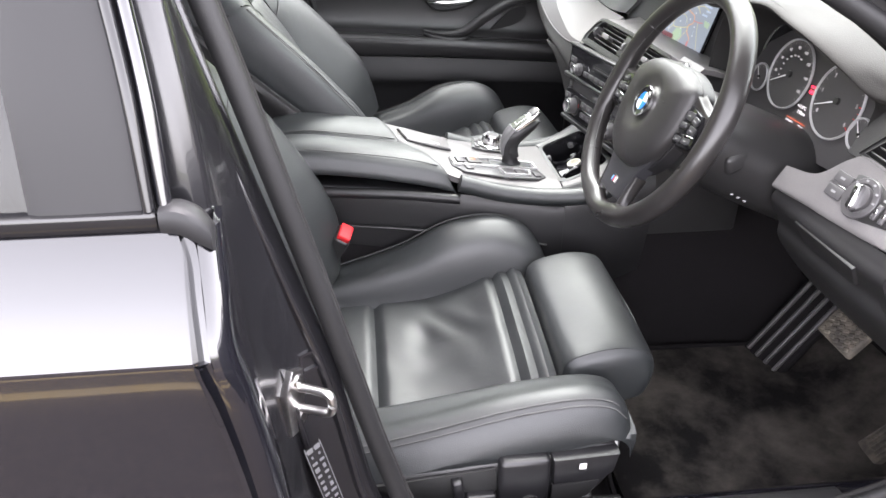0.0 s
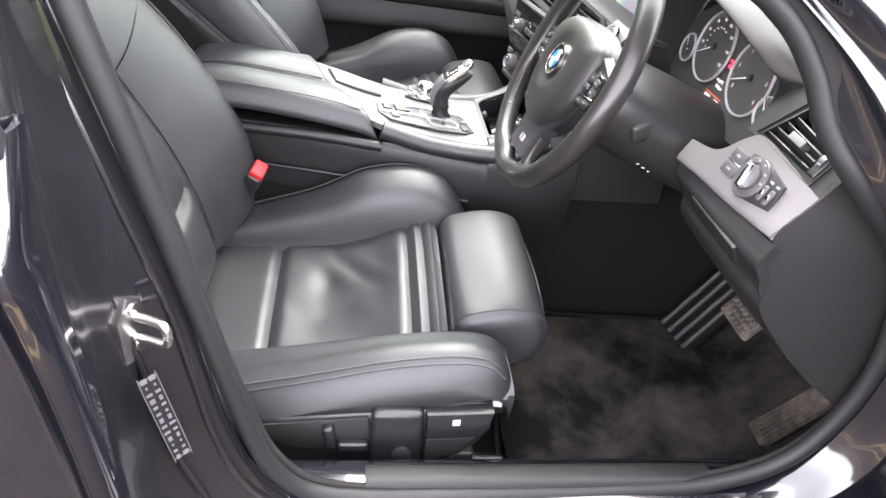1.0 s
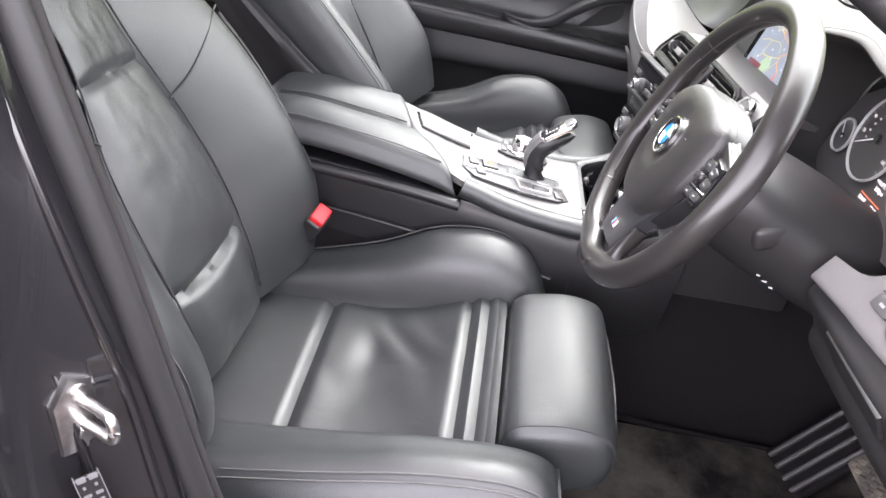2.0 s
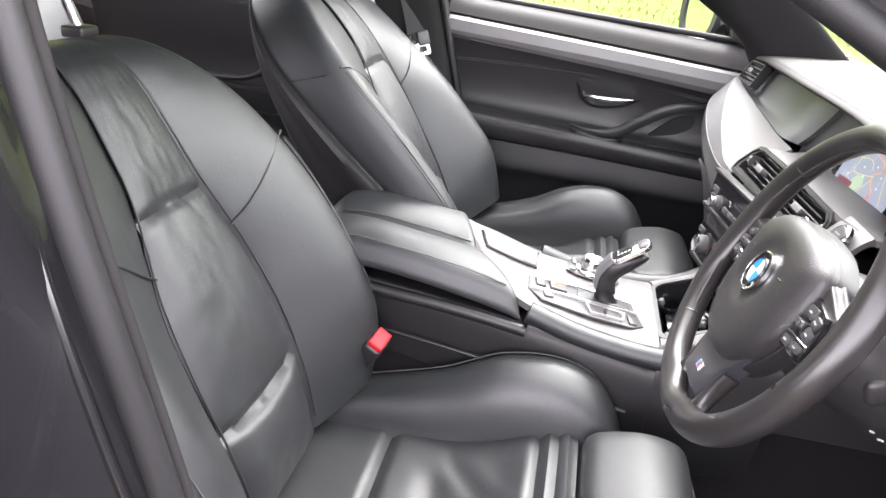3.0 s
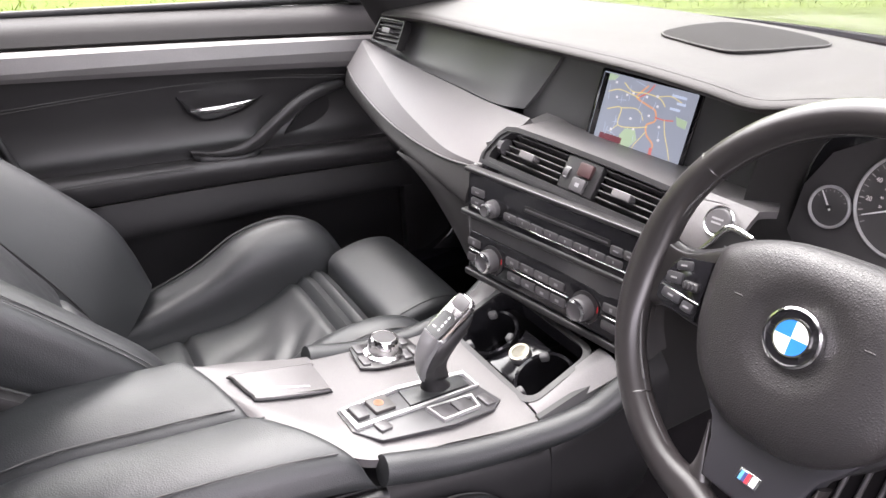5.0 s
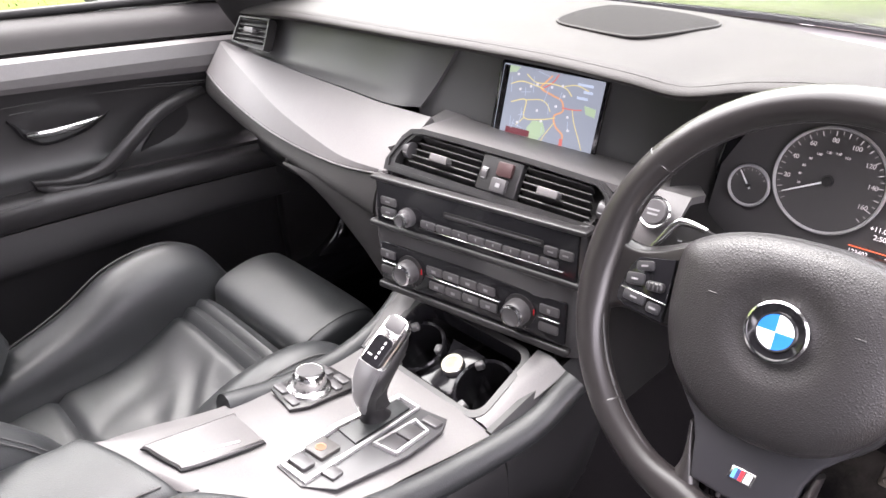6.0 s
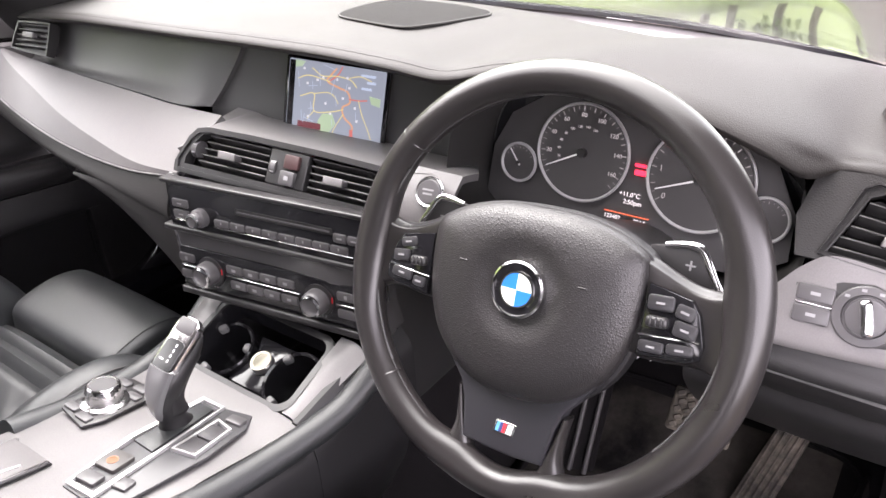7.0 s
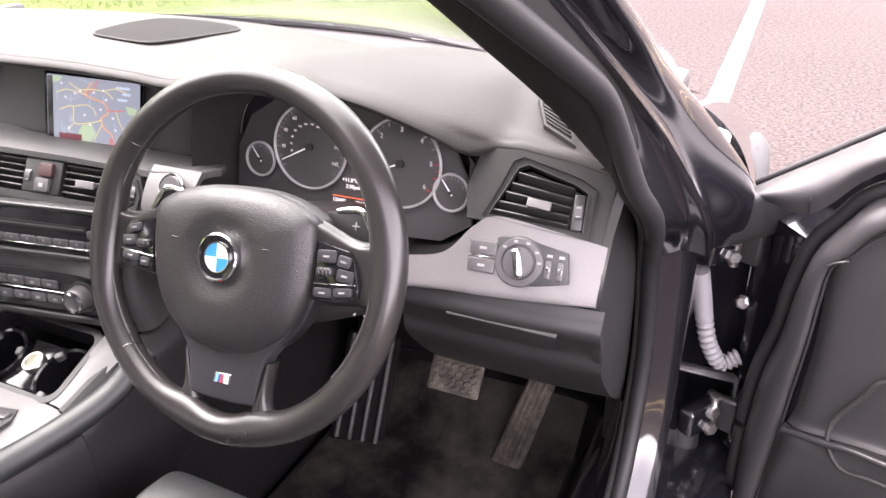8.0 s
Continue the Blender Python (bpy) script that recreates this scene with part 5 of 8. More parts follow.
# ---------------------------------------------------------------- seats
def seat(name, cy, m, dx, dz, lean, label, outer, lift=0.0, stretch=1.0):
    """m = 1: the console lies on the +y side. lean: degrees by which the backrest stands more upright."""
    s = thing(name, (0.05 + dx, cy, 0.25), label, "car seat", "front seats")
    def P(x, u, z):
        return (x + dx, cy + m * u, z + dz)
    tilt = 0.10 if outer == "low" else 0.0
    # seat cushion panel
    xs = np.linspace(-0.17, 0.292, 70)
    us = np.linspace(-0.16, 0.16, 33)
    rows = []
    for x in xs:
        z0 = smooth_at(x, (-0.17, -0.05, 0.02, 0.10, 0.18, 0.24, 0.295), (0.42, 0.424, 0.428, 0.432, 0.452, 0.478, 0.492))
        for seam, depth, wd in ((0.018, 0.010, 0.008), (0.238, 0.010, 0.007), (0.264, 0.008, 0.006), (0.29, 0.012, 0.007)):
            z0 -= depth * math.exp(-((x - seam) / wd) ** 2)
        row = []
        for u in us:
            z = z0 - 0.012 * (abs(u) / 0.16) ** 4 - 0.006 * math.exp(-((x - 0.12) / 0.06) ** 2 - (u / 0.09) ** 2)
            if -0.0 < x < 0.235:
                z += 0.0042 * math.sin(60 * (x + 0.6 * u) + 9 * noise.noise((x * 9, u * 9, 3))) * math.exp(-((x - 0.12) / 0.07) ** 2 - ((u - 0.03) / 0.08) ** 2)
            row.append(P(x, u, z + tilt * u))
        rows.append(row)
    sheet("cushion_panel", rows, LEATHER, s, 0.05, toward=(dx, cy, 3), label="creased black leather cushion")
    # thigh support
    secs = []
    for u in (-0.150, -0.146, -0.137, -0.12, 0, 0.12, 0.137, 0.146, 0.150):
        k = {0.150: 0.024, 0.146: 0.011, 0.137: 0.004}.get(abs(u), 0.0)
        bow = 0.004 * (1 - (u / 0.15) ** 2)
        zz = tilt * 0.6 * u
        secs.append([P(x, u, z + zz) for x, z in ((0.298 + k, 0.40), (0.297 + k, 0.482 - k), (0.306 + k, 0.505 - k), (0.330 + 0.6 * k, 0.516 - k), (0.375, 0.523 + bow - k), (0.414 - k, 0.519 + bow - k), (0.434 - k, 0.508 + bow - k), (0.443 + bow - k, 0.486 - 0.6 * k), (0.443 + bow - k, 0.465), (0.436 - k, 0.44), (0.41 - k, 0.43))])
    loft("thigh_support", secs, LEATHER, s, 30, 40, "extended leather thigh support")
    tube("thigh_seam", [P(0.434, -0.138, 0.484 - tilt * 0.083), P(0.4435, -0.1, 0.489 - tilt * 0.06), P(0.4475, 0, 0.490), P(0.4435, 0.1, 0.489 + tilt * 0.06), P(0.434, 0.138, 0.484 + tilt * 0.083)], 0.0016, SHELL, s, 30, 6)
    # bolsters of the cushion
    ridge_in = ((-0.16, 0.43), (-0.08, 0.462), (0.07, 0.51), (0.165, 0.557), (0.25, 0.568), (0.31, 0.547), (0.345, 0.50), (0.362, 0.455))
    ridge_out = ((-0.16, 0.43), (-0.02, 0.453), (0.09, 0.476), (0.2, 0.502), (0.29, 0.513), (0.34, 0.506), (0.365, 0.485), (0.375, 0.455)) if outer == "low" else ridge_in
    for nm, ridge, side in (("inner", ridge_in, 1), ("outer", ridge_out, -1)):
        secs = []
        for i, (x, z) in enumerate(ridge):
            e = 0.6 if i == len(ridge) - 1 else (0.85 if i == len(ridge) - 2 else 1)
            zb = float(np.interp(x, (-0.16, 0.10, 0.25, 0.37), (0.385, 0.405, 0.428, 0.458))) if side < 0 and outer == "low" else 0.40
            secs.append([P(x, side * u, zz) for u, zz in ((0.150, zb), (0.150, 0.43 + 0.2 * (z - 0.45)), (0.162, 0.3 * 0.44 + 0.7 * z), (0.195, z - 0.006), (0.222, z), (0.222 + 0.026 * e, z - 0.014), (0.222 + 0.042 * e, z - 0.045), (0.222 + 0.04 * e, min(z - 0.05, max(0.43, zb + 0.008))), (0.25, zb))])
        loft("cushion_bolster", secs, LEATHER, s, 40, 40)
        for off, dz2 in ((0.238, -0.003), (0.246, -0.0085)):
            tube("bolster_stitch", [P(x - 0.004, side * off, z + dz2) for x, z in ridge[1:-1]], 0.0012, STITCH, s, 40, 6)
    # base under the cushion
    loft("seat_base", [[P(x, -0.222, zb), P(x, -0.226, 0.36), P(x, -0.222, zt), P(x, 0.222, zt), P(x, 0.226, 0.36), P(x, 0.222, zb)] for x, zb, zt in ((-0.14, 0.30, 0.39), (0.05, 0.30, 0.395), (0.22, 0.31, 0.40), (0.31, 0.34, 0.40), (0.335, 0.37, 0.40))], DARKTRIM, s, 16, 24)
    for u in (-0.2, 0.2):
        bm = rounded(0.52, 0.045, 0.05 + dz, 0.006)
        part("seat_rail", bm, HARD, s, m=Matrix.Translation(P(0.08, u, 0.275 - dz / 2)))
    # backrest
    base = Vector((-0.09, 0, 0.45))
    rot = Matrix.Rotation(radians(lean), 3, "Y")
    def B(sv, u, d):
        """sv: metres up the backrest, u: across, d: metres forward of its middle plane."""
        sv *= stretch
        v = Vector((-0.418 * sv + 0.908 * d, 0, 0.908 * sv + 0.418 * d))
        v = base + rot @ v
        return P(v.x, u, v.z)
    S = (0.0, 0.06, 0.12, 0.20, 0.28, 0.36, 0.43, 0.49, 0.54, 0.58, 0.605, 0.616)
    half = (0.252, 0.262, 0.269, 0.273, 0.274, 0.270, 0.257, 0.232, 0.194, 0.145, 0.098, 0.055)
    inner = (0.098, 0.100, 0.107, 0.108, 0.101, 0.080, 0.061, 0.056, 0.052, 0.048, 0.042, 0.030)
    rest = (0.004, 0.014, 0.022, 0.023, 0.021, 0.020, 0.018, 0.014, 0.008, -0.006, -0.032, -0.068)
    if outer == "low":
        crest = (0.052, 0.085, 0.100, 0.098, 0.088, 0.072, 0.054, 0.037, 0.018, -0.002, -0.031, -0.068)
    else:
        crest = (0.100, 0.122, 0.134, 0.124, 0.108, 0.086, 0.066, 0.050, 0.034, 0.010, -0.024, -0.068)
    if outer != "low":
        rest = (0.004, 0.020, 0.030, 0.035, 0.040, 0.046, 0.048, 0.040, 0.026, 0.004, -0.028, -0.068)
    fade = (1, 1, 1, 1, 1, 1, 1, 1, 0.8, 0.5, 0.2, 0.0)
    def at_s(v, sv):
        return smooth_at(sv, S, v)
    def seam_d(sv):
        return min(0.10 - 0.31 * sv, at_s(crest, sv) - 0.05)
    def face(sv, side, k):
        """A point on the front of a bolster, k from the panel's edge (0) to its outer corner (1)."""
        iw, h, d0, r = at_s(inner, sv), at_s(half, sv), at_s(rest, sv), at_s(crest, sv)
        d = d0 + (r - d0) * float(np.interp(k, (0, 0.3, 0.62, 0.82, 1.0), (-0.04, 0.42, 0.90, 1.0, 0.86)))
        return B(sv, side * (iw + (h - iw) * k), d + 0.001)
    # centre panel in three quilted fields
    rows = []
    for sv in np.concatenate([np.linspace(0, 0.56, 100), np.linspace(0.565, 0.616, 20)]):
        iw, d0, f = at_s(inner, sv), at_s(rest, sv), at_s(fade, sv)
        row = []
        for t in np.linspace(-1, 1, 33):
            low, high = 0.122 + 0.012 * t * t, 0.398 - 0.004 * t * t
            g1 = 0.012 * math.exp(-((sv - low) / 0.008) ** 2)
            g2 = 0.005 * math.exp(-((sv - high) / 0.007) ** 2)
            puff = 0.015 * max(0, 1 - ((sv - 0.26) / 0.14) ** 2) if low < sv < high else (0.012 * max(0, 1 - ((sv - 0.06) / 0.065) ** 2) if sv <= low else 0.004 * min(1, (sv - high) / 0.05))
            crumple = 0.0016 * noise.noise((sv * 14 + 3, t * 2.2, cy * 9)) + 0.0009 * noise.noise((sv * 40, t * 7, cy * 5))
            row.append(B(sv, t * iw, d0 + (puff * (1 - abs(t) ** 3) - g1 - g2 - (0.007 if sv < 0.36 else 0.002 + 0.005 * max(0, (0.40 - sv) / 0.04)) * abs(t) ** 7 + crumple) * f))
        rows.append(row)
    sheet("backrest_panel", rows, LEATHER, s, 0.03, toward=(2, cy, 1), label="black leather backrest centre panel")
    for side in (1, -1):
        secs = []
        for sv, h, iw, d0, r in zip(S, half, inner, rest, crest):
            w, sd = h - iw, seam_d(sv)
            dd = r - d0
            secs.append([B(sv, side * u, d) for u, d in ((iw - 0.004, d0 - 0.03), (iw, d0 - 0.006 - 0.04 * dd), (iw + 0.3 * w, d0 + 0.42 * dd), (iw + 0.62 * w, d0 + 0.90 * dd), (iw + 0.82 * w, r), (h - 0.007, r - 0.014), (h, r - 0.036), (h + 0.002, 0.5 * (r - 0.036 + sd)), (h - 0.002, sd), (h - 0.03, sd - 0.006))])
        loft("backrest_bolster", secs, LEATHER, s, 60, 50)
        for off in (0.90, 0.935):
            tube("bolster_stitch", [face(sv, side, off) for sv in (0.05, 0.12, 0.2, 0.28, 0.35, 0.405)], 0.0009, STITCH, s, 50, 6)
        tube("shoulder_seam", [face(0.333, side, 0.0), face(0.352, side, 0.25), face(0.380, side, 0.52), face(0.408, side, 0.80), face(0.415, side, 0.97)], 0.0015, SHELL, s, 30, 6)
        tube("panel_seam", [face(sv, side, 0.02) for sv in (0.02, 0.10, 0.2, 0.3, 0.36, 0.42, 0.48, 0.54, 0.58)], 0.0016, SHELL, s, 50, 6)
        tube("side_seam", [B(0.415, side * (at_s(half, 0.415) + 0.001), at_s(crest, 0.415) - 0.03), B(0.425, side * (at_s(half, 0.425) + 0.002), 0.0), B(0.435, side * (at_s(half, 0.435) + 0.0005), seam_d(0.435))], 0.0014, SHELL, s, 16, 6)
    # rear shell
    secs = []
    for sv, h in zip(S, half):
        sd = seam_d(sv)
        bk = -0.092 - 0.004 * (sv < 0.3)
        secs.append([B(sv, u, d) for u, d in ((-h + 0.003, sd), (-h + 0.003, 0.5 * (sd + bk)), (-h + 0.02, bk + 0.004), (-0.6 * h, bk - 0.012), (0, bk - 0.016), (0.6 * h, bk - 0.012), (h - 0.02, bk + 0.004), (h - 0.003, 0.5 * (sd + bk)), (h - 0.003, sd), (0, min(sd, -0.02) - 0.03))])
    loft("back_shell", secs, SHELL, s, 50, 50, "black vinyl rear shell")
    for side in (1, -1):
        tube("shell_piping", [B(sv, side * (at_s(half, sv) - 0.001), seam_d(sv) - 0.001) for sv in (0.03, 0.12, 0.2, 0.3, 0.4, 0.48, 0.54, 0.58)], 0.0024, SHELL, s, 40, 6)
    # headrest on two posts
    secs = []
    for u in (-0.135, -0.125, -0.09, 0, 0.09, 0.125, 0.135):
        k = 1.0 if abs(u) < 0.1 else (0.93 if abs(u) < 0.13 else 0.75)
        secs.append([B(lift + 0.76 + (sv - 0.76) * k, u, -0.05 + d * k) for sv, d in ((0.665, -0.01), (0.67, 0.03), (0.72, 0.052), (0.80, 0.05), (0.86, 0.025), (0.865, -0.01), (0.83, -0.035), (0.72, -0.04))])
    loft("headrest", secs, LEATHER, s, 24, 30, "padded black leather headrest")
    for u in (-0.07, 0.07):
        tube("headrest_post", [B(0.60, u, -0.05), B(0.64 + lift * 0.5, u, -0.05), B(0.70 + lift, u, -0.045)], 0.006, CHROME, s, 8, 10, "chrome headrest post")
        part("post_collar", rounded(0.03, 0.034, 0.014, 0.004), HARD, s, m=Matrix.Translation(B(0.618, u, -0.05)))
    return s


seat("driver_seat", -0.372, 1, 0.0, 0.0, 0, "black leather driver sport seat with creased cushion", "low")
seat("passenger_seat", 0.385, -1, 0.065, 0.045, -8, "black leather passenger sport seat with deep side bolsters", "high", -0.005, 1.075)


def rear_bench():
    s = thing("rear_seat", (-0.9, 0, 0.25), "dark leather rear bench seat", "car seat")
    sheet("cushion", [[(x, y, z) for y in (-0.66, -0.35, 0, 0.35, 0.66)] for x, z in ((-0.52, 0.36), (-0.5, 0.5), (-0.6, 0.53), (-1.0, 0.47))], LEATHER, s, 0.03, 12, 20, toward=(0, 0, 3))
    sheet("backrest", [[(x, y, z) for y in (-0.66, -0.35, 0, 0.35, 0.66)] for x, z in ((-0.98, 0.46), (-1.05, 0.7), (-1.17, 0.97))], LEATHER, s, 0.05, 12, 20, toward=(2, 0, 1))


rear_bench()

# ---------------------------------------------------------------- driver's footwell
fm = thing("floor_mat", (0.7, -0.4, 0.26), "dusty black carpet floor mat", "floor mat")
rows = []
for x in np.linspace(0.40, 0.98, 30):
    rows.append([(x, y, 0.266 + 0.004 * noise.noise((x * 8, y * 8, 0)) + max(0, x - 0.86) * 0.55) for y in np.linspace(-0.63, -0.2, 24)])
sheet("carpet", rows, MAT, fm, 0.008, toward=(0.7, -0.4, 2))

# seal round the driver's door aperture
seal = thing("door_seal", (0, -0.75, 0.4), "black rubber weather seal round the door opening", "door seal")
SEALPATH = [(-0.20, -0.63, 1.36), (-0.13, -0.725, 1.15), (-0.085, -0.75, 1.0), (-0.03, -0.75, 0.78), (0.02, -0.75, 0.57), (0.06, -0.75, 0.45), (0.13, -0.745, 0.395), (0.3, -0.74, 0.385), (0.5, -0.735, 0.385), (0.64, -0.735, 0.40), (0.74, -0.735, 0.46), (0.785, -0.735, 0.60), (0.755, -0.732, 0.75), (0.655, -0.742, 0.85), (0.605, -0.728, 0.905), (0.575, -0.715, 0.96), (0.53, -0.706, 1.01), (0.463, -0.695, 1.05), (0.376, -0.676, 1.1), (0.2, -0.64, 1.2), (-0.03, -0.605, 1.345)]
tube("bulb", SEALPATH, 0.0110, RUBBER, seal, 140, 12, "hollow rubber bulb", closed=True, up=(0, 1, 0))
tube("clamping_lip", [(x + 0.006, y + 0.013, z + (0.004 if z < 0.5 else -0.004)) for x, y, z in SEALPATH], 0.0055, TRIMCLOTH, seal, 140, 8, "cloth-faced clamping lip", closed=True, up=(0, 1, 0))
# bound edge of the mat
tube("mat_binding", [(0.40, -0.63, 0.270), (0.40, -0.42, 0.270), (0.40, -0.2, 0.270), (0.62, -0.2, 0.270), (0.86, -0.2, 0.270), (0.98, -0.2, 0.336), (0.98, -0.63, 0.336), (0.86, -0.63, 0.270), (0.62, -0.63, 0.270)], 0.005, CARPET, fm, 90, 6, closed=True)
tube("rim_stitch", [WM @ Vector((0.1545 * math.cos(a), 0.1545 * math.sin(a), 0.003)) for a in np.linspace(0, 2 * math.pi, 24, endpoint=False)], 0.0008, STITCH, wheel, 96, 6, closed=True)
for y, xe in ((-0.104, 0.15), (-0.024, 0.10), (0.0, 0.075), (0.108, 0.04)):
    tube("armrest_stitch", [(x, y, smooth_at(x, (-0.2, -0.15, 0.0, 0.09, 0.18), (0.682, 0.695, 0.686, 0.672, 0.649)) - 0.0005) for x in np.linspace(-0.15, xe, 6)], 0.0011, STITCH, console, 30, 6)


# ---------------------------------------------------------------- fittings of the dashboard
def at(m, x, y, z=0.0, spin=0.0):
    return m @ Matrix.Translation((x, y, z)) @ Matrix.Rotation(radians(spin), 4, "Z")


def button(name, w, h, d, m, parent, mat=None, label="", r=0.0025):
    return part(name, prism(round_rect(w, h, min(r, w / 2.2, h / 2.2), 3), d, min(0.0012, d * 0.4)), mat or BUTTON, parent, label, m=m)


def bar_mark(m, w, h, parent, mat=None):
    return part("marking", prism([(-w / 2, -h / 2), (w / 2, -h / 2), (w / 2, h / 2), (-w / 2, h / 2)], 0.0004), mat or MARK, parent, m=m)


WHEELBTN = material("wheel_button_plastic", (0.03, 0.03, 0.032), 0.3)
MARK = material("pale_print", (0.22, 0.22, 0.225), 0.6)
DIALMARK = glow_material("lit_dial_print", (0.62, 0.60, 0.60), 0.28)
VENTM = at(facing((0.527, 0, 0.839), (-0.86, -0.155, 0.5)), 0, 0, 0, -3.7)
STACKM = facing((0.488, 0, 0.73), (-0.983, -0.155, 0.08))
CLUSTERM = facing((0.674, -0.38, 0.86), (-0.97, 0, 0.2))
PLATEM = facing((0.28, 0, 0.622), (0.163, 0, 0.98), (1, 0, 0))
PANELM = facing((0.616, -0.60, 0.792), (-0.88, -0.05, 0.47))
LVENTM = facing((0.592, 0.58, 0.922), (-0.88, -0.1, 0.42))


def slat(m, x0, x1, y, parent, depth=0.014, tilt=-28):
    bm = rounded(x1 - x0, 0.0022, depth, 0.0009, 2)
    return part("slat", bm, HARD, parent, m=at(m, (x0 + x1) / 2, y, -0.006) @ Matrix.Rotation(radians(tilt), 4, "X"))


def vent_tab(m, x, y, parent):
    t = part("vent_tab", rounded(0.026, 0.008, 0.014, 0.0025), BUTTON, parent, m=at(m, x, y, 0.002))
    part("chrome_face", rounded(0.0265, 0.0095, 0.003, 0.001), SILVER, t, "bright silver tab face", m=at(m, x, y, 0.0095))
    return t


def thumb_wheel(m, x, y, h, parent):
    w = part("thumb_wheel", lathe([(0.0, -0.004), (h * 0.5, -0.004), (h * 0.5, 0.004), (0.0, 0.004)], 20), BUTTON, parent, m=at(m, x, y, -0.006) @ Matrix.Rotation(radians(90), 4, "Y"))
    for k in (-1, 0, 1):
        bar_mark(at(m, x, y + k * h * 0.22, h * 0.5 - 0.0072), 0.005, 0.0012, w)


def frame_ring(name, outer, inner, depth, mat, parent, m, label=""):
    """A flat ring between two outlines of equal count, with depth."""
    n = len(outer)
    verts = [Vector((x, y, depth)) for x, y in outer] + [Vector((x, y, depth)) for x, y in inner] + [Vector((x, y, -0.012)) for x, y in inner] + [Vector((x, y, -0.006)) for x, y in outer]
    faces = []
    for k in range(n):
        j = (k + 1) % n
        faces += [(k, j, n + j, n + k), (n + k, n + j, 2 * n + j, 2 * n + k), (3 * n + k, 3 * n + j, j, k)]
    return link_mesh(name, [m @ v for v in verts], faces, mat, parent, label, angle=30)


def centre_vents():
    m = VENTM
    # Dark plate behind the slats, coloured as the shade of the duct.
    v = part("centre_vent", prism([(-0.158, -0.029), (0.158, -0.03), (0.165, 0.0), (0.14, 0.031), (-0.135, 0.031), (-0.15, 0.02)], 0.004, 0.002), SHADEBACK, dash, "twin centre air vents with slats", m=at(m, 0, 0, -0.03))
    outer = [(-0.160, -0.0335), (-0.05, -0.033), (0.05, -0.032), (0.150, -0.0305), (0.158, -0.024), (0.160, -0.004), (0.151, 0.018), (0.137, 0.0285), (0.05, 0.0310), (-0.05, 0.0310), (-0.118, 0.0295), (-0.136, 0.0255), (-0.1465, 0.014), (-0.1615, -0.020)]
    inner = [(-0.145, -0.0212), (-0.05, -0.0210), (0.05, -0.0205), (0.142, -0.0195), (0.148, -0.0150), (0.149, -0.003), (0.142, 0.0135), (0.130, 0.0215), (0.05, 0.0235), (-0.05, 0.0235), (-0.112, 0.0225), (-0.125, 0.0190), (-0.1335, 0.0095), (-0.1450, -0.013)]
    frame_ring("vent_frame", outer, inner, 0.004, HARD, v, m)
    frame_ring("vent_bead", [(0.975 * x, 0.90 * y - 0.0004) for x, y in outer], [(0.955 * x, 0.80 * y - 0.0004) for x, y in outer], 0.0065, HARD, v, m)
    for k in range(5):
        y = -0.0165 + k * 0.0084
        slat(m, -0.128 + 0.003 * k, -0.022, y, v)
        slat(m, 0.040, 0.132 - 0.002 * k, y, v)
    part("mullion", rounded(0.056, 0.043, 0.012, 0.002), HARD, v, m=at(m, 0.009, 0.0012, -0.003))
    thumb_wheel(m, -0.135, 0.0, 0.022, v)
    thumb_wheel(m, -0.011, 0.0, 0.024, v)
    thumb_wheel(m, 0.143, 0.0, 0.022, v)
    button("hazard_button", 0.021, 0.017, 0.005, at(m, 0.0165, 0.0100, 0.003), v, HAZARD, "dark red hazard button")
    lk = button("lock_button", 0.021, 0.017, 0.005, at(m, 0.0140, -0.0095, 0.003), v)
    bar_mark(at(m, 0.0140, -0.0095, 0.008), 0.006, 0.005, lk)
    vent_tab(m, -0.0770, -0.0005, v)
    vent_tab(m, 0.0790, -0.0005, v)


# Near-black that paints the shade inside vents, slots and recesses.
SHADEBACK = material("recess_shade_black", (0.01, 0.01, 0.01), 0.6)
HAZARD = material("hazard_button_plastic", (0.045, 0.022, 0.022), 0.4)
centre_vents()


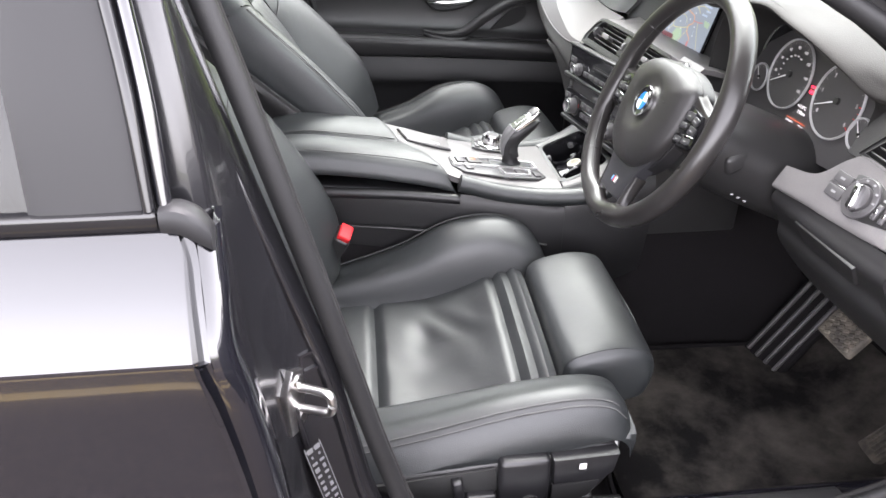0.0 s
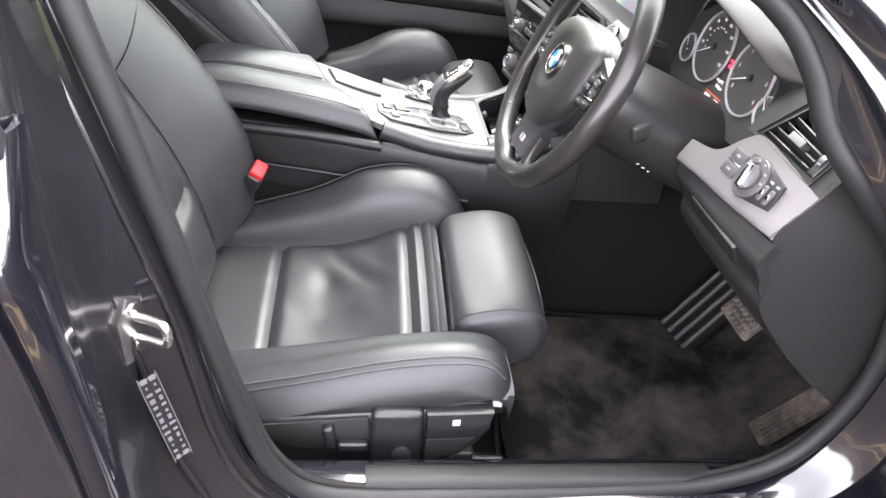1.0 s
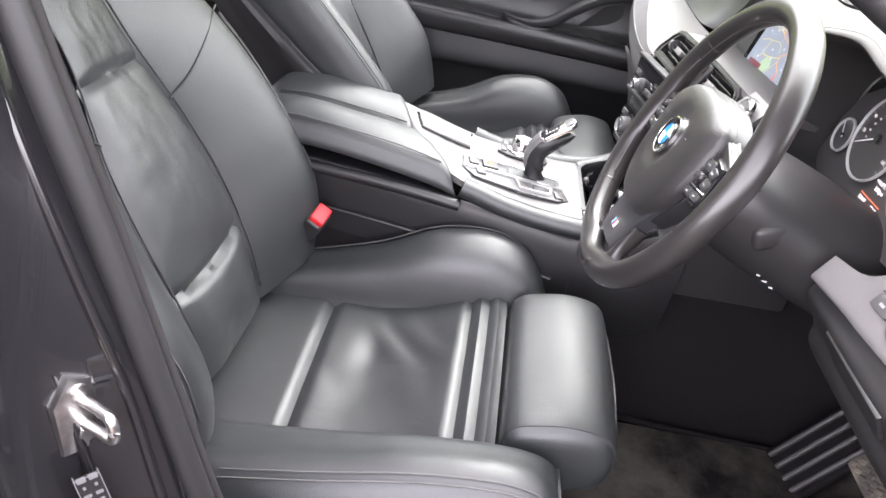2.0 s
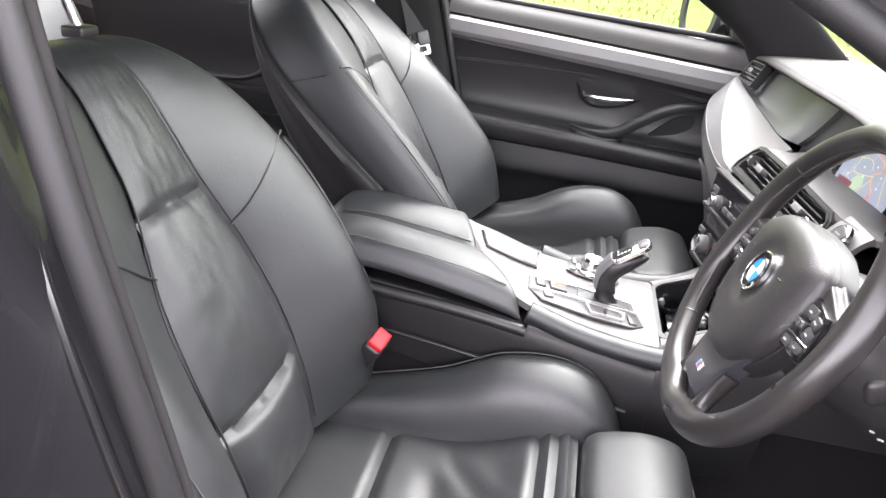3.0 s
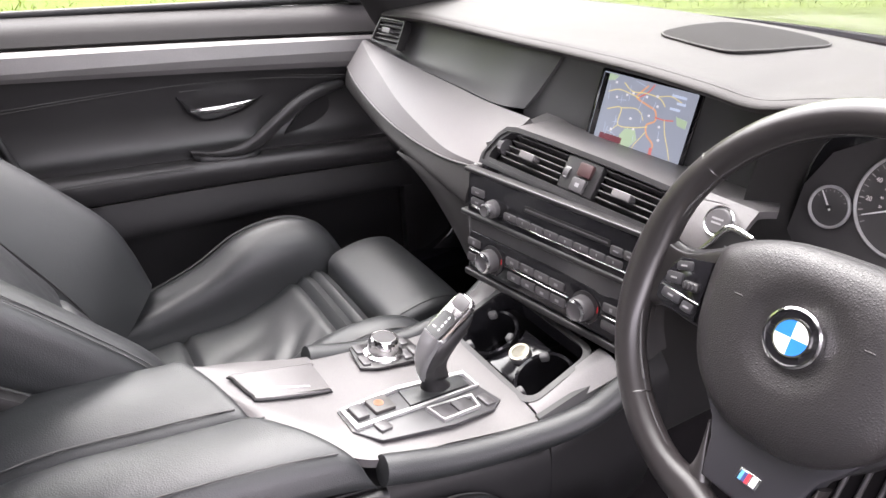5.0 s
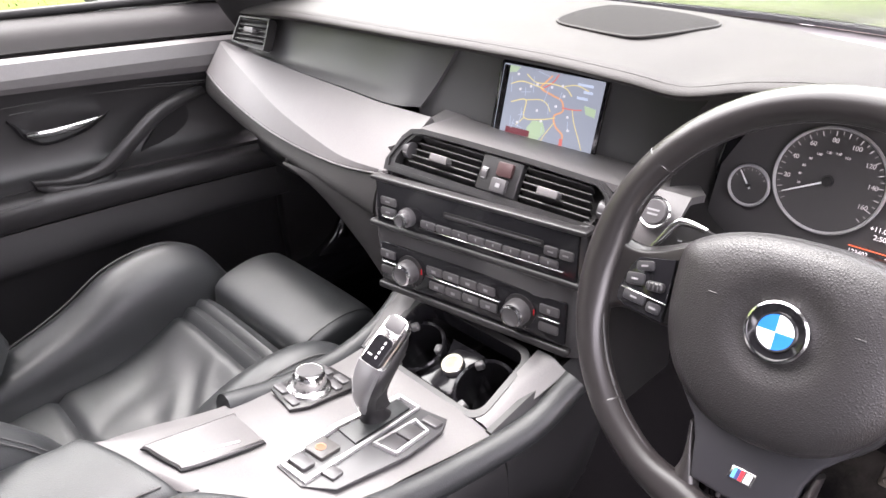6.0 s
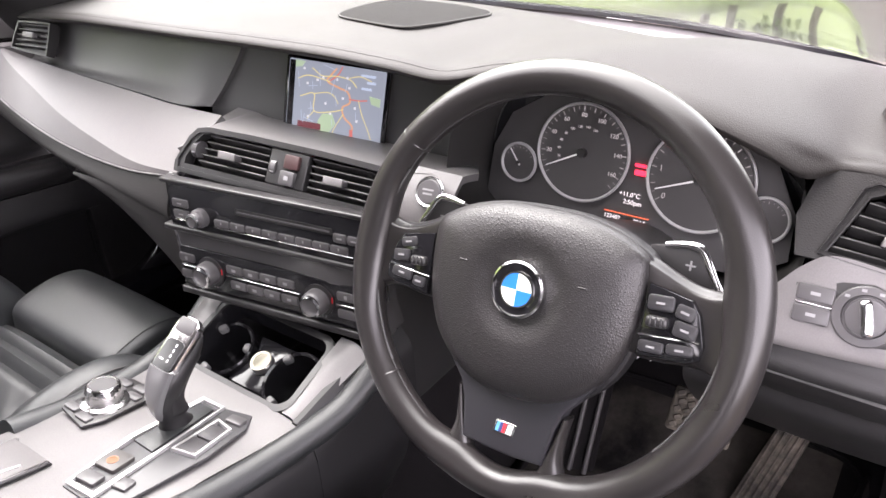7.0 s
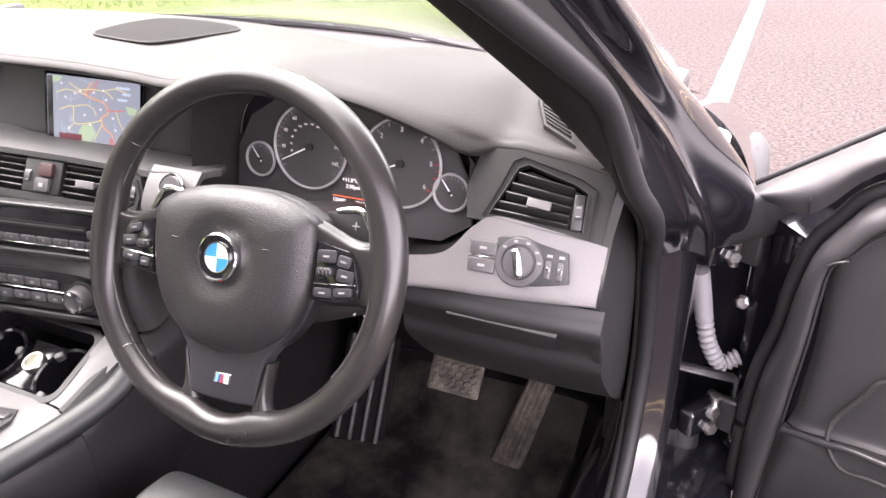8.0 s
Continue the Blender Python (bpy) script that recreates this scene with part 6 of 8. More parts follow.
def outer_vent():
    """The dark panel between dials and door, with its slanted vent."""
    m = SURROUNDM
    hole = [(-0.0555, -0.0100), (-0.004, -0.0170), (0.0450, -0.0240), (0.0478, 0.0180), (0.0350, 0.0268), (-0.0180, 0.0462), (-0.0285, 0.0420), (-0.0420, 0.0150)]
    edge = [(-0.0800, -0.0165), (0.0136, -0.0240), (0.0705, -0.0400), (0.0768, 0.0372), (0.030, 0.0520), (-0.030, 0.0635), (-0.0700, 0.0640), (-0.0840, 0.0200)]
    # Backing plate carries the painted shade of this vent's cavity.
    v = part("outer_vent", prism(hole, 0.003), SHADEBACK, dash, "driver side air vent with slats", m=at(m, 0, 0, -0.026))
    frame_ring("vent_surround", edge, hole, 0.0, SOFT, v, m)
    bead = [(-0.0630, -0.0130), (-0.003, -0.0235), (0.0510, -0.0325), (0.0570, 0.0240), (0.0405, 0.0345), (-0.0240, 0.0552), (-0.0350, 0.0500), (-0.0500, 0.0150)]
    frame_ring("vent_bead", bead, [(0.94 * x + 0.06 * h, 0.93 * y + 0.07 * k) for (x, y), (h, k) in zip(bead, hole)], 0.0035, HARD, v, m)
    frame_ring("vent_lip", [(1.03 * x, 1.03 * y + 0.0003) for x, y in hole], hole, 0.002, HARD, v, m)
    for k, (x0, y0, x1, y1) in enumerate(((-0.0541, -0.0073, 0.0301, -0.0195), (-0.0479, 0.0020, 0.0301, -0.0100), (-0.0412, 0.0129, 0.0306, -0.0005), (-0.0356, 0.0231, 0.0320, 0.0092), (-0.0292, 0.0352, 0.0331, 0.0205))):
        dx, dy = x1 - x0, y1 - y0
        part("slat", rounded(math.hypot(dx, dy), 0.0024, 0.014, 0.0009, 2), HARD, v, m=at(m, (x0 + x1) / 2, (y0 + y1) / 2, -0.006, math.degrees(math.atan2(dy, dx))) @ Matrix.Rotation(radians(-28), 4, "X"))
    part("mullion", rounded(0.0125, 0.040, 0.010, 0.002), HARD, v, m=at(m, 0.0395, -0.0025, -0.004, -3))
    thumb_wheel(m, 0.0395, -0.0025, 0.022, v)
    vent_tab(at(m, -0.0024, 0.0015, 0, -9), 0, 0, v)


outer_vent()


def left_vent():
    """Flush vent in the corner by the passenger door."""
    m = LVENTM
    hole = [(-0.100, -0.0200), (-0.0550, -0.0240), (-0.0100, -0.0262), (-0.0090, 0.0), (-0.0095, 0.0215), (-0.050, 0.0212), (-0.0890, 0.0205), (-0.0960, 0.0)]
    # Shallow dark plate in place of a shaded duct.
    v = part("outer_vent", prism(hole, 0.003), SHADEBACK, dash, "passenger side air vent with slats", m=at(m, 0, 0, -0.004))
    frame_ring("vent_frame", [(1.07 * x + 0.0035, 1.13 * y) for x, y in hole], hole, 0.0085, HARD, v, m)
    for k in range(5):
        slat(at(m, 0, 0, 0.009), -0.096 + 0.0012 * k, -0.012, -0.0170 + k * 0.0085, v, 0.008)
    vent_tab(at(m, 0, 0, 0.004), -0.052, 0.001, v)


left_vent()


def defrost_vent():
    m = facing((0.754, -0.607, 0.9125), (-0.26, -0.26, 0.93), (0.7, 0.2, 0.4))
    inv = m.inverted()
    hole = [inv @ Vector(p) for p in ((0.777, -0.581, 0.920), (0.766, -0.616, 0.9076), (0.731, -0.6315, 0.894), (0.742, -0.598, 0.906))]
    hole = [(p.x, p.y) for p in hole]
    rim = [(1.25 * x, 1.25 * y) for x, y in hole]
    # Flush dark plate paints the shaded opening.
    v = part("defroster_vent", prism(hole[::-1], 0.001), SHADEBACK, dash, "slatted side window defroster outlet", m=at(m, 0, 0, -0.001))
    frame_ring("vent_frame", rim, hole, 0.0018, DASHTOP, v, m)
    for k in range(5):
        t = (k + 0.7) / 5.6
        p, q = Vector(hole[0]).lerp(Vector(hole[3]), t), Vector(hole[1]).lerp(Vector(hole[2]), t)
        c, d = (p + q) / 2, q - p
        part("slat", rounded(d.length, 0.0024, 0.004, 0.0006, 1), SOFT, v, m=at(m, c.x, c.y, 0.0010, math.degrees(math.atan2(d.y, d.x))))


defrost_vent()


def navigation_screen():
    tl, tr, bl = Vector((0.642, 0.080, 0.936)), Vector((0.678, -0.050, 0.9235)), Vector((0.617, 0.092, 0.851))
    br = Vector((0.652, -0.045, 0.839))
    x = ((tr - tl) + (br - bl)).normalized()
    n = x.cross((tl - bl) + (tr - br)).normalized()
    y = n.cross(x)
    m = Matrix((x, y, n)).transposed().to_4x4()
    m.translation = (tl + tr + bl + br) / 4
    w, h = 0.137, 0.089
    s = part("navigation_screen", prism(round_rect(0.148, 0.097, 0.004), 0.004, 0.001), PIANO, dash, "lit navigation display showing a blue street map", m=at(m, 0.0, 0, -0.0045))
    part("display_panel", prism(round_rect(w, h, 0.002), 0.0012), glow_material("map_blue", (0.25, 0.295, 0.345), 0.48), s, m=m)
    part("menu_bar", prism(round_rect(0.008, h * 0.96, 0.001), 0.0006), PIANO, s, m=at(m, -w / 2 + 0.005, 0, 0.0014))
    part("status_bar", prism(round_rect(0.034, 0.008, 0.001), 0.0006), glow_material("status_red", (0.17, 0.05, 0.06), 0.40), s, m=at(m, -0.034, -h / 2 + 0.007, 0.0016))
    green = glow_material("map_green", (0.34, 0.47, 0.31), 0.48)
    part("map_park", prism([(-0.02, -0.042), (-0.004, -0.042), (0.004, -0.03), (-0.002, -0.018), (-0.016, -0.02), (-0.022, -0.03)], 0.0003), green, s, m=at(m, 0, 0, 0.0013))
    part("map_park", prism([(0.048, 0.012), (0.064, 0.01), (0.064, 0.0), (0.052, 0.002)], 0.0003), green, s, m=at(m, 0, 0, 0.0013))
    part("map_park", prism([(-0.06, 0.043), (-0.045, 0.043), (-0.05, 0.036), (-0.06, 0.034)], 0.0003), green, s, m=at(m, 0, 0, 0.0013))
    yel, org, red = glow_material("map_yellow", (0.62, 0.55, 0.22), 0.53), glow_material("map_orange", (0.60, 0.32, 0.17), 0.49), glow_material("map_red", (0.52, 0.15, 0.13), 0.49)
    lines = [(org, 0.0022, [(0.0, 0.040), (-0.008, 0.03), (-0.012, 0.022), (0.006, 0.016), (0.018, 0.012), (0.022, 0.0), (0.012, -0.008), (0.016, -0.02), (0.028, -0.03), (0.026, -0.044)]),
             (red, 0.0018, [(0.008, 0.043), (0.002, 0.032), (-0.01, 0.022)]), (red, 0.0016, [(0.02, 0.004), (0.034, 0.004), (0.046, 0.006)]),
             (red, 0.0045, [(0.027, -0.034), (0.028, -0.044)]),
             (yel, 0.0012, [(-0.055, 0.02), (-0.04, 0.026), (-0.02, 0.024), (-0.008, 0.022)]), (yel, 0.0012, [(-0.035, 0.036), (-0.02, 0.028), (0.0, 0.03), (0.02, 0.028), (0.03, 0.02)]),
             (yel, 0.0012, [(-0.05, -0.002), (-0.03, 0.004), (-0.028, -0.018), (-0.005, -0.016), (0.014, -0.01)]), (yel, 0.001, [(-0.028, -0.018), (-0.038, -0.03)]),
             (yel, 0.001, [(0.014, -0.016), (0.004, -0.034), (0.0, -0.044)]), (yel, 0.001, [(0.034, 0.004), (0.04, -0.012), (0.05, -0.03), (0.056, -0.042)]),
             (yel, 0.001, [(0.018, 0.03), (0.034, 0.034), (0.05, 0.03)]), (yel, 0.001, [(-0.03, 0.004), (-0.01, 0.008), (0.0, 0.004), (0.006, -0.004)])]
    pale = glow_material("map_pale", (0.40, 0.50, 0.62), 0.53)
    rng = random.Random(4)
    for k in range(16):
        a, b, t = rng.uniform(-0.055, 0.06), rng.uniform(-0.04, 0.038), rng.choice((0.2, 1.4, 1.7, 2.9))
        l = rng.uniform(0.008, 0.022)
        lines.append((pale, 0.0006, [(a, b), (a + l * math.cos(t), b + l * math.sin(t))]))
    for k, (mat, wd, pts) in enumerate(lines):
        p = curve_through([(a, b, 0) for a, b in pts], 6 * len(pts))
        p[:, 0] = np.clip(p[:, 0], -0.058, 0.066)
        p[:, 1] = np.clip(p[:, 1], -0.0435, 0.0435)
        d = np.gradient(p, axis=0)
        d /= np.linalg.norm(d, axis=1, keepdims=True)
        side = np.stack([-d[:, 1], d[:, 0], 0 * d[:, 0]], 1) * wd / 2
        z = 0.0015 + 0.00004 * k
        verts = [m @ Vector((*v[:2], z)) for v in p - side] + [m @ Vector((*v[:2], z)) for v in p + side]
        q = len(p)
        link_mesh("map_road", verts, [(i, i + 1, q + i + 1, q + i) for i in range(q - 1)], mat, s, flat=True)
    icon = glow_material("map_icon", (0.6, 0.63, 0.65), 0.46)
    for a, b in ((-0.046, 0.034), (-0.04, 0.016), (-0.018, 0.026), (0.002, 0.026), (0.016, 0.03), (0.02, 0.018), (0.012, 0.004), (-0.012, -0.006), (0.03, -0.006), (0.034, -0.022), (-0.004, -0.018), (-0.036, -0.026), (-0.026, 0.022)):
        part("map_icon", prism(round_rect(0.0030, 0.0030, 0.0008, 2), 0.0003), icon, s, m=at(m, a, b, 0.0024))
    for k, (a, b, ww) in enumerate(((0.045, 0.036, 0.02), (0.05, 0.028, 0.012), (0.044, 0.02, 0.014))):
        part("map_caption", prism(round_rect(ww, 0.003, 0.0005, 2), 0.0003), pale, s, m=at(m, a, b, 0.0024))


navigation_screen()


def centre_stack_fittings():
    m = STACKM
    rad = part("radio_unit", prism(round_rect(0.292, 0.060, 0.003), 0.004, 0.001), PIANO, dash, "gloss black radio with disc slot and buttons", m=at(m, -0.002, 0.056, 0.006))
    # Thin dark slab painted as the slot's inner shade.
    part("disc_slot", prism(round_rect(0.140, 0.008, 0.002), 0.0012), SHADEBACK, rad, m=at(m, 0.032, 0.064, 0.0102))
    part("slot_flap", prism(round_rect(0.134, 0.002, 0.0008), 0.0018), BUTTON, rad, m=at(m, 0.032, 0.064, 0.0108))
    for k in range(8):
        b = button("preset_button", 0.0235, 0.0098, 0.003, at(m, -0.062 + k * 0.0246, 0.0435, 0.0095), rad)
        bar_mark(at(m, -0.062 + k * 0.0246, 0.0445, 0.0127), 0.0018, 0.003, b)
    for x, y, w in ((-0.127, 0.060, 0.026), (-0.127, 0.0455, 0.026), (0.112, 0.058, 0.018), (0.131, 0.058, 0.018)):
        b = button("radio_button", w, 0.011, 0.003, at(m, x, y, 0.0095), rad)
        bar_mark(at(m, x, y, 0.0127), 0.007, 0.0018, b)
    for x, w in ((-0.127, 0.027), (0.026, 0.205)):
        part("chrome_line", rounded(w, 0.0016, 0.002, 0.0005, 1), CHROME, rad, "thin bright chrome line", m=at(m, x, 0.0372, 0.0108))
    k = part("volume_knob", lathe([(0.0125, 0), (0.012, 0.008), (0.0095, 0.010), (0.0092, 0.016), (0.0082, 0.0175)], 32), BUTTON, rad, m=at(m, -0.0945, 0.0465, 0.0095))
    part("knob_ring", lathe([(0.0096, 0), (0.0096, 0.0025), (0.0072, 0.003), (0.0072, 0.0)], 32), CHROME, k, m=at(m, -0.0945, 0.0465, 0.0255))
    part("ledge", rounded(0.315, 0.008, 0.014, 0.003), HARD, dash, m=at(m, -0.004, 0.0245, 0.006))
    part("upper_ledge", rounded(0.31, 0.006, 0.016, 0.002), HARD, dash, m=at(m, -0.002, 0.0875, 0.004))
    cl = part("climate_unit", prism(round_rect(0.28, 0.056, 0.004), 0.004, 0.001), PIANO, dash, "gloss black climate control panel with two knobs", m=at(m, -0.006, -0.030, 0.003))
    for x, hot in ((-0.0955, 1), (0.0735, 1)):
        y = -0.0305
        part("knob_well", lathe([(0.021, 0), (0.021, 0.002), (0.018, 0.0026), (0.0, 0.0026)], 36), HARD, cl, m=at(m, x, y, 0.007))
        kn = part("temperature_knob", lathe([(0.0165, 0), (0.0162, 0.010), (0.0155, 0.014), (0.0138, 0.017), (0.0115, 0.018), (0.0, 0.018)], 40), BUTTON, cl, m=at(m, x, y, 0.009))
        part("knob_ring", lathe([(0.0142, 0), (0.0142, 0.003), (0.0118, 0.0042), (0.0116, 0.0)], 40), CHROME, kn, "bright chrome knob ring", m=at(m, x, y, 0.025))
        for a in range(5):
            bar_mark(at(m, x - 0.010 + a * 0.005, y - 0.0185, 0.0098), 0.0016, 0.0022, cl)
        part("warm_mark", prism(round_rect(0.0013, 0.008, 0.0005, 2), 0.0005), RED, cl, m=at(m, x + 0.0205, y + 0.005, 0.0098))
    for k in range(4):
        for y in (-0.0195, -0.0405):
            b = button("climate_button", 0.0255, 0.0115, 0.003, at(m, -0.055 + k * 0.0268 + (0.004 if y < -0.03 else 0), y, 0.0065), cl)
            bar_mark(at(m, -0.055 + k * 0.0268 + (0.004 if y < -0.03 else 0), y, 0.0097), 0.006, 0.0035, b)
    for x in (-0.134, 0.113):
        b = button("seat_heat_button", 0.026, 0.0115, 0.003, at(m, x, -0.0175, 0.0065), cl)
        bar_mark(at(m, x, -0.0175, 0.0097), 0.004, 0.005, b)
        button("blank_button", 0.026, 0.0115, 0.003, at(m, x, -0.041, 0.0065), cl)
    for x, w in ((-0.134, 0.028), (-0.012, 0.115), (0.113, 0.028)):
        part("chrome_line", rounded(w, 0.0016, 0.002, 0.0005, 1), CHROME, cl, m=at(m, x, -0.0292, 0.0085))
    part("lower_lip", rounded(0.292, 0.010, 0.012, 0.003), HARD, dash, m=at(m, -0.006, -0.066, 0.004))


centre_stack_fittings()


def start_button():
    m = facing((0.5495, -0.203, 0.8465), (-0.85, -0.1, 0.5))
    s = part("start_button", lathe([(0.017, -0.004), (0.017, 0.002), (0.0155, 0.0035), (0.0135, 0.0025), (0.0, 0.0025)], 36), CHROME, dash, "round chrome-ringed engine start button", m=m)
    part("button_cap", lathe([(0.013, 0), (0.013, 0.0025), (0.012, 0.0035), (0.0, 0.0035)], 36), BUTTON, s, m=at(m, 0, 0, 0.0015))
    bar_mark(at(m, 0, 0.002, 0.0052), 0.013, 0.002, s)
    bar_mark(at(m, 0, -0.0025, 0.0052), 0.011, 0.002, s)


start_button()


def light_switch():
    m = PANELM
    sw = part("light_switch", prism([(-0.046, -0.0135), (-0.046, 0.022), (-0.03, 0.0245), (-0.01, 0.030), (0.014, 0.033), (0.036, 0.027), (0.064, 0.022), (0.069, -0.010), (0.036, -0.018), (0.014, -0.023), (-0.012, -0.019), (-0.03, -0.0155)], 0.004, 0.0012), HARD, dash, "rotary headlamp switch with side buttons", m=at(m, 0, 0, -0.001))
    part("knob_plate", lathe([(0.0265, 0), (0.0265, 0.003), (0.0255, 0.004), (0.019, 0.0045), (0.018, 0.003), (0.0, 0.003)], 40), BUTTON, sw, m=at(m, 0.013, 0.005, 0.0025))
    kn = part("light_knob", lathe([(0.0165, 0), (0.016, 0.006), (0.0, 0.008)], 36), BUTTON, sw, m=at(m, 0.013, 0.005, 0.004))
    part("knob_grip", rounded(0.011, 0.032, 0.014, 0.004), CHROME, kn, "bright silver grip bar", m=at(m, 0.0135, 0.004, 0.013, 14))
    for y in (0.0145, -0.0045):
        b = button("fog_button", 0.030, 0.015, 0.003, at(m, -0.028, y, 0.0025), sw)
        bar_mark(at(m, -0.028, y, 0.0058), 0.008, 0.003, b)
    part("chrome_line", rounded(0.033, 0.0016, 0.002, 0.0005, 1), CHROME, sw, m=at(m, -0.0275, 0.005, 0.004))
    for x in (0.045, 0.058):
        part("dimmer_wheel", rounded(0.0075, 0.02, 0.006, 0.002), BUTTON, sw, m=at(m, x, 0.001, 0.003))
        part("dimmer_face", rounded(0.004, 0.006, 0.001, 0.0003, 1), CHROME, sw, m=at(m, x, 0.001, 0.0062))
        bar_mark(at(m, x, 0.0165, 0.0032), 0.006, 0.003, sw)
    for a in (-50, -15, 20, 55, 85):
        bar_mark(at(m, 0.013 + 0.0225 * math.sin(radians(a)), 0.005 + 0.0225 * math.cos(radians(a)), 0.0068), 0.004, 0.0025, sw)


light_switch()


def knee_flap():
    m = facing((0.6015, -0.595, 0.7205), (-0.86, 0.0, -0.5))
    f = part("storage_flap", prism([(-0.058, 0.014), (-0.050, -0.022), (0.062, -0.020), (0.070, 0.014)], 0.005, 0.002), HARD, dash, "small black storage flap", m=at(m, 0, 0, 0.0))
    # Dark block drawn where the slot would lie in shade.
    part("flap_slot", rounded(0.07, 0.004, 0.006, 0.001), SHADEBACK, f, m=facing((0.648, -0.56, 0.645), (-0.8, 0, -0.5)))


knee_flap()


CLUSTERFACE = material("cluster_face_grey", (0.045, 0.043, 0.044), 0.5)


def gauge(m, x, y, r, parent, needle, ticks, a0, a1, numbers=(), red_from=None, label="", nsize=0.0075):
    """A dial with a bright ring, scale marks, numbers and a needle. Angles in degrees, clockwise from the top."""
    g = part("gauge", lathe([(r, 0), (r, 0.001), (0.0, 0.001)], 56), CLUSTERFACE, parent, label, m=at(m, x, y, 0.0015))
    part("gauge_ring", lathe([(r + 0.0014, 0.0), (r + 0.0014, 0.003), (r, 0.004), (r - 0.0016, 0.002), (r - 0.0016, 0.0)], 64), RINGM, g, "bright silver dial ring", m=at(m, x, y, 0.0015))
    def spot(a, rr, z=0.003):
        return at(m, x + rr * math.sin(radians(a)), y + rr * math.cos(radians(a)), z, -a)
    verts, faces, rv, rf = [], [], [], []
    for k in range(ticks + 1):
        a = a0 + (a1 - a0) * k / ticks
        big = k % 2 == 0
        l, w = (0.005, 0.0009) if big else (0.003, 0.0006)
        l, w = l * min(1, r / 0.04), w
        vv, ff = (rv, rf) if red_from is not None and k >= red_from else (verts, faces)
        mm = spot(a, r - 0.003 - l / 2)
        o = len(vv)
        vv += [mm @ Vector((sx * w / 2, sy * l / 2, 0)) for sx, sy in ((-1, -1), (1, -1), (1, 1), (-1, 1))]
        ff.append((o, o + 1, o + 2, o + 3))
    link_mesh("scale_marks", verts, faces, DIALMARK, g, flat=True)
    if rv:
        link_mesh("red_marks", rv, rf, RED, g, flat=True)
    for a, text in numbers:
        letters("numeral", text, nsize, DIALMARK, at(spot(a, r - 0.0125 * min(1, r / 0.042)), 0, 0, 0, a), g)
    l = r * 0.86
    part("needle", prism([(-0.0011, -0.004), (0.0011, -0.004), (0.0005, l), (-0.0005, l)], 0.0006), WHITE, g, "pale pointer needle", m=spot(needle, 0, 0.0045))
    part("needle_hub", lathe([(0.0055 * r / 0.052, 0), (0.005 * r / 0.052, 0.004), (0.0, 0.0045)], 20), HARD, g, m=at(m, x, y, 0.003))
    return g


RINGM = material("dial_ring_silver", (0.30, 0.30, 0.30), 0.45)


def instruments():
    m = CLUSTERM
    c = part("instrument_panel", prism([(-0.18, -0.075), (-0.05, -0.09), (0.12, -0.08), (0.158, -0.055), (0.155, -0.01), (0.13, 0.035), (0.09, 0.064), (0.05, 0.075), (-0.05, 0.078), (-0.11, 0.068), (-0.155, 0.04), (-0.175, 0.0)], 0.003), CLUSTERFACE, dash, "dark instrument cluster with silver ringed dials", m=at(m, 0, 0, -0.004))
    gauge(m, -0.063, 0.0105, 0.0525, c, -117, 34, -125, 130, [(-125 + 255 * k / 8.5, str(20 * k)) for k in range(1, 9)], label="speedometer dial with silver ring", nsize=0.0065)
    for k in range(1, 9):
        a = -125 + 255 * (k * 20 / 1.609 * 1.0) / 170
        letters("inner_numeral", str(20 * k), 0.0036, DIALMARK, at(m, -0.063 + 0.028 * math.sin(radians(a)), 0.0105 + 0.028 * math.cos(radians(a)), 0.0032), c)
    gauge(m, 0.064, 0.0060, 0.0525, c, -112, 24, -125, 125, [(-125 + 250 * k / 6, str(k)) for k in range(0, 7)], 20, "rev counter dial with silver ring", 0.0085)
    gauge(m, -0.1385, -0.0140, 0.0215, c, -38, 8, -60, 60, label="small fuel gauge", nsize=0.004)
    gauge(m, 0.1310, -0.0190, 0.0215, c, -38, 8, -60, 60, label="small oil temperature gauge", nsize=0.004)
    red = glow_material("warning_red", (0.9, 0.03, 0.06), 1.6)
    part("warning_lamp", prism(round_rect(0.0125, 0.0032, 0.001, 2), 0.0004), red, c, m=at(m, 0.0032, 0.0088, 0.0025))
    part("warning_lamp", prism(round_rect(0.0125, 0.0055, 0.001, 2), 0.0004), red, c, m=at(m, 0.0040, 0.0013, 0.0025))
    pale = glow_material("readout_white", (0.6, 0.58, 0.58), 0.9)
    letters("readout", "+11.0°C", 0.0068, pale, at(m, -0.0035, -0.0236, 0.003), c)
    letters("readout", "2:50pm", 0.0068, pale, at(m, 0.0005, -0.0315, 0.003), c)
    letters("readout", "123402", 0.0062, pale, at(m, -0.0190, -0.0505, 0.003), c)
    letters("readout", "024.5", 0.0062, pale, at(m, 0.0115, -0.0505, 0.003), c)
    part("readout_line", prism(round_rect(0.05, 0.0009, 0.0003, 1), 0.0004), glow_material("readout_orange", (0.7, 0.12, 0.05), 1.0), c, m=at(m, -0.004, -0.0452, 0.0025))


instruments()


def dash_height(x, y):
    """Height of the dashboard's top pad in its middle part."""
    f, bx = smooth_at(-y, [-v for v in YS], FRONT), smooth_at(-y, [-v for v in YS], BROWX)
    t = (x - bx) / (f - bx)
    return float(np.interp(t, (0.0, 0.08, 0.35, 0.7, 1.0), (0.975, 0.979, 0.9795, 0.9735, 0.957)))


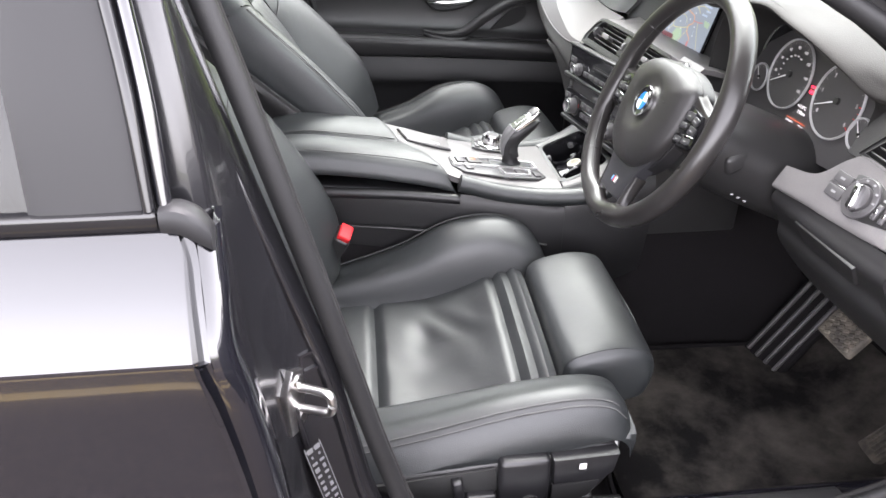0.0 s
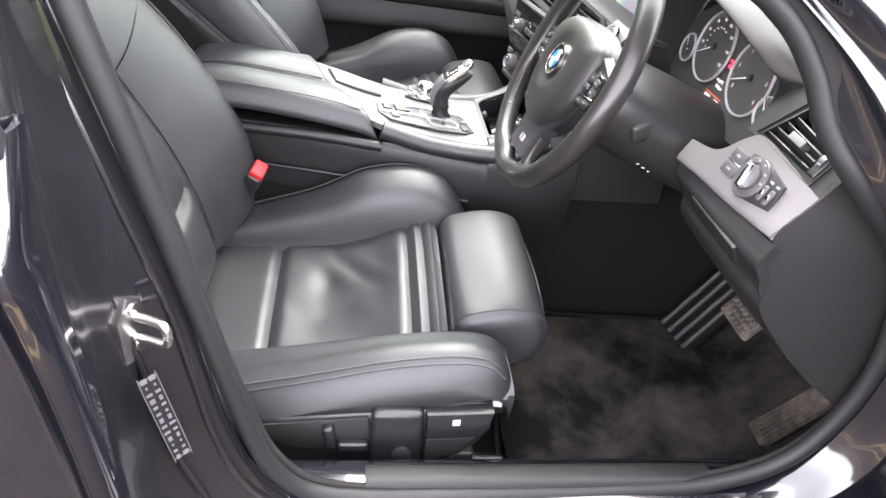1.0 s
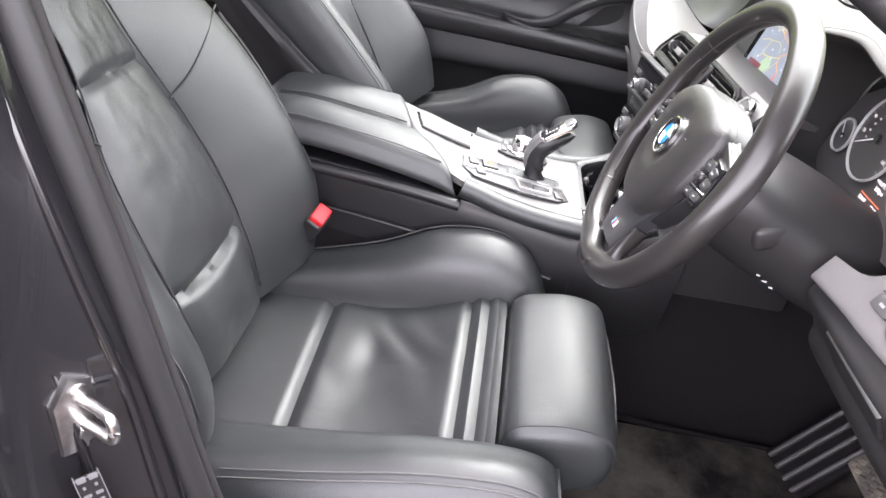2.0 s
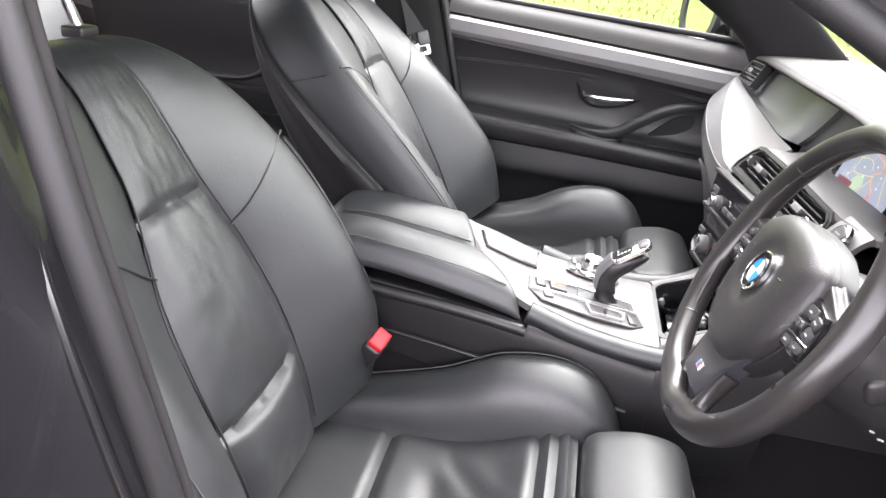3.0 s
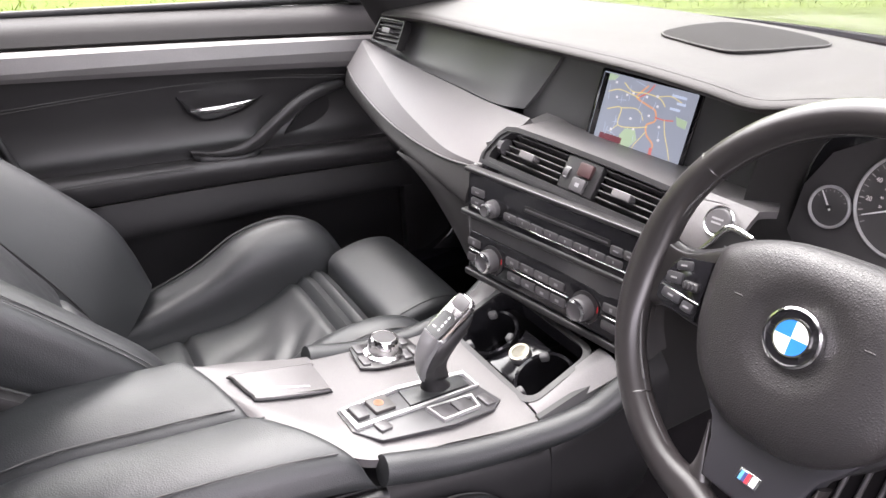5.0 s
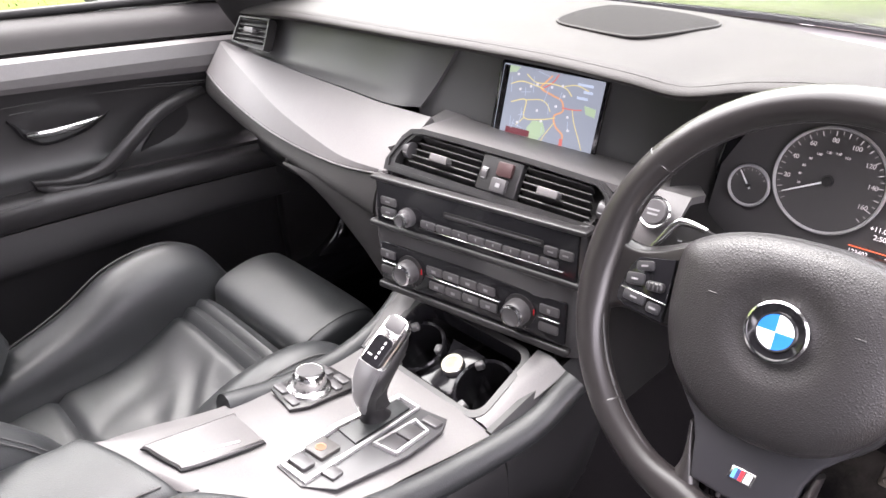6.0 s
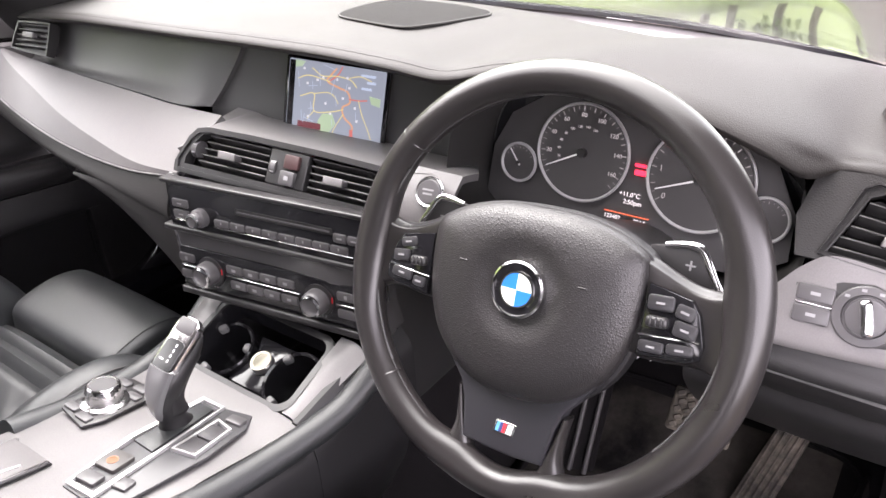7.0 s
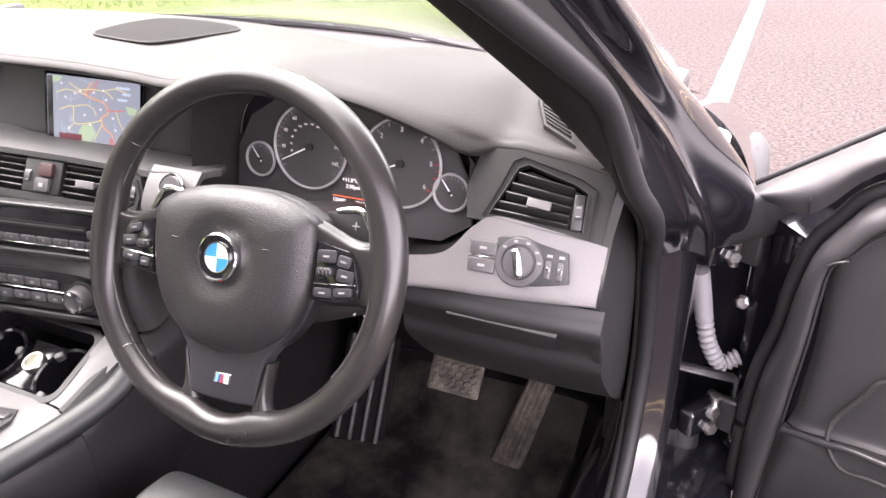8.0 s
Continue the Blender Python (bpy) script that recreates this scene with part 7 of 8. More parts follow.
def speaker_grille():
    pts = [(0.704, 0.050), (0.690, 0.0), (0.682, -0.055), (0.686, -0.080), (0.715, -0.096), (0.76, -0.106), (0.815, -0.112), (0.855, -0.065), (0.878, 0.0), (0.872, 0.065), (0.81, 0.082), (0.745, 0.072)]
    p = curve_through([(x, y, 0) for x, y in pts], 60, True)[:, :2]
    mid = np.array((0.78, -0.01))
    rings = [[(*(mid + (q - mid) * k), dash_height(*(mid + (q - mid) * k)) + h) for q in p] for k, h in ((1.0, -0.008), (1.0, 0.0012), (0.8, 0.0022), (0.5, 0.003), (0.1, 0.003))]
    link_mesh("speaker_grille", np.array(rings).reshape(-1, 3), grid_faces(5, 60, True) + [tuple(4 * 60 + j for j in range(60))], GRILLE, dash, "dark perforated speaker grille")
    tube("grille_rim", [(x, y, dash_height(x, y) + 0.0006) for x, y in p], 0.0016, DASHTOP, dash, 80, 8, closed=True)


GRILLE = material("speaker_mesh", (0.024, 0.0235, 0.023), 0.95, spec=0.1, bump=1.0, bump_scale=700, kind="cells")
speaker_grille()


# ---------------------------------------------------------------- fittings of the steering wheel
def wheel_fittings():
    m = WM
    e = part("emblem", lathe([(0.0225, 0), (0.0225, 0.003), (0.0205, 0.0042), (0.0195, 0.0035), (0.0, 0.0035)], 48), PIANO, wheel, "round badge with blue and white quarters", m=at(m, 0, 0, 0.0205))
    part("badge_rim", lathe([(0.0228, 0), (0.0228, 0.004), (0.0212, 0.0048), (0.0208, 0.003), (0.0208, 0)], 48), CHROME, e, m=at(m, 0, 0, 0.0205))
    blue, wht = material("badge_blue", (0.015, 0.16, 0.55), 0.3), material("badge_white", (0.78, 0.8, 0.82), 0.25)
    for q in range(4):
        arc = [(0, 0)] + [(0.0132 * math.cos(radians(90 * q + 90 * k / 10)), 0.0132 * math.sin(radians(90 * q + 90 * k / 10))) for k in range(11)]
        part("badge_quarter", prism(arc, 0.0008), blue if q in (1, 3) else wht, e, m=at(m, 0, 0, 0.0240))
    part("badge_ring", lathe([(0.0143, 0), (0.0143, 0.001), (0.0131, 0.001), (0.0131, 0)], 40), CHROME, e, m=at(m, 0, 0, 0.0240))
    b = part("trim_badge", prism([(-0.0105, -0.0055), (0.0085, -0.0055), (0.0105, 0.0055), (-0.0085, 0.0055)], 0.0014, 0.0005), CHROME, wheel, "small badge with blue, red and white stripes", m=at(m, 0.001, -0.1180, 0.0033))
    for k, c in enumerate(((0.12, 0.4, 0.75), (0.05, 0.07, 0.2), (0.7, 0.05, 0.06))):
        part("badge_stripe", prism([(-0.0017, -0.0042), (0.0012, -0.0042), (0.0027, 0.0042), (-0.0002, 0.0042)], 0.0004), material("stripe_colour", c, 0.3), b, m=at(m, -0.0055 + k * 0.0029, -0.1180, 0.0046))
    part("badge_panel", prism([(-0.0005, -0.0042), (0.0045, -0.0042), (0.006, 0.0042), (0.001, 0.0042)], 0.0004), WHITE, b, m=at(m, 0.0032, -0.1180, 0.0046))
    for s in (-1, 1):
        pad = part("button_pad", prism([(s * 0.0945, -0.0275), (s * 0.130, -0.0245), (s * 0.1395, -0.0205), (s * 0.1405, -0.010), (s * 0.134, 0.012), (s * 0.1275, 0.0205), (s * 0.0955, 0.0265), (s * 0.0945, 0.0)][::s], 0.0065, 0.0015), PIANO, wheel, "gloss black button pad on the spoke", m=at(m, 0, 0, -0.001))
        if s > 0:
            keys = ((0.1065, 0.0140, 0.0195, 0.0115, 4), (0.1245, 0.0110, 0.0135, 0.0105, -10), (0.1265, -0.0015, 0.017, 0.0115, -6), (0.1050, -0.0190, 0.0190, 0.0085, 3), (0.1255, -0.0162, 0.0195, 0.0080, 7))
        else:
            keys = ((0.1200, 0.0145, 0.0165, 0.0085, 14), (0.1260, 0.0015, 0.0175, 0.0105, 8), (0.1230, -0.0140, 0.0215, 0.0090, -5), (0.1040, -0.0180, 0.0130, 0.0090, -3))
        for x, y, wd, h, spin in keys:
            bb = button("wheel_button", wd, h, 0.0032, at(m, s * x, y, 0.0045, spin), pad, WHEELBTN)
            bar_mark(at(m, s * x, y, 0.0079, spin), 0.0062, 0.0016, bb)
        rl = part("roller", rounded(0.0165, 0.0085, 0.0075, 0.003), HARD, pad, "ribbed roller switch", m=at(m, s * 0.1062, 0.0002, 0.0075, 4))
        for k in (-1, 0, 1):
            part("roller_rib", rounded(0.0012, 0.0075, 0.0012, 0.0004, 1), WHEELBTN, rl, m=at(m, s * 0.1062 + k * 0.004, 0.0002, 0.0114, 4))
        part("chrome_line", rounded(0.0440, 0.0015, 0.0022, 0.0006, 1), CHROME, pad, "thin chrome line between buttons", m=at(m, s * 0.1155, -0.0100, 0.0058, 5 * s))
        # shift paddles behind the spokes
        pd = part("shift_paddle", prism([(s * 0.080, 0.0515), (s * 0.100, 0.0555), (s * 0.1165, 0.0560), (s * 0.1230, 0.0500), (s * 0.1380, 0.0260), (s * 0.1330, 0.0180), (s * 0.110, 0.018), (s * 0.085, 0.036)][::s], 0.006, 0.0018), HARD, wheel, "shift paddle with silver edge", m=at(m, 0, 0, -0.035))
        edge = [(0.0920, 0.0535), (0.1060, 0.0558), (0.1165, 0.0555), (0.1225, 0.0500), (0.1300, 0.0375), (0.1375, 0.0255), (0.1360, 0.0225)]
        tube("paddle_edge", [m @ Vector((s * x, y, -0.0285)) for x, y in edge], lambda q: 0.0022 + 0.0012 * math.sin(math.pi * min(1, q * 1.1)), CHROME, pd, 30, 8, "satin silver paddle edge", squash=0.7, up=m.to_3x3() @ Vector((0, 0, 1)))
        letters("paddle_sign", "+" if s > 0 else "-", 0.016, MARK, at(m, s * 0.113, 0.0405, -0.0285), pd)
    # seams round the rim
    for a in (38, 142, 222, 297):
        c = radians(a)
        p = m @ Vector((WR * math.cos(c), WR * math.sin(c), 0))
        t = (m.to_3x3() @ Vector((-math.sin(c), math.cos(c), 0))).normalized()
        part("rim_seam", lathe([(0.0148, -0.0009), (0.0152, 0), (0.0148, 0.0009)], 24), WHEEL_LEATHER, wheel, m=facing(p, t, m.to_3x3() @ Vector((0, 0, 1))))
    for a0, a1 in ((150, 218), (-38, 30)):
        pts = [m @ Vector(((WR - 0.0146) * math.cos(radians(a)), (WR - 0.0146) * math.sin(radians(a)), 0.004)) for a in np.linspace(a0, a1, 12)]
        tube("inner_stitch", pts, 0.0012, STITCH, wheel, 40, 6)


wheel_fittings()


def column_stalks():
    st = thing("column_stalk", (0.52, -0.45, 0.8), "short black steering column adjuster knob", "stalk")
    part("knob", rounded(0.04, 0.025, 0.03, 0.008), HARD, st, m=pose(0.535, -0.452, 0.788, 0, -20, 10))
    mk = thing("column_label", (0.549, -0.457, 0.732), "small worn grey symbols on the column shroud", "marking")
    for dx, w in ((-0.012, 0.006), (0.0, 0.008), (0.012, 0.006)):
        bar_mark(facing((0.549 + dx * 0.3, -0.457 - dx, 0.732), (-0.3, -0.9, 0.2)), w * 0.7, 0.002, mk, MARK)


column_stalks()


# ---------------------------------------------------------------- fittings of the console
def console_fittings():
    m = PLATEM
    # lidded tray
    lid = at(m, -0.045, -0.140, 0.0055) @ Matrix.Rotation(radians(-7.1), 4, "X")
    edge = [(-0.026, -0.054), (-0.016, -0.057), (0.020, -0.046), (0.030, -0.036), (0.027, 0.040), (0.020, 0.046), (-0.027, 0.044), (-0.036, 0.038)]
    edge = [tuple(q[:2]) for q in curve_through([(a, b, 0) for a, b in edge], 40, True)]
    tr = part("ash_tray_lid", prism(edge, 0.005, 0.002), SILVER, console, "silver lidded tray", m=lid)
    # Black slab under the lid draws the shaded gap round it.
    part("lid_gap", prism([(1.035 * a, 1.02 * b) for a, b in edge], 0.0022, 0.0006), RUBBER, tr, "dark gap round the lid", m=lid)
    part("lid_pull", rounded(0.003, 0.040, 0.0015, 0.0006, 1), BRIGHT, tr, m=at(lid, 0.015, 0.004, 0.0054, -6))
    # rotary controller
    c = part("rotary_controller", prism([(-0.102, -0.036), (-0.052, -0.042), (-0.044, -0.02), (-0.045, 0.042), (-0.062, 0.052), (-0.100, 0.048), (-0.108, 0.01)], 0.003, 0.001), HARD, console, "chrome rotary media controller with buttons", m=at(m, 0, 0, 0.0))
    for x, y in ((-0.092, -0.028), (-0.064, -0.031), (-0.094, 0.036), (-0.066, 0.04), (-0.088, 0.024), (-0.060, 0.026)):
        button("menu_button", 0.022, 0.011, 0.004, at(m, x, y, 0.002), c)
    part("controller_base", lathe([(0.027, 0), (0.026, 0.004), (0.022, 0.006), (0.0, 0.006)], 40), CHROME, c, m=at(m, -0.075, 0.0, 0.002))
    part("controller_knob", lathe([(0.0205, 0), (0.0205, 0.012), (0.0195, 0.0145), (0.0185, 0.018), (0.0165, 0.0195), (0.0, 0.0185)], 48), CHROME, c, "bright ridged metal knob", m=at(m, -0.075, 0.0, 0.008))
    part("knob_cap", lathe([(0.0145, 0), (0.0145, 0.001), (0.0, 0.0012)], 40), BUTTON, c, m=at(m, -0.075, 0.0, 0.0265))
    # gear selector surround
    sp = part("selector_panel", prism([(0.0, 0.078), (0.035, 0.080), (0.070, 0.090), (0.084, 0.070), (0.092, 0.012), (0.088, -0.075), (0.062, -0.1), (0.022, -0.102)], 0.003, 0.001), SELECTOR, console, "gear selector surround with buttons", m=at(m, 0, 0, -0.0015))
    ring = [(0.024, -0.100), (0.064, -0.096), (0.050, 0.0), (0.037, 0.078), (0.002, 0.076), (0.004, -0.02)]
    frame_ring("chrome_surround", ring, [(0.033 + (x - 0.033) * 0.80, y * 0.95) for x, y in ring], 0.0055, BRIGHT, sp, m, "bright chrome frame")
    part("gaiter", prism([(0.007, 0.068), (0.03, 0.068), (0.044, -0.02), (0.012, -0.02)], 0.004, 0.0015), LEATHER, sp, m=at(m, 0, 0, 0.0))
    bpk = button("parking_brake_button", 0.028, 0.028, 0.005, at(m, 0.029, -0.052, 0.001, 8), sp, PARKB, "parking brake button with orange sign")
    part("sign", lathe([(0.006, 0), (0.006, 0.0004), (0.0045, 0.0004), (0.0045, 0)], 20), AMBER, bpk, m=at(m, 0.029, -0.054, 0.0062))
    button("hold_button", 0.026, 0.016, 0.005, at(m, 0.034, -0.081, 0.001, 8), sp)
    button("camera_button", 0.02, 0.016, 0.004, at(m, 0.066, -0.066, 0.001, 12), sp)
    ring = [(0.056, -0.006), (0.086, 0.002), (0.077, 0.056), (0.051, 0.059)]
    frame_ring("mode_frame", ring, [(0.0675 + (x - 0.0675) * 0.78, 0.027 + (y - 0.027) * 0.90) for x, y in ring], 0.0058, BRIGHT, sp, m)
    button("mode_button", 0.022, 0.024, 0.005, at(m, 0.066, 0.038, 0.001, 8), sp)
    button("mode_button", 0.022, 0.024, 0.005, at(m, 0.069, 0.012, 0.001, 8), sp)
    button("mode_button", 0.022, 0.014, 0.004, at(m, 0.066, 0.071, 0.001, 8), sp)
    # gear selector
    g = thing("gear_selector", tuple(m @ Vector((0.024, 0.02, 0))), "black gear selector with silver edged grip", "gear lever")
    secs = []
    for x, y, z, w, d in ((0.308, -0.016, 0.612, 0.019, 0.024), (0.304, -0.020, 0.632, 0.0115, 0.015), (0.300, -0.023, 0.655, 0.012, 0.0155), (0.307, -0.024, 0.676, 0.016, 0.019), (0.324, -0.021, 0.691, 0.019, 0.019), (0.345, -0.017, 0.703, 0.018, 0.013), (0.357, -0.015, 0.709, 0.012, 0.007)):
        ax = Vector((0.5 if z > 0.67 else 0.0, 0, 1)).normalized()
        f = Vector((ax.z, 0, -ax.x))
        ring = []
        for k in range(10):
            a = 2 * math.pi * k / 10
            ring.append(tuple(Vector((x, y, z)) + f * d * math.cos(a) + Vector((0, 1, 0)) * w * math.sin(a)))
        secs.append(ring)
    loft("lever_body", secs[:3], DARKTRIM, g, 12, 24, "black leather-look lever boot")
    loft("lever_neck", secs[2:], DARKTRIM, g, 24, 24, "black lever neck")
    blade = []
    for x, z, w, q in ((0.287, 0.640, 0.0015, 0.0), (0.2835, 0.655, 0.006, 0.0), (0.286, 0.672, 0.0115, 0.2), (0.294, 0.688, 0.0145, 0.4), (0.303, 0.700, 0.0155, 0.5)):
        blade.append([(x + 0.006, -0.023 - w - 0.002, z - 0.003), (x, -0.023 - w, z), (x - 0.0015, -0.023, z + 0.001), (x, -0.023 + w, z), (x + 0.006, -0.023 + w + 0.002, z - 0.003)])
    sheet("neck_blade", blade, LEVERM, g, 0.003, 20, 12, toward=(-1, 0, 1), label="satin silver blade down the lever")
    for s in (-1, 1):
        loft("neck_flank", [[(x + dx, y + s * (w * 0.62 + q), z + dz) for dx, dz, q in ((-0.5 * d, 0.0, 0.001), (0.0, 0.004, 0.0062), (0.9 * d, 0.0, 0.003), (0.2 * d, -0.006, 0.0))] for x, y, z, w, d in ((0.306, -0.0225, 0.640, 0.0115, 0.015), (0.303, -0.023, 0.660, 0.0125, 0.0155), (0.312, -0.0235, 0.680, 0.016, 0.018), (0.333, -0.0200, 0.695, 0.0185, 0.016))], DARKTRIM, g, 12, 14)
    gm = facing((0.326, -0.021, 0.7065), (-0.58, -0.05, 0.81), (0.8, 0, 0.6))
    cap = part("grip_cap", prism(round_rect(0.036, 0.068, 0.013, 6), 0.008, 0.003), CHROME, g, "satin silver grip cap", m=at(gm, 0, 0.006, -0.003))
    part("grip_face", prism(round_rect(0.027, 0.036, 0.006, 5), 0.001), PIANO, cap, "gloss black shift pattern face", m=at(gm, 0, -0.006, 0.0045))
    button("park_button", 0.026, 0.017, 0.002, at(gm, 0, 0.029, 0.0045), cap, BUTTON, r=0.004)
    for k in range(4):
        bar_mark(at(gm, 0.004, 0.006 - k * 0.006, 0.0056), 0.0018, 0.0035, cap, WHITE)
    bar_mark(at(gm, -0.006, -0.012, 0.0056), 0.006, 0.0018, cap, WHITE)
    # cup holders
    ch = thing("cup_holder", (0.44, 0, 0.56), "black twin cup holder tray with power socket", "cup holder")
    cm = facing((0.442, 0.004, 0.624), (-0.38, 0, 0.925), (1, 0, 0.4))
    outer, inner = round_rect(0.205, 0.112, 0.022, 6), round_rect(0.188, 0.096, 0.018, 6)
    frame_ring("tray_rim", outer, inner, 0.003, HARD, ch, cm)
    n = len(inner)
    verts = [cm @ Vector((x, y, 0.0)) for x, y in inner] + [cm @ Vector((x * 0.97, y * 0.95, -0.03)) for x, y in inner]
    link_mesh("tray_wall", verts, [(k, (k + 1) % n, n + (k + 1) % n, n + k) for k in range(n)], PIANO, ch)
    # floor of the tray with two wells
    for x in (-0.062, 0.062):
        w = part("cup_well", lathe([(0.036, -0.045), (0.036, 0.012), (0.039, 0.014), (0.041, 0.012), (0.041, -0.05), (0.0, -0.05), (0.0, -0.045)], 32), PIANO, ch, "round black cup well", m=at(cm, x, -0.008, -0.03))
        for a in (20, 140, 260):
            part("cup_grip", rounded(0.009, 0.012, 0.012, 0.003), GRIPM, w, m=at(cm, x + 0.034 * math.cos(radians(a)), -0.008 + 0.034 * math.sin(radians(a)), -0.019, a))
    part("tray_floor", prism(round_rect(0.186, 0.094, 0.018, 6), 0.003), PIANO, ch, m=at(cm, 0, 0, -0.078))
    part("tray_bridge", prism([(-0.03, -0.04), (0.03, -0.04), (0.018, 0.0), (0.03, 0.03), (-0.03, 0.03), (-0.018, 0.0)], 0.012, 0.003), PIANO, ch, m=at(cm, 0, 0.0, -0.036))
    part("power_socket", lathe([(0.015, 0), (0.015, 0.008), (0.0135, 0.010), (0.0105, 0.010), (0.010, 0.002), (0.0, 0.002)], 32), STEEL, ch, "bright ringed twelve volt socket", m=at(cm, 0.004, -0.004, -0.026))
    part("socket_ring", lathe([(0.0142, 0), (0.0142, 0.0015), (0.0105, 0.0015), (0.0105, 0)], 32), SOCKETM, ch, m=at(cm, 0.004, -0.004, -0.0158))


BRIGHT = material("bright_satin_frame", (0.62, 0.62, 0.62), 0.34, metal=0.7, vary=0.05)
SELECTOR = material("grey_selector_panel", (0.05, 0.05, 0.052), 0.42)
LEVERM = material("satin_silver_lever", (0.22, 0.22, 0.225), 0.32, metal=0.6)
PARKB = material("parking_button_grey", (0.05, 0.047, 0.045), 0.45)
AMBER = material("amber_print", (0.3, 0.12, 0.06), 0.5)
GRIPM = material("grey_rubber_grip", (0.1, 0.1, 0.1), 0.5)
SOCKETM = material("pale_socket_ring", (0.5, 0.48, 0.38), 0.35)
console_fittings()


# ---------------------------------------------------------------- pedals and footwell
def footwell():
    br = thing("brake_pedal", (0.80, -0.46, 0.46), "worn rubber brake pedal", "pedal")
    bm_ = facing((0.790, -0.459, 0.480), (-0.80, 0, 0.6), (0.6, 0, 0.8))
    part("pedal_pad", rounded(0.085, 0.062, 0.014, 0.005), RUBBERPAD, br, m=bm_)
    for k in range(5):
        for j in range(6):
            part("stud", rounded(0.011, 0.008, 0.004, 0.0015, 1), RUBBERPAD, br, m=at(bm_, -0.032 + j * 0.0128 + (k % 2) * 0.004, -0.022 + k * 0.011, 0.008, 30))
    tube("pedal_arm", [(0.80, -0.462, 0.49), (0.87, -0.455, 0.55), (0.93, -0.45, 0.68)], 0.011, HARD, br, 16, 10)
    ac = thing("accelerator_pedal", (0.86, -0.52, 0.26), "long ribbed rubber accelerator pedal", "pedal")
    am = facing((0.893, -0.546, 0.345), (-0.90, 0.05, 0.42), (0.07, -0.045, 0.17))
    part("pedal_plate", prism([(-0.026, -0.10), (0.026, -0.10), (0.022, 0.09), (0.014, 0.1), (-0.014, 0.1), (-0.022, 0.09)], 0.012, 0.004), RUBBERPAD, ac, m=am)
    for k in range(5):
        part("rib", rounded(0.0045, 0.16, 0.004, 0.0015, 1), RUBBERPAD, ac, m=at(am, -0.018 + k * 0.009, 0.0, 0.013))
    fr = thing("foot_rest", (0.85, -0.27, 0.3), "ribbed black foot rest beside the tunnel", "foot rest")
    fm_ = facing((0.86, -0.245, 0.335), (-0.75, -0.25, 0.6), (0.66, 0.1, 0.72))
    part("rest_plate", rounded(0.10, 0.20, 0.015, 0.006), CARPET, fr, m=fm_)
    for k in range(4):
        part("rib", rounded(0.008, 0.19, 0.009, 0.003), GREYRIB, fr, "grey rubber rib", m=at(fm_, -0.036 + k * 0.024, 0, 0.011))


GREYRIB = material("grey_rubber_rib", (0.05, 0.047, 0.048), 0.6)
footwell()


def belt_buckle():
    b = thing("belt_buckle", (-0.06, -0.155, 0.5), "black seat belt buckle with red button", "belt buckle")
    m = facing((-0.028, -0.170, 0.557), (0.45, -0.35, 0.82), (-0.6, 0, 0.5))
    part("body", rounded(0.044, 0.03, 0.085, 0.006), HARD, b, m=at(m, 0, 0, -0.045))
    part("red_button", rounded(0.036, 0.024, 0.014, 0.003), RED, b, "bright red release button", m=at(m, 0, 0, 0.0))
    tube("stalk", [tuple(m @ Vector((0, 0, -0.08))), (-0.1, -0.135, 0.43), (-0.12, -0.13, 0.38)], 0.009, HARD, b, 12, 8)


belt_buckle()


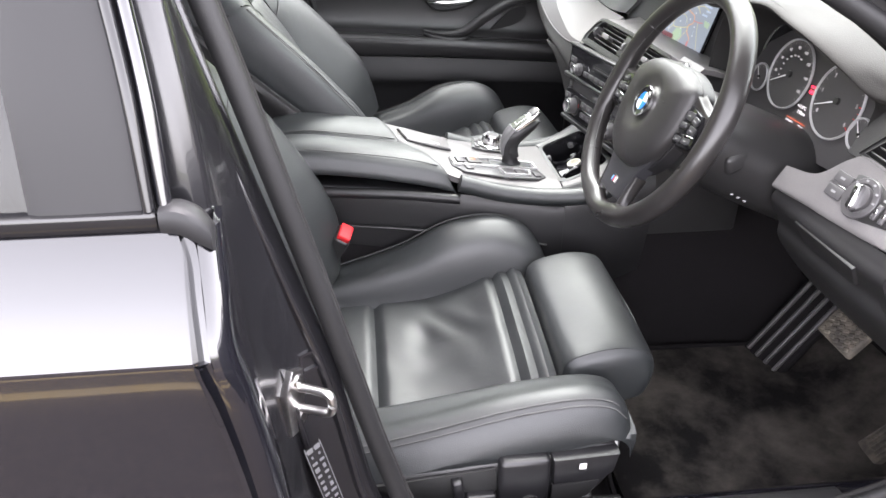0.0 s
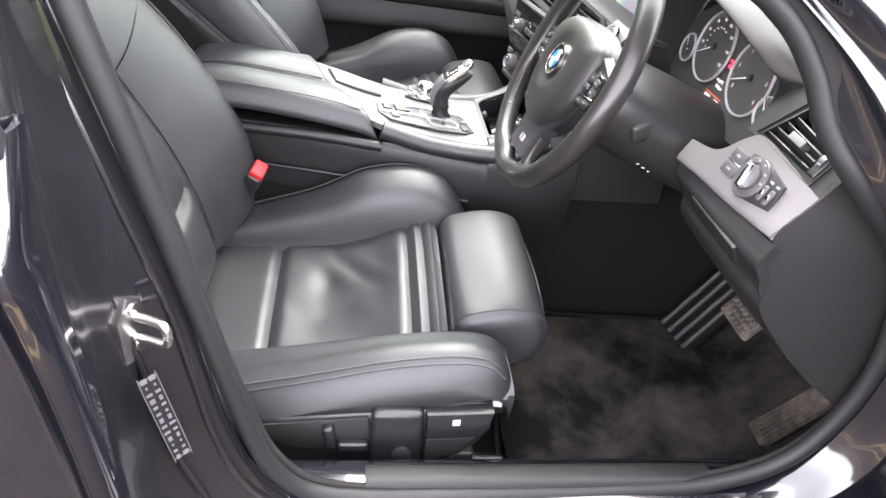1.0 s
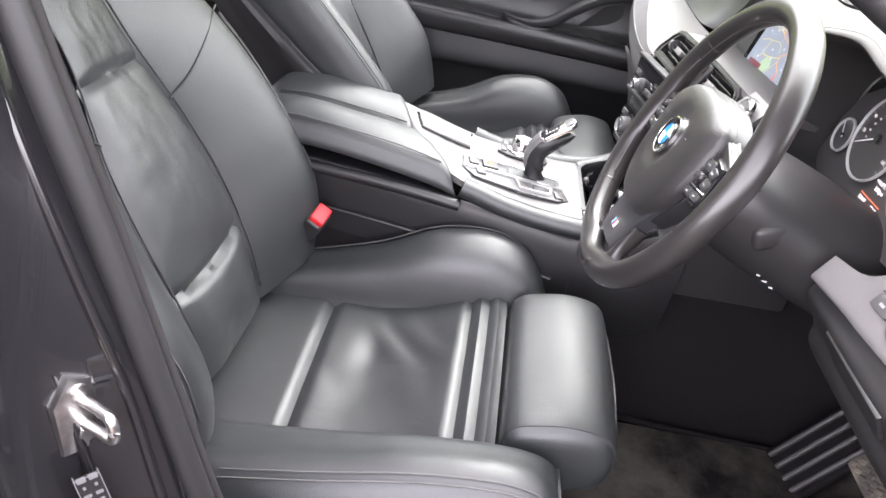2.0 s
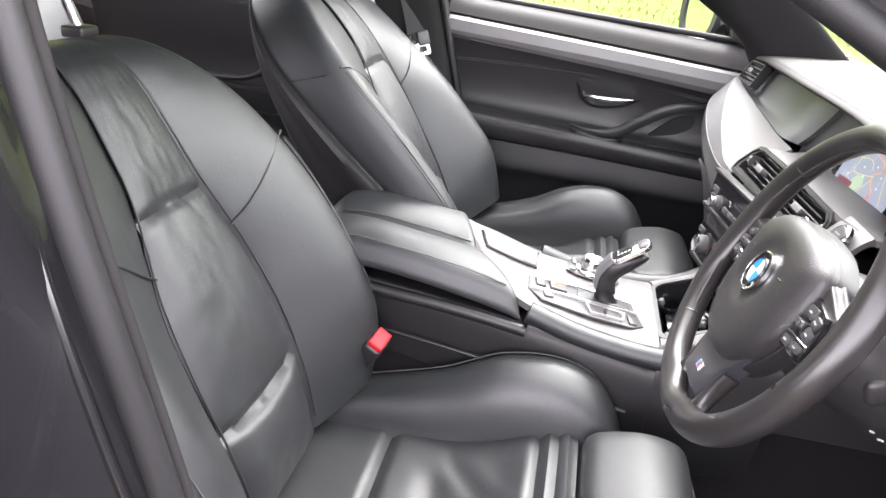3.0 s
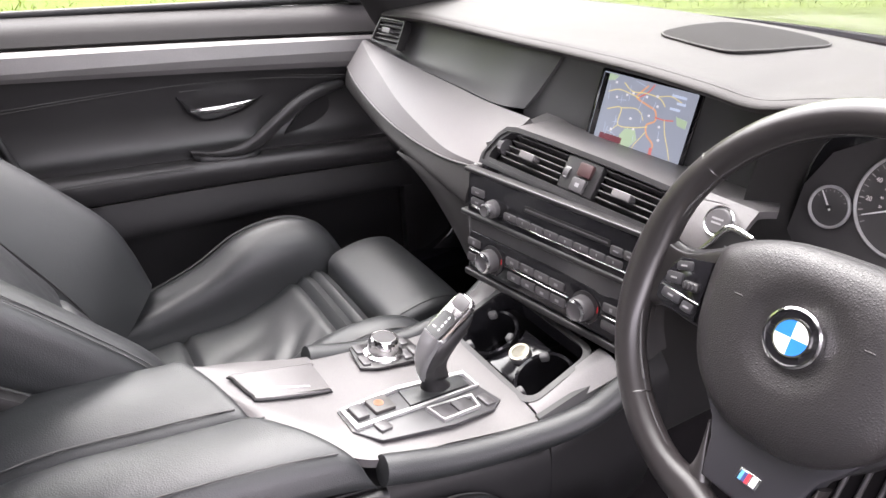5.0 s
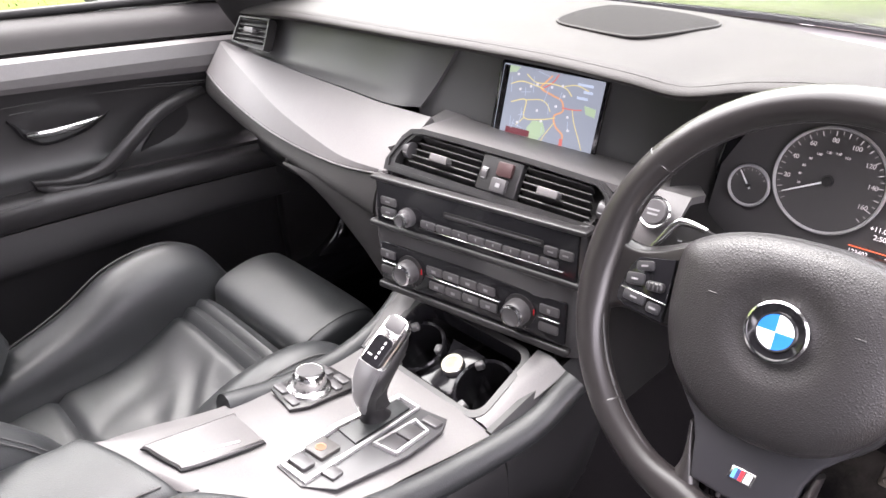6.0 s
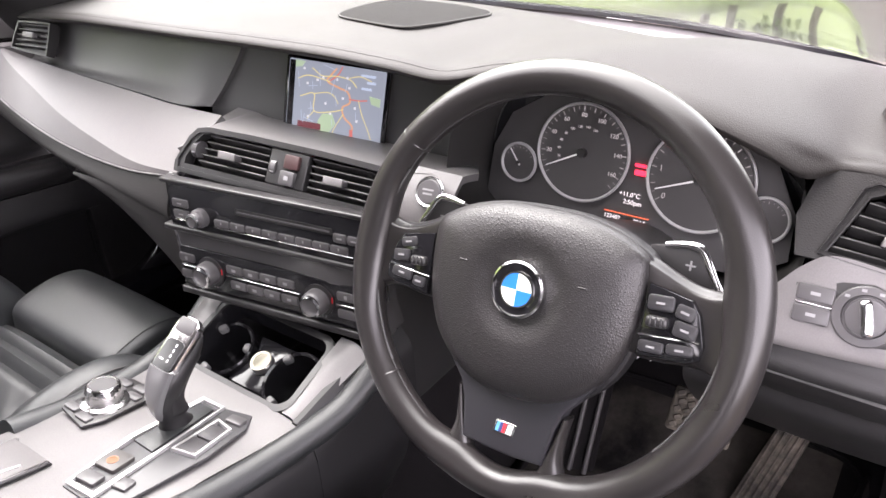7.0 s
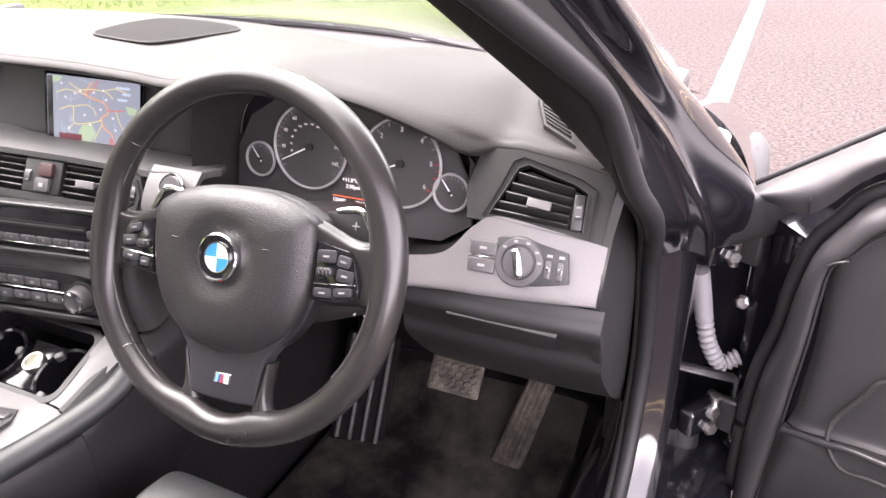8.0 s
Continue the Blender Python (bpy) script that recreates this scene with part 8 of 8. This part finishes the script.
def seat_controls():
    """Moulded side trim with switches, on the driver's seat."""
    s = bpy.data.objects["driver_seat"]
    y = -0.634
    sd = loft("side_trim", [[(x, -0.615, zb), (x, y, zb + 0.006), (x, y - 0.004, 0.5 * (zb + zt)), (x, y, zt - 0.004), (x, -0.60, zt)] for x, zb, zt in ((-0.05, 0.35, 0.415), (0.05, 0.305, 0.422), (0.18, 0.300, 0.432), (0.24, 0.300, 0.438), (0.31, 0.345, 0.443), (0.345, 0.39, 0.444))], TRIMGREY, s, 20, 24, "grey plastic seat side trim")
    # Dark slab on the trim, painting the shade of a switch recess.
    part("switch_recess_shade", prism([(0.0, 0.408), (0.035, 0.385), (0.072, 0.367), (0.180, 0.364), (0.172, 0.424), (0.10, 0.418)], 0.004, 0.001), SHADEBACK, sd, m=Matrix.Translation((0, y - 0.0035, 0)) @ Matrix.Rotation(radians(90), 4, "X"))
    part("recline_switch", rounded(0.015, 0.016, 0.038, 0.004), TRIMGREY, sd, m=pose(0.121, y - 0.012, 0.396, 0, -8, 0))
    part("slide_switch", rounded(0.042, 0.016, 0.015, 0.004), TRIMGREY, sd, m=pose(0.153, y - 0.012, 0.378))
    part("control_pod", rounded(0.072, 0.03, 0.112, 0.008), TRIMGREY, sd, m=Matrix.Translation((0.213, y - 0.004, 0.387)))
    part("pod_button", lathe([(0.014, 0), (0.014, 0.003), (0.012, 0.004), (0, 0.004)], 28), HARD, sd, m=facing((0.221, y - 0.019, 0.367), (0, -1, 0)))
    part("memory_cover", prism([(0.254, 0.394), (0.252, 0.440), (0.345, 0.444), (0.340, 0.412), (0.325, 0.398)], 0.02, 0.004), TRIMGREY, sd, m=Matrix.Translation((0, y + 0.002, 0)) @ Matrix.Rotation(radians(90), 4, "X"))
    bar_mark(facing((0.293, y - 0.019, 0.428), (0, -1, 0)), 0.010, 0.010, sd, WHITE)
    part("lower_step", prism([(0.254, 0.340), (0.254, 0.388), (0.326, 0.392), (0.308, 0.362)], 0.014, 0.003), HARD, sd, m=Matrix.Translation((0, y + 0.002, 0)) @ Matrix.Rotation(radians(90), 4, "X"))
    lb = thing("seat_label_tag", (0.37, -0.56, 0.37), "small black tag with white symbol under the seat", "label")
    part("tag", rounded(0.02, 0.02, 0.03, 0.004), HARD, lb, m=Matrix.Translation((0.372, -0.555, 0.37)))
    bar_mark(facing((0.370, -0.566, 0.378), (-0.1, -1, 0.2)), 0.014, 0.01, lb, WHITE)
    for dy in (0.0, 0.03):
        tube("rail_rod", [(0.02, -0.615 + dy, 0.285), (0.25, -0.615 + dy, 0.283), (0.385, -0.62 + dy, 0.281)], 0.009, STEEL if dy == 0 else HARD, s, 10, 8)


TRIMGREY = material("grey_seat_trim", (0.010, 0.0098, 0.0108), 0.34, bump=0.1, bump_scale=900)
seat_controls()


# ---------------------------------------------------------------- centre pillar hardware
def pillar_hardware():
    st = thing("door_striker", (-0.07, -0.775, 0.66), "bright zinc door striker loop on the pillar", "door striker")
    m = facing((-0.066, -0.776, 0.690), (0.90, -0.43, 0.0)) @ Matrix.Scale(0.86, 4)
    part("striker_plate", prism([(-0.026, -0.040), (0.006, -0.048), (0.014, -0.012), (0.012, 0.034), (-0.010, 0.044), (-0.028, 0.020)], 0.010, 0.003), STEEL, st, "zinc plated striker plate", m=m)
    tube("striker_loop", [tuple(m @ Vector(p)) for p in ((-0.002, 0.015, 0.002), (0.0, 0.015, 0.03), (0.0, 0.011, 0.048), (0.0, -0.011, 0.048), (0.0, -0.015, 0.03), (-0.002, -0.015, 0.002))], 0.0046, STEEL, st, 30, 10, "bare steel loop")
    for y in (0.026, -0.026):
        part("screw", lathe([(0.008, 0), (0.008, 0.003), (0.0, 0.004)], 16), STEEL, st, m=at(m, -0.003, y, 0.010))
    sk = thing("tyre_label", (-0.06, -0.80, 0.5), "black sticker with small white print on the pillar", "sticker")
    lm = facing((-0.0385, -0.803, 0.590), (0.62, -0.78, 0.12), (-0.22, 0, 1))
    part("label_film", prism(round_rect(0.021, 0.115, 0.003), 0.0006), STICKER, sk, m=lm)
    rng = random.Random(2)
    for k in range(13):
        y = 0.054 - k * 0.009
        for j in range(2):
            w = rng.uniform(0.002, 0.007)
            part("printed_bar", prism(round_rect(w, 0.0035 if k % 3 else 0.006, 0.0005, 1), 0.0003), FAINT, sk, m=at(lm, -0.0045 + j * 0.009, y, 0.0007))
    clip = thing("pillar_stamp", (-0.045, -0.755, 0.71), "small square pressed mark on the painted pillar", "marking")
    frame_ring("stamp", round_rect(0.024, 0.022, 0.002, 2), round_rect(0.019, 0.017, 0.002, 2), 0.0012, PAINT, clip, facing((-0.047, -0.764, 0.722), (0.55, -0.83, 0.1)))
    tube("label_border", [tuple(at(lm, x, y, 0.0008).translation) for x, y in round_rect(0.019, 0.11, 0.003, 2)], 0.0005, FAINT, sk, 60, 4, closed=True)


FAINT = material("faint_print", (0.10, 0.10, 0.105), 0.5)
STICKER = material("black_sticker", (0.012, 0.012, 0.013), 0.25)
pillar_hardware()


def sill_plate():
    s = thing("sill_strip", (0.35, -0.73, 0.39), "ribbed black sill scuff strip", "sill strip")
    loft("strip", [[(x, -0.70, 0.385), (x, -0.70, 0.399), (x, -0.725, 0.404), (x, -0.735, 0.398), (x, -0.735, 0.385)] for x in (0.17, 0.4, 0.64)], RUBBER, s, 8, 20)
    sc = thing("entry_plate", (0.4, -0.80, 0.37), "satin black sill entry plate", "sill plate")
    part("plate", rounded(0.55, 0.05, 0.006, 0.002), DARKTRIM, sc, m=pose(0.42, -0.80, 0.3745, 8, 0, 0))


sill_plate()


# ---------------------------------------------------------------- seat belt, mirror
def belt():
    b = thing("seat_belt", (-0.2, 0.72, 0.8), "dark woven passenger seat belt with steel tongue", "seat belt")
    pts = [(-0.33, 0.66, 1.30), (-0.26, 0.69, 1.08), (-0.21, 0.70, 0.92), (-0.19, 0.69, 0.80), (-0.16, 0.70, 0.55), (-0.12, 0.70, 0.38)]
    p = curve_through(pts, 30)
    sheet("webbing", [[tuple(q + np.array((-0.022, -0.01, 0))), tuple(q + np.array((0.022, 0.01, 0)))] for q in p], BELT, b, 0.0015, toward=(0, 0, 1))
    m = facing((-0.182, 0.672, 0.885), (0.5, -0.8, 0.2))
    part("tongue_grip", rounded(0.03, 0.034, 0.01, 0.003), HARD, b, m=at(m, 0, 0.018, 0, 15))
    frame_ring("belt_tongue", round_rect(0.036, 0.03, 0.004, 3), round_rect(0.020, 0.014, 0.003, 3), 0.001, STEEL, b, at(m, 0.0, -0.008, 0.0, 15), "bright steel belt tongue")


BELT = material("belt_webbing", (0.03, 0.029, 0.029), 0.8, bump=0.5, bump_scale=1500)
belt()


def door_mirror():
    d = thing("door_mirror", (0.55, 0.95, 0.98), "black passenger door mirror reflecting grass", "mirror")
    m = facing((0.495, 1.005, 1.020), (-0.93, -0.36, 0.05))
    out = curve_through([(x, y, 0) for x, y in ((-0.10, 0.0), (-0.085, 0.06), (0.0, 0.075), (0.075, 0.06), (0.09, 0.0), (0.07, -0.06), (0.0, -0.075), (-0.075, -0.065))], 40, True)
    secs = []
    for k, z in ((1.0, 0.0), (1.06, -0.012), (1.05, -0.05), (0.8, -0.1), (0.4, -0.13)):
        secs.append([tuple(m @ Vector((x * k, y * k, z))) for x, y, _ in out[::2]])
    loft("housing", secs, PAINT, d, 20, 40)
    frame_ring("mirror_rim", [(x * 1.04, y * 1.04) for x, y, _ in out], [(x * 0.84, y * 0.84) for x, y, _ in out], 0.008, DARKTRIM, d, m, "black mirror surround")
    part("mirror_glass", prism([(x * 0.93, y * 0.93) for x, y, _ in out], 0.002), MIRROR, d, "silvered mirror glass", m=at(m, 0, 0, 0.001))
    tube("mirror_arm", [(0.62, 0.86, 0.955), (0.60, 0.92, 0.96), (0.58, 0.97, 0.98)], 0.028, HARD, d, 12, 12, squash=0.7)


MIRROR = material("mirror_silver", (0.85, 0.85, 0.85), 0.03, metal=1.0, vary=0.02)
door_mirror()


# ---------------------------------------------------------------- verge and trees
def grass():
    g = tagged(new("grass", None), "bright green rough grass on the verge", "grass", kind="stuff")
    rng = np.random.default_rng(5)
    n = 110000
    y = 1.75 + 9 * rng.random(n) ** 1.3
    x = rng.uniform(-8, 12, n)
    z = np.interp(y, BANK_Y, BANK_Z)
    h = rng.uniform(0.015, 0.04, n) * (0.7 + 0.6 * (np.sin(x * 1.7) * np.sin(y * 2.3 + x) > 0))
    a = rng.uniform(0, 6.283, n)
    w = rng.uniform(0.002, 0.005, n) * (1 + y / 8)
    lean = rng.uniform(0.0, 0.09, n)
    la = rng.uniform(0, 6.283, n)
    v = np.zeros((n, 3, 3))
    v[:, 0] = np.stack([x - np.cos(a) * w, y - np.sin(a) * w, z - 0.02], 1)
    v[:, 1] = np.stack([x + np.cos(a) * w, y + np.sin(a) * w, z - 0.02], 1)
    v[:, 2] = np.stack([x + np.cos(la) * lean, y + np.sin(la) * lean, z + h], 1)
    me = bpy.data.meshes.new("blades")
    me.from_pydata(v.reshape(-1, 3).tolist(), [], np.arange(3 * n).reshape(-1, 3).tolist())
    me.materials.append(GRASS)
    ob = new("blades", me)
    ob.parent = g


def island_material(name, low, high, rough=0.6, spec=0.3):
    m = bpy.data.materials.new(name)
    m.use_nodes = True
    nt = m.node_tree
    geo = nt.nodes.new("ShaderNodeNewGeometry")
    ramp = nt.nodes.new("ShaderNodeValToRGB")
    ramp.color_ramp.elements[0].color, ramp.color_ramp.elements[1].color = (*low, 1), (*high, 1)
    nt.links.new(geo.outputs["Random Per Island"], ramp.inputs[0])
    b = nt.nodes["Principled BSDF"]
    nt.links.new(ramp.outputs[0], b.inputs["Base Color"])
    b.inputs["Roughness"].default_value = rough
    b.inputs["Specular IOR Level"].default_value = spec
    return m


GRASS = island_material("grass_blades", (0.062, 0.085, 0.003), (0.074, 0.100, 0.004), 0.9, 0.05)
grass()
LEAF = island_material("tree_leaves", (0.06, 0.10, 0.02), (0.12, 0.16, 0.04))
BARK = material("tree_bark", (0.09, 0.075, 0.06), 0.9, grain=0.6, grain_scale=40, bump=1.0, bump_scale=50)


def tree(x, y, z, h, seed):
    rng = np.random.default_rng(seed)
    t = thing("tree", (x, y, z), "leafy roadside tree with bare lower trunk", "tree", "roadside trees")
    tube("trunk", [(x, y, z - 0.1), (x + 0.1, y, z + h * 0.3), (x - 0.05, y + 0.1, z + h * 0.6), (x, y, z + h * 0.9)], lambda k: h * 0.028 * (1 - 0.85 * k), BARK, t, 14, 8)
    pts = []
    for k in range(12):
        a, s = rng.uniform(0, 6.28), rng.uniform(0.2, 0.8)
        end = np.array((x + math.cos(a) * h * 0.28, y + math.sin(a) * h * 0.28, z + h * (s + 0.2)))
        root = np.array((x, y, z + h * s))
        tube("limb", [tuple(root), tuple(0.5 * (root + end) + (0, 0, 0.03 * h)), tuple(end)], lambda q: h * 0.011 * (1 - 0.8 * q), BARK, t, 8, 6)
        for j in range(260):
            pts.append(root + (end - root) * rng.uniform(0.3, 1.15) + rng.normal(0, h * 0.055, 3))
    p = np.array(pts)
    n = len(p)
    u, w = rng.normal(0, 1, (n, 3)), rng.normal(0, 1, (n, 3))
    u /= np.linalg.norm(u, axis=1, keepdims=True)
    w -= u * (u * w).sum(1, keepdims=True)
    w /= np.linalg.norm(w, axis=1, keepdims=True)
    s = h * 0.028
    v = np.stack([p - u * s, p + w * s * 0.6, p + u * s, p - w * s * 0.6], 1)
    link_mesh("crown", v.reshape(-1, 3), np.arange(4 * n).reshape(-1, 4).tolist(), LEAF, t, flat=True)


for k, (tx, ty, th) in enumerate(((40, 4.6, 10), (42, 7.0, 11), (39, 9.0, 10), (43, 11.5, 11), (44, 2.2, 10), (38, 13.0, 11), (34, 15.5, 11), (30, 17.5, 10), (25, 18.5, 10))):
    tree(tx, ty, float(np.interp(ty, BANK_Y, BANK_Z)), th, 20 + k)
